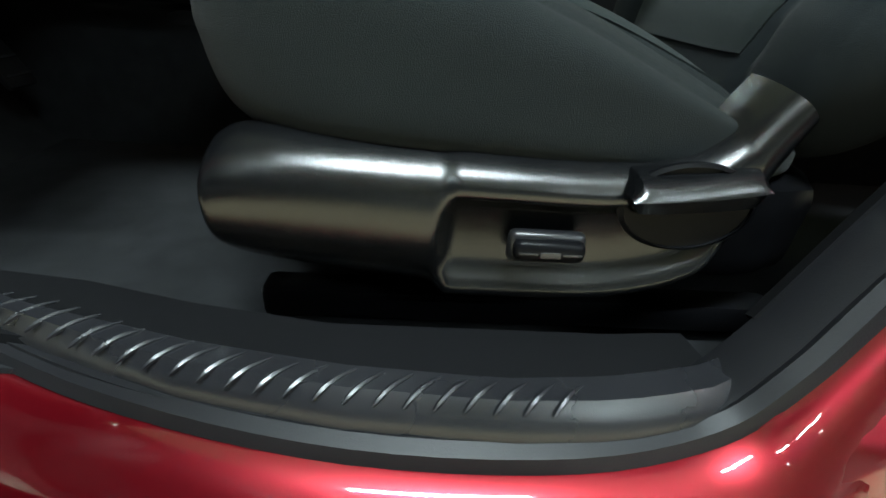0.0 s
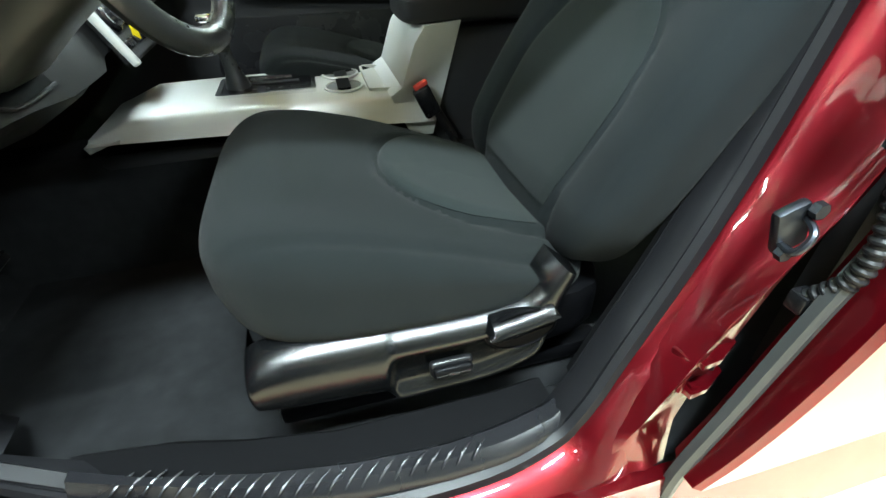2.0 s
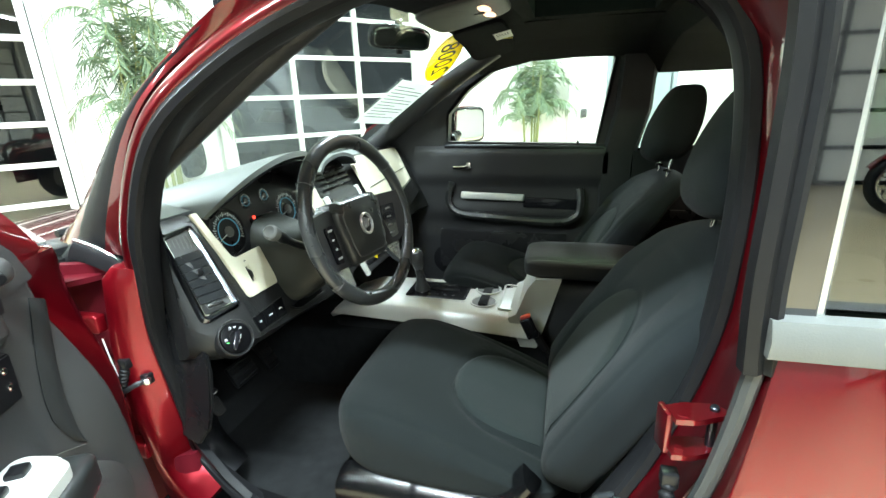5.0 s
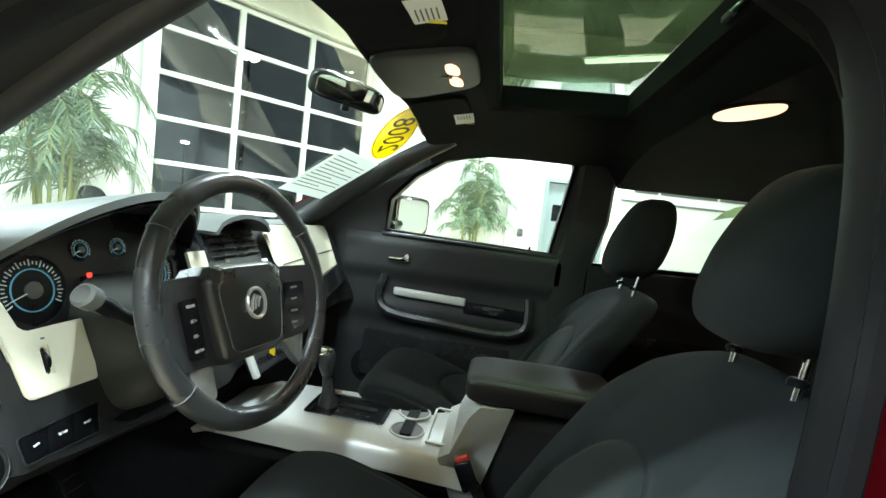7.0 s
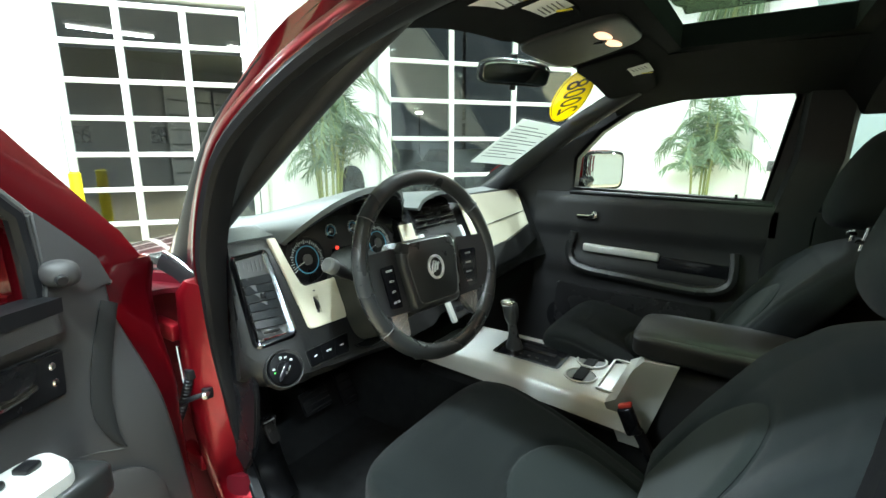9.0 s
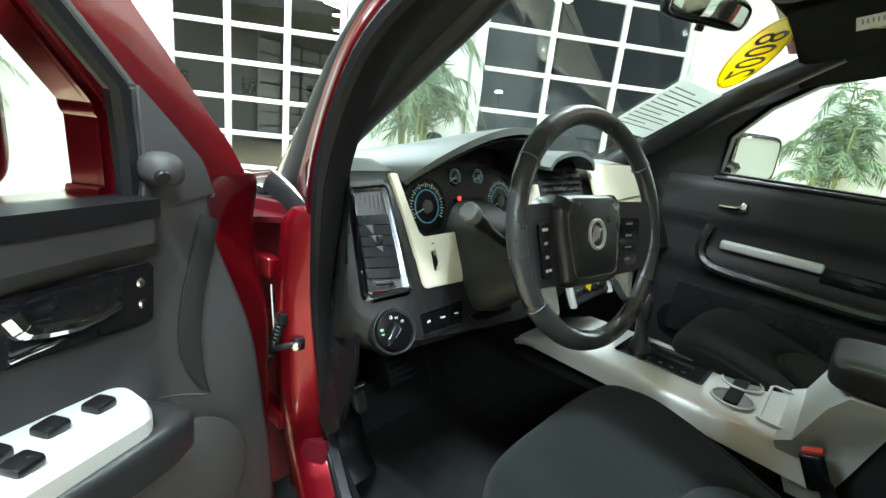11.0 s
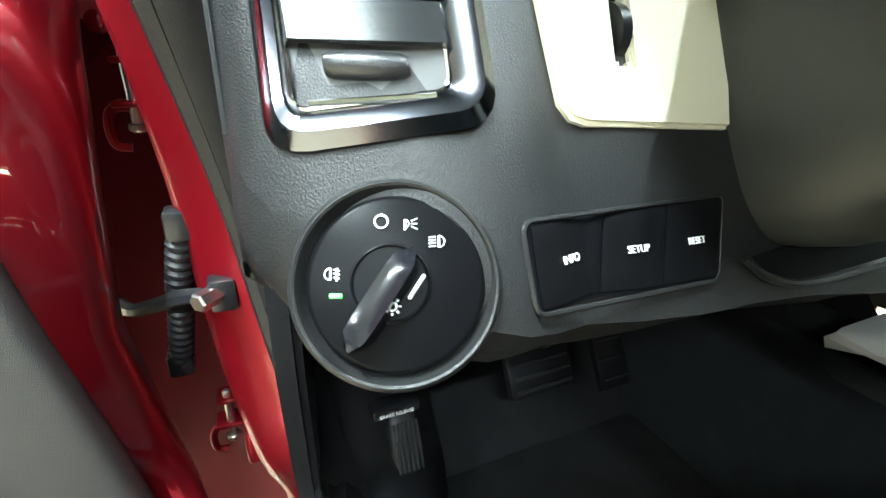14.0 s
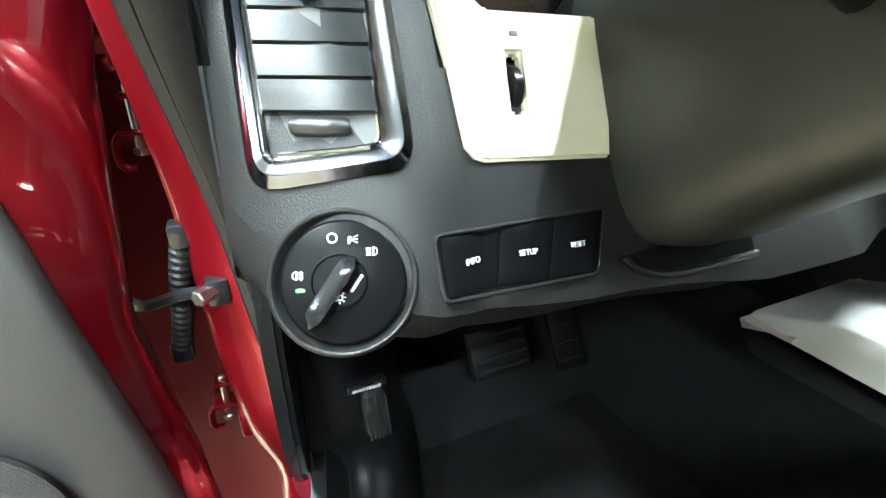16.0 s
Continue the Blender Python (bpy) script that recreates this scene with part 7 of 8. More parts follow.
for sg in (-1, 1):
    bm = bmesh.new()
    sp = [(0.060 * sg, 0.050), (0.100 * sg, 0.050), (0.140 * sg, 0.048), (0.180 * sg, 0.046), (0.184 * sg, 0.0), (0.165 * sg, -0.062), (0.13 * sg, -0.078), (0.06 * sg, -0.082)]
    rings(bm, [[WM @ Vector((u, v - 0.006, h + wz(u))) for u, v in (sp if sg > 0 else sp[::-1])] for h in (-0.014, 0.008, 0.012)])
    part("spoke", bm, PLASTIC_SOFT, SW, "black steering wheel spoke")
    tilt_s = Matrix.Rotation(-sg * math.atan(0.347), 4, "Y")
    bm = bmesh.new()
    sp = rounded([(0.098 * sg, 0.014), (0.138 * sg, 0.012), (0.128 * sg, -0.070), (0.090 * sg, -0.074)], 0.006)
    rings(bm, [[WM @ Vector((u, v, h + wz(u))) for u, v in sp] for h in (0.008, 0.0155, 0.0175)])
    pod = part("button_pod", bm, GLOSSY, SW, "gloss black thumb button pod")
    for j, words in enumerate(("RESUME", "SET +", "CST -", "OFF ON")):
        u = (0.116 - 0.0025 * j) * sg
        p = WM @ Matrix.Translation((u, 0.003 - 0.021 * j, 0.0184 + wz(u))) @ tilt_s
        if sg < 0:
            text_part("lettering", words, 0.0062, p, PRINT, pod)
        else:
            bm = bmesh.new()
            box(bm, p.to_translation(), (0.014, 0.004, 0.001), 0.0004, 1, WM.to_3x3().to_4x4() @ tilt_s)
            part("button_mark", bm, TRIM_GREY, pod)
    bm = bmesh.new()
    sp = [(0.078 * sg, -0.078), (0.112 * sg, -0.076), (0.128 * sg, -0.086), (0.124 * sg, -0.112), (0.110 * sg, -0.142), (0.094 * sg, -0.126)]
    rings(bm, [[WM @ Vector((u, v, h + wz(u) * (1 if v > -0.12 else 0.4))) for u, v in sp] for h in (-0.008, 0.007, 0.010)])
    part("lower_spoke", bm, SATIN, SW, "silver lower spoke")
bm = bmesh.new()
lathe(bm, [(0.0245, 0.034), (0.0250, 0.041), (0.0225, 0.043), (0.0195, 0.041), (0.0195, 0.036)], WH @ Matrix.Diagonal((0.92, 1.05, 1, 1)), 36, False)
part("badge_ring", bm, BADGE, SW, "chrome badge ring")
bm = bmesh.new()
for i in range(3):
    tube(bm, catmull([WH @ Vector((-0.013 + 0.0075 * i, -0.013 + 0.003 * i, 0.0395)), WH @ Vector((-0.010 + 0.0075 * i, 0.004, 0.0400)), WH @ Vector((-0.003 + 0.0065 * i, 0.014 - 0.003 * i, 0.0395))], 4), 0.0023, 6)
part("badge_bars", bm, BADGE, SW)

# centre stack: silver column with upper vents and controls
CS = thing("center_stack", (-0.66, 0.98, 0.78), "silver centre stack with round dials and upper air vents", "center stack")
bm = bmesh.new()
plate(bm, [(0.865, 0.795), (1.095, 0.795), (1.105, 1.06), (0.865, 1.06)], [], lambda u, v, w: face(u, v, 0.004 + w), 0.020)
bmesh.ops.bevel(bm, geom=[e for e in bm.edges if not e.is_boundary and e.calc_face_angle(0) > 0.7], offset=0.006, segments=2, affect="EDGES")
part("stack_panel", bm, PLASTIC_SOFT, CS, "black stack panel")
for y in (0.868, 1.098):
    bm = bmesh.new()
    box(bm, face(y, 0.925, 0.022), (0.018, 0.30, 0.016), 0.005, 2, FACE_M)
    part("side_rail", bm, SILVER, CS, "silver stack side rail")
bm = bmesh.new()
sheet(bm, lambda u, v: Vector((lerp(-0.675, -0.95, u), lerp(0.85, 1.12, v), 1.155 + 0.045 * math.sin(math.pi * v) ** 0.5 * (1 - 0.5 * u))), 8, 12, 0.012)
part("stack_hood", bm, DASH_SHEEN, CS, "charcoal stack hood, lifted to grey for its sheen")
bm = bmesh.new()
plate(bm, [(0.86, 1.06), (1.11, 1.06), (1.10, 1.17), (0.87, 1.17)], [], lambda u, v, w: face(u, v, -0.002 + w), 0.014)
part("vent_panel", bm, SMOOTH, CS)
for y0 in (0.875, 0.99):
    for i in range(4):
        bm = bmesh.new()
        box(bm, face(y0 + 0.052, 1.078 + 0.017 * i, 0.016), (0.10, 0.004, 0.014), 0.001, 1, FACE_M @ Matrix.Rotation(radians(-25), 4, "X"))
        part("vent_slat", bm, PLASTIC, CS)
bm = bmesh.new()
box(bm, face(0.985, 1.15, 0.016), (0.16, 0.022, 0.006), 0.002, 1, FACE_M)
part("clock_display", bm, GLOSSY, CS)
bm = bmesh.new()
plate(bm, [(0.885, 0.93), (1.075, 0.93), (1.08, 1.045), (0.885, 1.045)], [], lambda u, v, w: face(u, v, 0.0245 + w), 0.004)
part("radio_face", bm, SMOOTH, CS, "black radio face")
for j in range(2):
    for i in range(5):
        bm = bmesh.new()
        box(bm, face(0.905 + 0.037 * i, 0.945 + 0.02 * j, 0.0305), (0.03, 0.014, 0.005), 0.002, 1, FACE_M)
        part("radio_button", bm, PLASTIC_SOFT, CS)
for i in range(3):
    bm = bmesh.new()
    lathe(bm, [(0.025, 0.02), (0.025, 0.030), (0.020, 0.034), (0.018, 0.044), (0.002, 0.045)], on_face(0.915 + 0.065 * i, 0.865), 26)
    part("climate_knob", bm, SMOOTH, CS, "black round climate knob")
    bm = bmesh.new()
    lathe(bm, [(0.0205, 0.033), (0.0205, 0.0355), (0.018, 0.0355), (0.018, 0.033)], on_face(0.915 + 0.065 * i, 0.865), 26, False)
    part("knob_ring", bm, CHROME, CS)
for i in range(4):
    bm = bmesh.new()
    box(bm, face(0.91 + 0.047 * i, 0.822, 0.024), (0.04, 0.018, 0.01), 0.003, 1, FACE_M)
    part("rocker_switch", bm, SMOOTH, CS)

# small yellow tag hanging before the stack
t = thing("paper_tag", (-0.555, 0.96, 0.845), "small yellow paper tag hanging by the centre stack", "tag")
bm = bmesh.new()
box(bm, (-0.556, 0.955, 0.845), (0.002, 0.020, 0.030), 0.0008, 1, Matrix.Rotation(radians(-20), 4, "Z"))
part("paper", bm, YELLOW, t)
bm = bmesh.new()
tube(bm, catmull([(-0.556, 0.955, 0.866), (-0.565, 0.958, 0.885), (-0.585, 0.96, 0.895)], 4), 0.0012, 5)
part("string", bm, PAPER, t)

# foot controls
t = thing("parking_brake_release", (-0.775, 0.34, 0.62), "black ribbed parking brake release lever with white writing", "brake lever")
bm = bmesh.new()
pad(bm, lambda u, v, w: Vector((-0.765 + 0.010 * u - 0.016 * w, 0.339 + 0.0155 * v, 0.628 + 0.025 * w)), 8, 3)
part("paddle", bm, RUBBER, t, "ribbed black paddle")
for i in range(6):
    bm = bmesh.new()
    tube(bm, [(-0.742, 0.3285 + 0.0043 * i, 0.608), (-0.762, 0.3285 + 0.0043 * i, 0.648)], 0.0013, 5)
    part("rib", bm, PLASTIC, t)
bm = bmesh.new()
box(bm, (-0.765, 0.330, 0.668), (0.02, 0.044, 0.010), 0.003, 2)
part("bracket", bm, SMOOTH, t)
text_part("lettering", "BRAKE RELEASE", 0.0044, Matrix.Translation((-0.753, 0.329, 0.668)) @ basis((0, 0, 0), (0, 1, 0), (-0.2, 0, 0.98), (0.98, 0, 0.2)), PRINT, t)
for nm, lab, y, x, z, sx, sz in (("brake_pedal", "black rubber brake pedal", 0.56, -0.86, 0.58, 0.05, 0.035), ("gas_pedal", "black rubber gas pedal", 0.70, -0.88, 0.56, 0.028, 0.06), ("parking_brake_pedal", "black rubber parking brake pedal", 0.33, -0.90, 0.52, 0.035, 0.03)):
    t = thing(nm, (x, y, 0.42), lab, "pedal", "foot pedals")
    bm = bmesh.new()
    box(bm, (x, y, z), (0.015, sx * 2, sz * 2), 0.006, 2, Matrix.Rotation(radians(-30), 4, "Y"))
    part("pedal_pad", bm, RUBBER, t)
    for i in range(4):
        bm = bmesh.new()
        box(bm, Vector((x, y, z)) + Matrix.Rotation(radians(-30), 3, "Y") @ Vector((0.009, 0, -sz * 0.7 + sz * 0.47 * i)), (0.005, sx * 1.7, 0.005), 0.001, 1, Matrix.Rotation(radians(-30), 4, "Y"))
        part("tread", bm, PLASTIC, t)
    bm = bmesh.new()
    tube(bm, catmull([(x - 0.01, y, z), (x - 0.08, y, z + 0.06), (x - 0.10, y, z + 0.22)], 5), 0.010, 8)
    part("pedal_arm", bm, SMOOTH, t)

# ---- open driver door ----
DD, DN = Vector((0.5446, -0.8387, 0)), Vector((0.8387, 0.5446, 0))
DH = Vector((-0.95, 0.168, 0)) + DN * 0.045


def dr(u, z, n=0.0):
    """A point of the open door: u from the hinge edge, z up, n proud of the inner face."""
    a, b = max(0.0, min(1.0, (0.36 - u) / 0.30)), max(0.0, min(1.0, (1.18 - z) / 0.40))
    n += 0.085 * a * a * (3 - 2 * a) * b * b * (3 - 2 * b)
    return DH + DD * (0.0496 + 0.976 * u) + DN * n + Vector((0, 0, 0.0756 + 0.031 * u + 0.932 * z))


DRM = basis((0, 0, 0), DD, (0, 0, 1), DN)
OD = thing("driver_door", dr(0.0, 0.45), "open red driver door with a charcoal inner panel", "car door")
TRIM_EDGE = [(0.385, 0.040), (0.45, 0.050), (0.54, 0.062), (0.61, 0.073), (0.656, 0.080), (0.72, 0.090), (0.79, 0.102), (0.856, 0.111), (0.914, 0.120), (0.96, 0.127), (1.02, 0.136), (1.09, 0.124)]
SHELL_EDGE = [(0.385, 0.0), (0.45, 0.012), (0.55, 0.020), (0.65, 0.034), (0.75, 0.048), (0.85, 0.036), (0.95, 0.016), (1.02, -0.008), (1.085, -0.055), (1.12, -0.045)]
bm = bmesh.new()
plate(bm, [(-0.048, 1.095), (0.0, 1.088), (0.29, 1.06), (0.29, 0.9), (0.29, 0.42), (0.32, 0.34), (0.85, 0.36), (1.0, 0.55), (1.03, 1.09), (0.97, 1.52), (0.38, 1.53), (0.19, 1.345), (-0.005, 1.165)],
      [[(0.262, 1.085), (0.262, 1.20), (0.40, 1.36), (0.50, 1.42), (0.90, 1.40), (0.96, 1.09)]], lambda u, v, w: dr(u, v, -0.035 - w), 0.07)
bmesh.ops.bevel(bm, geom=[e for e in bm.edges if not e.is_boundary and e.calc_face_angle(0) > 0.7], offset=0.010, segments=3, affect="EDGES")
part("door_shell", bm, RED, OD, "red painted door shell")
# rolled red edge of the door on the hinge side
bm = bmesh.new()


def door_edge(u, v):
    z = lerp(0.385, 1.105, v)
    e = curve_at(SHELL_EDGE, z)[0]
    c = max(curve_at(TRIM_EDGE, z)[0] + 0.03, e + 0.05)
    a, n = curve_at([(0.0, 0.010, -0.13), (0.16, 0.004, -0.10), (0.26, 0.0, -0.045), (0.34, 0.004, -0.026), (0.42, 0.016, -0.014), (0.5, 0.03, -0.010), (1.0, 1.0, -0.012)], u)
    x = e + a if u <= 0.5 else lerp(e + 0.03, c, (u - 0.5) / 0.5)
    return dr(x, z, n - 0.006 * math.sin(v * 9.0) * (u > 0.4))


sheet(bm, door_edge, 24, 44, 0.004)
part("door_edge", bm, RED, OD, "rolled red door edge", 80)
# inner card
bm = bmesh.new()


def card(u, v):
    z = lerp(0.43, 1.078, v)
    e = curve_at(TRIM_EDGE, z)[0]
    x = lerp(e, 0.98, u ** 1.6)
    n = -0.008 + 0.012 * min(1.0, u * 14)
    n += 0.030 * max(0.0, min(1, (z - 1.0) / 0.03)) * max(0.0, min(1, (x - 0.24) / 0.03))
    n += 0.045 * math.exp(-((z - 0.77) / 0.075) ** 2) * max(0.0, min(1, (x - 0.26) / 0.06))
    return dr(x, z, n)


sheet(bm, card, 60, 56, 0.006)
part("door_card", bm, CARD, OD, "charcoal grained inner door card")
bm = bmesh.new()
INLAY = [(0.735, 0.190), (0.77, 0.208), (0.80, 0.218), (0.83, 0.223), (0.87, 0.222), (0.90, 0.216), (0.94, 0.204), (0.98, 0.186), (1.02, 0.164), (1.046, 0.148)]
sheet(bm, lambda u, v: dr(curve_at(INLAY, lerp(0.762, 1.046, u))[0] + (0.005 + 0.010 * min(1.0, u * 4)) * (2 * v - 1), lerp(0.762, 1.046, u) + 0.008 * (2 * v - 1), 0.0095 - 0.003 * (2 * v - 1) ** 2), 40, 6, 0.003)
part("card_inlay", bm, CARD_INLAY, OD, "dark curved inlay band on the door card")
bm = bmesh.new()
pts = [dr(0.262, 1.078, 0.02), dr(0.5, 1.082, 0.025), dr(0.96, 1.085, 0.02)]
sweep(bm, pts, [(0.014, 0.012), (0.014, -0.012), (-0.04, -0.012), (-0.04, 0.012)], tuple(DN))
part("belt_strip", bm, RUBBER, OD)
# mirror sail panel and frame trims
bm = bmesh.new()
plate(bm, [(0.120, 1.080), (0.250, 1.062), (0.262, 1.09), (0.254, 1.12), (0.257, 1.235), (0.250, 1.240), (0.185, 1.185), (0.136, 1.138)], [], lambda u, v, w: dr(u, v, -0.02 + w), 0.028)
bmesh.ops.bevel(bm, geom=[e for e in bm.edges if not e.is_boundary and e.calc_face_angle(0) > 0.7], offset=0.004, segments=2, affect="EDGES")
part("mirror_sail", bm, CARD, OD, "black triangular mirror sail panel")
bm = bmesh.new()
tube(bm, [dr(0.262, 1.07, -0.01), dr(0.260, 1.15, -0.01), dr(0.268, 1.235, -0.01), dr(0.40, 1.365, -0.01), dr(0.5, 1.42, -0.01), dr(0.9, 1.40, -0.01)], 0.014, 8)
part("glass_run", bm, RUBBER, OD)
bm = bmesh.new()
tube(bm, catmull([dr(0.108, 1.075, -0.012), dr(0.175, 1.168, -0.012), dr(0.25, 1.243, -0.012), dr(0.38, 1.37, -0.012)], 5), 0.006, 6)
part("frame_seal", bm, TRIM_GREY, OD)
bm = bmesh.new()
pad(bm, lambda a, b, c: dr(0.240 + 0.025 * a, 1.128 + 0.025 * b, 0.022 + 0.026 * c), 8, 2.4)
part("mirror_adjuster_cover", bm, CARD, OD, "round black adjuster cover")
bm = bmesh.new()
cyl(bm, dr(0.256, 1.122, 0.035), dr(0.264, 1.120, 0.046), 0.009, 12, bevel=0.002)
part("adjuster_knob", bm, SMOOTH, OD)
gl = bmesh.new()
plate(gl, [(0.262, 1.085), (0.262, 1.20), (0.40, 1.36), (0.50, 1.42), (0.90, 1.40), (0.96, 1.09)], [], lambda u, v, w: dr(u, v, -0.05 - w), 0.004)
pane = part("door_glass", gl, PANE, OD, "clear door glass")
pane.visible_shadow = False
bm = bmesh.new()
cyl(bm, dr(0.072, 1.082, -0.036), dr(0.072, 1.082, -0.028), 0.009, 16, bevel=0.002)
part("plug", bm, RUBBER, OD, "black rubber plug")
# pull handle bezel, latch lever and lock slider
bm = bmesh.new()
plate(bm, [(0.272, 0.915), (0.47, 0.925), (0.46, 1.002), (0.262, 0.996)], [], lambda u, v, w: dr(u, v, 0.004 + w), 0.012)
bmesh.ops.bevel(bm, geom=[e for e in bm.edges if not e.is_boundary and e.calc_face_angle(0) > 0.7], offset=0.003, segments=2, affect="EDGES")
BZ = part("handle_bezel", bm, SMOOTH, OD, "smooth black handle bezel")
bm = bmesh.new()
box(bm, dr(0.385, 0.967, 0.014), (0.125, 0.055, 0.012), 0.005, 2, DRM)
part("handle_cup", bm, GLOSSY, BZ)
bm = bmesh.new()
tube(bm, catmull([dr(0.325, 0.955, 0.024), dr(0.37, 0.952, 0.030), dr(0.43, 0.962, 0.026), dr(0.445, 0.985, 0.020)], 5), [0.006] * 6 + [0.008] * 5 + [0.011] * 5, 8)
part("latch_lever", bm, CHROME, BZ, "chrome latch lever")
bm = bmesh.new()
box(bm, dr(0.388, 0.936, 0.018), (0.12, 0.006, 0.006), 0.002, 2, DRM)
part("chrome_line", bm, CHROME, BZ)
for z in (0.945, 0.975):
    bm = bmesh.new()
    cyl(bm, dr(0.289, z, 0.014), dr(0.289, z, 0.022), 0.0065, 12, bevel=0.002)
    part("lock_button", bm, CHROME, BZ)
# window switch pod on the armrest
bm = bmesh.new()
sp = rounded([(0.335, 0.0), (0.66, 0.0), (0.66, 0.095), (0.37, 0.085)], 0.03)
rings(bm, [[dr(u, 0.812 + h + 0.13 * (u - 0.305), 0.03 + v * s) for u, v in sp] for s, h in ((1.0, 0.0), (1.0, 0.022), (0.92, 0.030))])
SWP = part("switch_pod", bm, SILVER, OD, "silver window switch pod")
for i in range(4):
    for k in range(2 if i > 1 else 1):
        bm = bmesh.new()
        u = 0.395 + 0.055 * i
        box(bm, dr(u, 0.847 + 0.13 * (u - 0.305), 0.06 + 0.034 * k), (0.026, 0.012, 0.024), 0.004, 2, DRM)
        part("window_switch", bm, SMOOTH, SWP, "black window switch")
bm = bmesh.new()
pad(bm, lambda a, b, c: dr(0.515 + 0.215 * a, 0.789 + 0.13 * (0.21 + 0.215 * a) + 0.030 * c - 0.012 * (1 - a) * (c < 0), 0.065 + 0.062 * b), 20, 4.0)
part("armrest", bm, LEATHER, OD, "black padded armrest")
bm = bmesh.new()
tube(bm, catmull([dr(0.206, 0.757, 0.010), dr(0.245, 0.776, 0.011), dr(0.292, 0.800, 0.034)], 4), 0.0008, 5)
part("card_seam", bm, TRIM_GREY, OD)
# map pocket and speaker mesh low on the card
bm = bmesh.new()
sheet(bm, lambda u, v: dr(lerp(0.34, 0.70, u), lerp(0.44, 0.60 + 0.05 * math.sin(u * 2.5), v), 0.02 + 0.035 * math.sin(math.pi * min(1, v * 0.7 + 0.3)) * min(1, u * 6)), 20, 10, 0.006)
part("map_pocket", bm, PLASTIC, OD)
MESH = mat("speaker_mesh", (0.03, 0.028, 0.028), rough=0.6, bump=1.0, bump_scale=900, mottle=0.5, mottle_scale=700)
bm = bmesh.new()
lathe(bm, [(0.118, 0), (0.118, 0.006), (0.110, 0.010), (0.04, 0.013), (0.001, 0.013)], Matrix.Translation(dr(0.255, 0.600, 0.012)) @ basis((0, 0, 0), (dr(0.30, 0.60) - dr(0.20, 0.60)).normalized(), (0, 0, 1), (dr(0.30, 0.60) - dr(0.20, 0.60)).normalized().cross(Vector((0, 0, 1))) * -1), 48)
part("speaker_grille", bm, MESH, OD, "perforated speaker grille")
# near mirror outside
t = OD
bm = bmesh.new()
mm = Matrix.Translation(dr(0.33, 1.175, -0.20)) @ DRM
pad(bm, lambda a, b, c: mm @ Vector((0.05 * a + 0.04 * c, 0.085 * b, 0.11 * c)), 8, 4)
MIR = part("mirror_housing", bm, RED, OD, "red outside mirror housing")
bm = bmesh.new()
pad(bm, lambda a, b, c: mm @ Vector((0.006 * a + 0.052 + 0.04 * c, 0.078 * b, 0.10 * c)), 8, 6)
part("mirror_glass", bm, MIRROR, MIR)
bm = bmesh.new()
pad(bm, lambda a, b, c: mm @ Vector((0.006 * a + 0.048 + 0.04 * c, 0.088 * b, 0.112 * c)), 8, 5)
part("mirror_rim", bm, SMOOTH, MIR)

# hinges, check strap and boot between door and pillar


def front_hinge(y, z, k):
    """Pillar block with two arms to a steel pin, and a hooked stop below."""
    bm = bmesh.new()
    box(bm, (-0.902, y + 0.022 * k, z), (0.100, 0.026 * k, 0.040), 0.005, 3)
    h = part("hinge", bm, RED_JAMB, CAR, "red painted front door hinge with steel pin")
    for dz, reach in ((0.017, -0.014), (-0.017, -0.020)):
        bm = bmesh.new()
        box(bm, (-0.93, y + (reach + 0.018 * k) / 2, z + dz), (0.028, 0.018 * k - reach, 0.0055), 0.002, 2)
        part("leaf", bm, RED_JAMB, h)
    bm = bmesh.new()
    tube(bm, catmull([(-0.925, y - 0.006, z - 0.019), (-0.925, y - 0.020, z - 0.021), (-0.925, y - 0.025, z - 0.033), (-0.925, y - 0.023, z - 0.050), (-0.925, y - 0.012, z - 0.053)], 5), 0.0042, 8)
    part("stop_hook", bm, RED_JAMB, h)
    bm = bmesh.new()
    cyl(bm, (-0.925, y - 0.004, z - 0.034), (-0.925, y - 0.004, z + 0.028), 0.0046, 12, bevel=0.0015)
    part("pin", bm, STEEL, h)
    bm = bmesh.new()
    cyl(bm, (-0.925, y - 0.004, z - 0.040), (-0.925, y - 0.004, z - 0.033), 0.008, 8, bevel=0.0015)
    part("nut", bm, STEEL, h)


front_hinge(0.163, 0.930, 1.0)
front_hinge(0.190, 0.580, 1.2)
bm = bmesh.new()
lathe(bm, [(0.009, 0), (0.009, 0.003), (0.006, 0.004), (0.006, 0.009), (0.003, 0.010)], basis((-0.945, 0.143, 0.975), (0, 1, 0), (0, 0, 1), (1, 0, 0)), 12)
part("hinge_stud", bm, RED, OD, "red painted hinge bolt")
bm = bmesh.new()
tube(bm, catmull([(-0.862, 0.184, 0.895), (-0.856, 0.184, 0.85), (-0.846, 0.183, 0.80)], 5), 0.0016, 6)
part("drain_wire", bm, PAPER, CAR, "pale thin cable")
t = thing("door_check_strap", (-0.87, 0.25, 0.765), "black steel door check strap bolted to the red pillar", "check strap")
bm = bmesh.new()
tube(bm, catmull([(-0.792, 0.201, 0.790), (-0.812, 0.178, 0.782), (-0.838, 0.155, 0.766), (-0.866, 0.133, 0.752), (-0.905, 0.112, 0.748)], 5), 0.0042, 6, flat=1.5)
part("strap", bm, SMOOTH, t)
bm = bmesh.new()
box(bm, (-0.798, 0.209, 0.788), (0.020, 0.020, 0.026), 0.004, 2)
part("bracket", bm, SMOOTH, t)
bm = bmesh.new()
cyl(bm, (-0.794, 0.206, 0.790), (-0.780, 0.192, 0.790), 0.0075, 6, bevel=0.0015)
part("bolt", bm, STEEL, t, "zinc hex bolt")
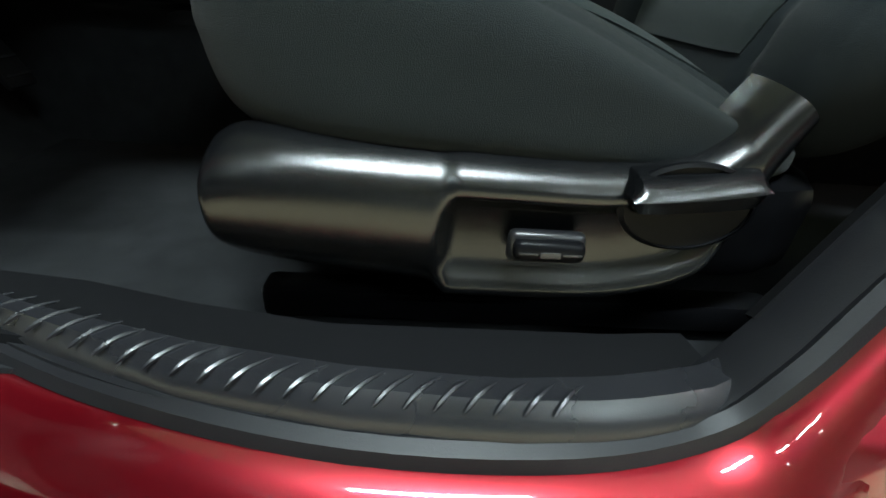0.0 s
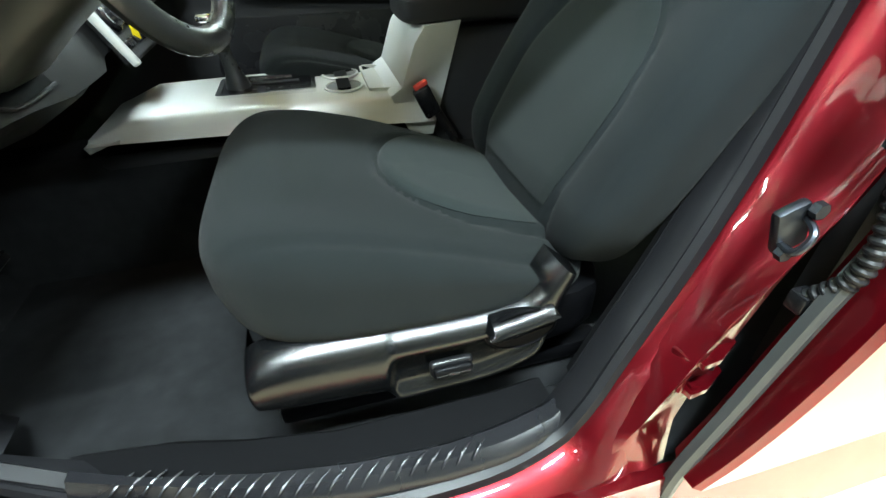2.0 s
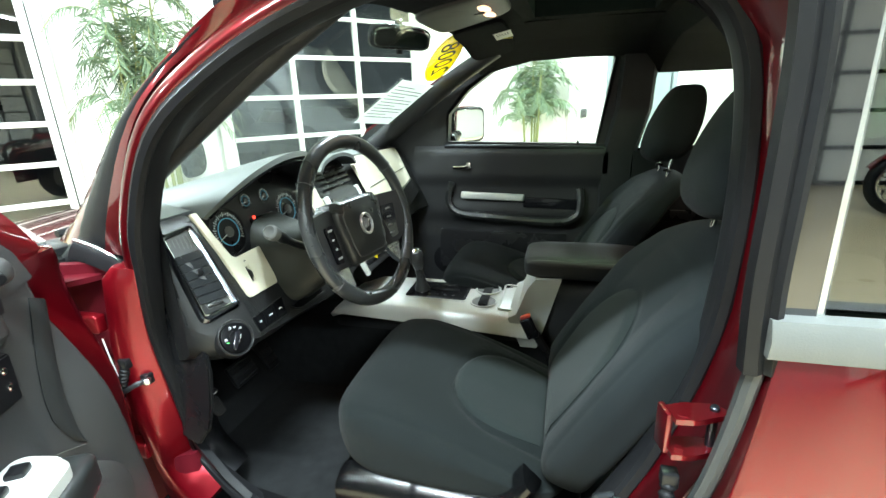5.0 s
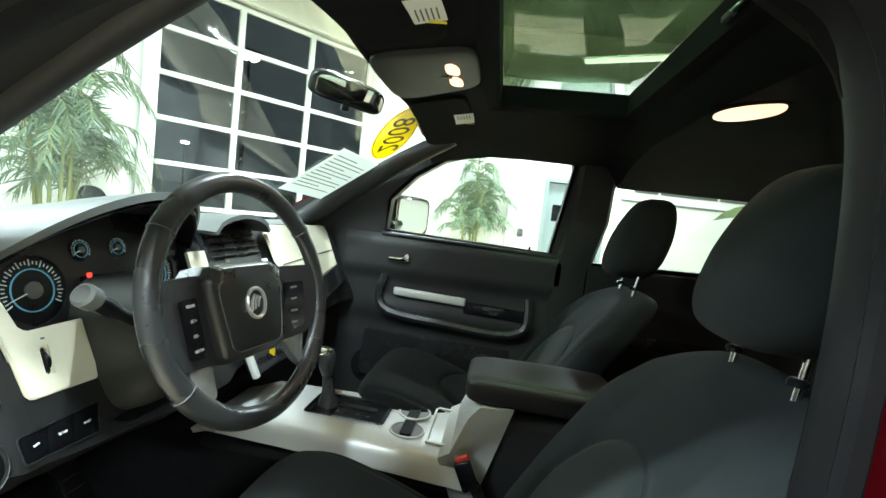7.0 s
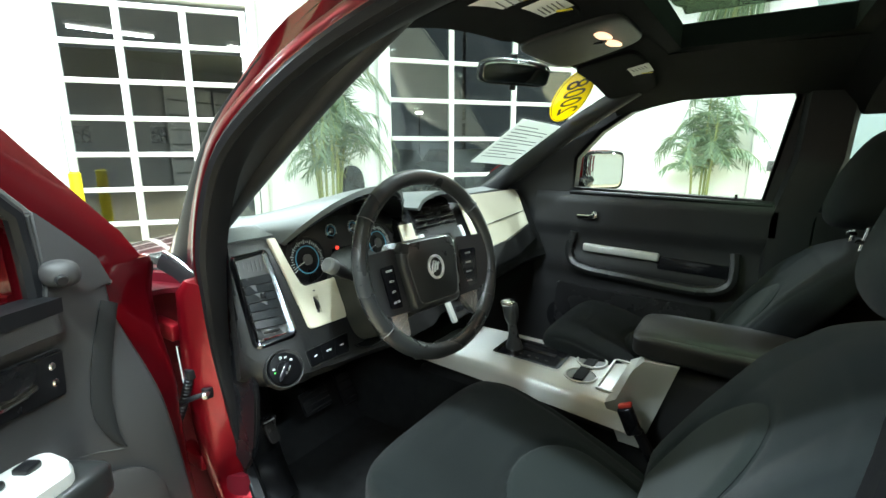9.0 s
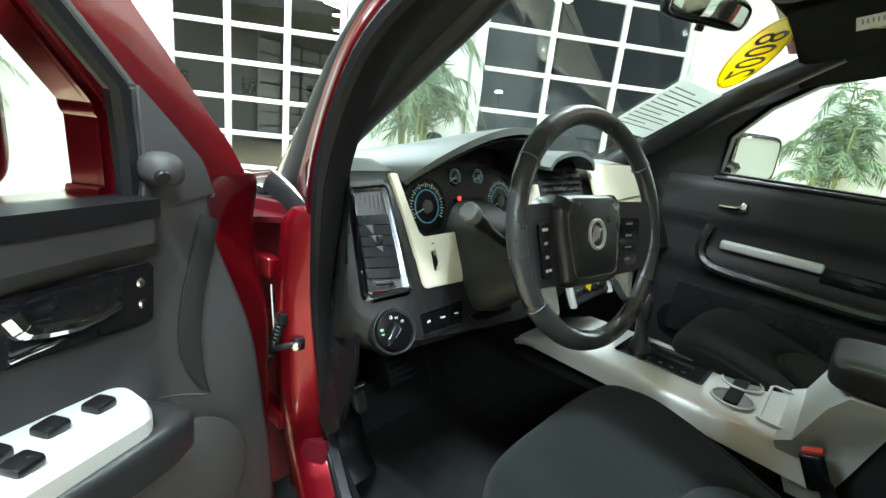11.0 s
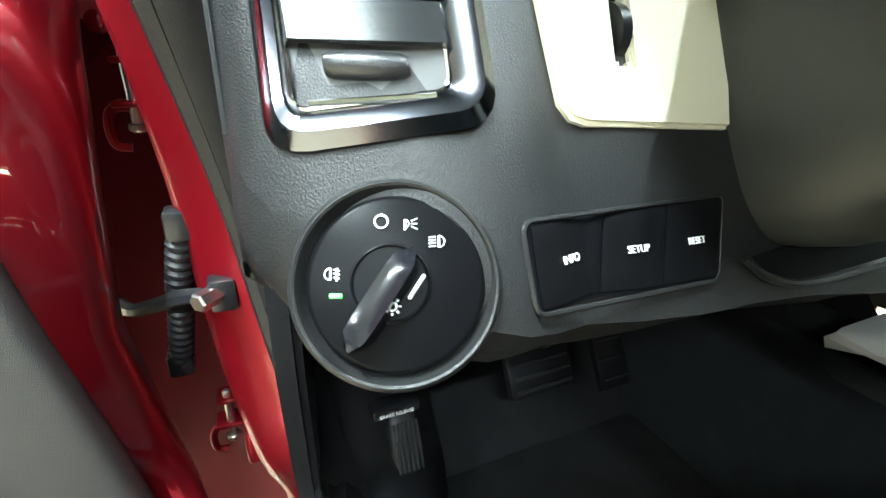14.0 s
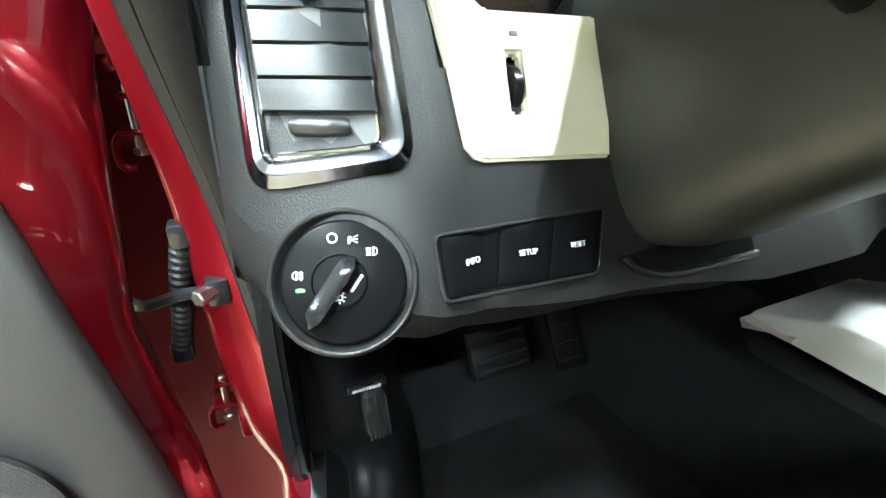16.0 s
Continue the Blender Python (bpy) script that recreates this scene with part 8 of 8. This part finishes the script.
boot("front_door_wiring_boot", [(-0.820, 0.188, 0.838), (-0.832, 0.178, 0.790), (-0.848, 0.170, 0.742), (-0.872, 0.160, 0.69)], 0.0105, "ribbed black rubber wiring boot beside the hinge")
# black bracket with a satin tip where the wing meets the windscreen pillar
bm = bmesh.new()
sweep(bm, catmull([(-0.752, 0.204, 1.038), (-0.790, 0.202, 1.058), (-0.825, 0.194, 1.078), (-0.866, 0.182, 1.096)], 4), [(0.010, 0.016), (0.014, 0.006), (0.012, -0.016), (-0.016, -0.020), (-0.020, 0.016)], (0.3, -1, 0.2))
part("cowl_corner", bm, RUBBER, CAR, "black plastic cowl corner bracket")
bm = bmesh.new()
tube(bm, catmull([(-0.772, 0.200, 1.062), (-0.798, 0.203, 1.078), (-0.828, 0.194, 1.100), (-0.862, 0.184, 1.116)], 5), 0.0045, 8)
part("cowl_corner_edge", bm, SATIN, CAR, "satin edge of the cowl corner")

# ---- overhead: mirror, lamps, visors ----
RM = thing("rear_view_mirror", (-0.46, 0.99, 1.52), "black rear view mirror hanging from the windscreen", "mirror")
mm = look((-0.43, 1.0, 1.552), (0.4, 0.55, 1.30))
bm = bmesh.new()
pad(bm, lambda a, b, c: mm @ Vector((0.125 * a, 0.036 * b - 0.004 * a * a, 0.016 * c)), 12, 4)
part("shell", bm, SMOOTH, RM)
bm = bmesh.new()
pad(bm, lambda a, b, c: mm @ Vector((0.116 * a, 0.029 * b - 0.004 * a * a, -0.0155 + 0.002 * c)), 10, 5)
part("glass", bm, MIRROR, RM)
bm = bmesh.new()
cyl(bm, mm @ Vector((0, 0.0, 0.01)), (-0.43, 0.99, 1.60), 0.012, 10)
part("stem", bm, SMOOTH, RM)
bm = bmesh.new()
box(bm, mm @ Vector((0, -0.042, 0.0)), (0.02, 0.016, 0.012), 0.003, 2, mm.to_3x3().to_4x4())
part("dip_lever", bm, SMOOTH, RM)

OC = thing("overhead_console", (-0.2, 0.9, 1.6), "black overhead console with two lit map lamps", "overhead console")
bm = bmesh.new()
pad(bm, lambda a, b, c: Vector((-0.20 + 0.115 * a, 0.905 + 0.155 * b * (1 - 0.12 * a), liner_z(-0.2 + 0.115 * a, 0.9) - 0.006 + 0.012 * c)), 14, 5)
part("console_shell", bm, PLASTIC_SOFT, OC)
for y in (0.862, 0.952):
    bm = bmesh.new()
    pad(bm, lambda a, b, c: Vector((-0.150 + 0.024 * a, y + 0.036 * b, liner_z(-0.15, 0.9) - 0.017 + 0.004 * c - 0.003 * a)), 10, 3)
    part("map_lamp", bm, LAMP_WARM, OC, "lit warm map lamp lens")
bm = bmesh.new()
box(bm, (-0.168, 0.907, liner_z(-0.16, 0.9) - 0.019), (0.04, 0.012, 0.006), 0.002, 2)
part("lamp_switch", bm, SMOOTH, OC)
t = thing("dome_lamp", (0.475, 0.86, 1.6), "lit warm dome lamp in the headliner", "ceiling lamp")
mdl = Matrix.Translation((0.475, 0.83, 1.538)) @ Matrix.Rotation(radians(28), 4, "Z")
bm = bmesh.new()
pad(bm, lambda a, b, c: mdl @ Vector((0.038 * a * (1 - 0.45 * b * b), 0.074 * b, 0.010 * c)), 14, 3)
part("lens", bm, LAMP_WARM, t, "lit warm lamp lens")
bm = bmesh.new()
pad(bm, lambda a, b, c: mdl @ Vector((0.048 * a * (1 - 0.4 * b * b), 0.088 * b, 0.012 + 0.012 * c)), 14, 3)
part("base", bm, LINER, t)
for lx, ly, lz, w in ((-0.15, 0.907, 1.545, 0.5), (0.475, 0.83, 1.522, 0.7)):
    area("cabin_lamp", Matrix.Translation((lx, ly, lz)), 0.05, 0.09, w, (1.0, 0.74, 0.5))
for y0, nm in ((0.50, "driver_sun_visor"), (1.31, "passenger_sun_visor")):
    t = thing(nm, (-0.2, y0, 1.57), "black sun visor folded up with pale warning labels", "sun visor", "sun visors")
    bm = bmesh.new()

    def vis(a, b, c):
        x, y = -0.215 + 0.085 * a, y0 + 0.20 * b
        return Vector((x, y, liner_z(x, y) - 0.010 + 0.008 * c))
    pad(bm, vis, 16, 7)
    part("board", bm, LINER, t)
    for ly, w, l in (((0.548, 0.100, 0.056), (0.405, 0.110, 0.088)) if y0 < 0.9 else ((1.298, 0.090, 0.060),)):
        bm = bmesh.new()
        sheet(bm, lambda u, v: Vector((-0.150 + l * (u - 0.5), ly + w * (v - 0.5), liner_z(-0.150 + l * (u - 0.5), ly + w * (v - 0.5)) - 0.0195)), 4, 4, 0.0006)
        lb = part("warning_label", bm, PAPER, t, "pale printed warning label")
        bm = bmesh.new()
        for i in range(5):
            x = -0.150 + l * (-0.30 + 0.15 * i)
            box(bm, (x, ly - 0.004, liner_z(x, ly) - 0.0206), (0.003, w * 0.72, 0.0006))
        part("print_lines", bm, TRIM_GREY, lb)
        bm = bmesh.new()
        box(bm, (-0.150, ly + w * 0.46, liner_z(-0.150, ly + w * 0.46) - 0.0206), (l * 0.96, w * 0.10, 0.0006))
        part("yellow_band", bm, YELLOW, lb)

# year sticker and price sheet on the windscreen
t = thing("year_sticker", (-0.39, 1.38, 1.52), "yellow oval year sticker on the windscreen, seen from behind", "sticker")
ex = Vector((0.17, -0.285, 0.148)).normalized()
ey = Vector((0.138, -0.036, 0.082))
ey = (ey - ex * ey.dot(ex)).normalized()
mm = basis((-0.392, 1.380, 1.512), ex, ey, ex.cross(ey))
bm = bmesh.new()
lathe(bm, [(1, 0), (1, 0.001), (0.001, 0.001)], mm @ Matrix.Diagonal((0.17, 0.074, 1, 1)), 40)
part("oval", bm, YELLOW_THIN, t)
text_part("lettering", "2008", 0.115, mm @ Matrix.Translation((0, 0, -0.0012)), INK, t)
bm = bmesh.new()
tube(bm, [mm @ Vector((0.163 * math.cos(a * math.pi / 24), 0.068 * math.sin(a * math.pi / 24), -0.0004)) for a in range(48)], 0.0012, 4, True)
part("border_line", bm, INK, t)
t = thing("price_sheet", (-0.6, 1.42, 1.36), "white printed price sheet taped to the windscreen", "paper sheet")
bm = bmesh.new()


def on_sheet(a, b, off=-0.012):
    return ws_pt(lerp(0.352, 0.605, a), lerp(0.79, 0.965, b), off)


sheet(bm, on_sheet, 6, 8, 0.0008)
part("paper", bm, PAPER_THIN, t)
for i in range(11):
    bm = bmesh.new()
    a = 0.12 + 0.07 * i
    sheet(bm, lambda u, v: on_sheet(a + 0.016 * u, lerp(0.08, 0.92 if i % 3 else 0.6, v), -0.0132), 1, 8, 0.0004)
    part("print_line", bm, TRIM_GREY, t)
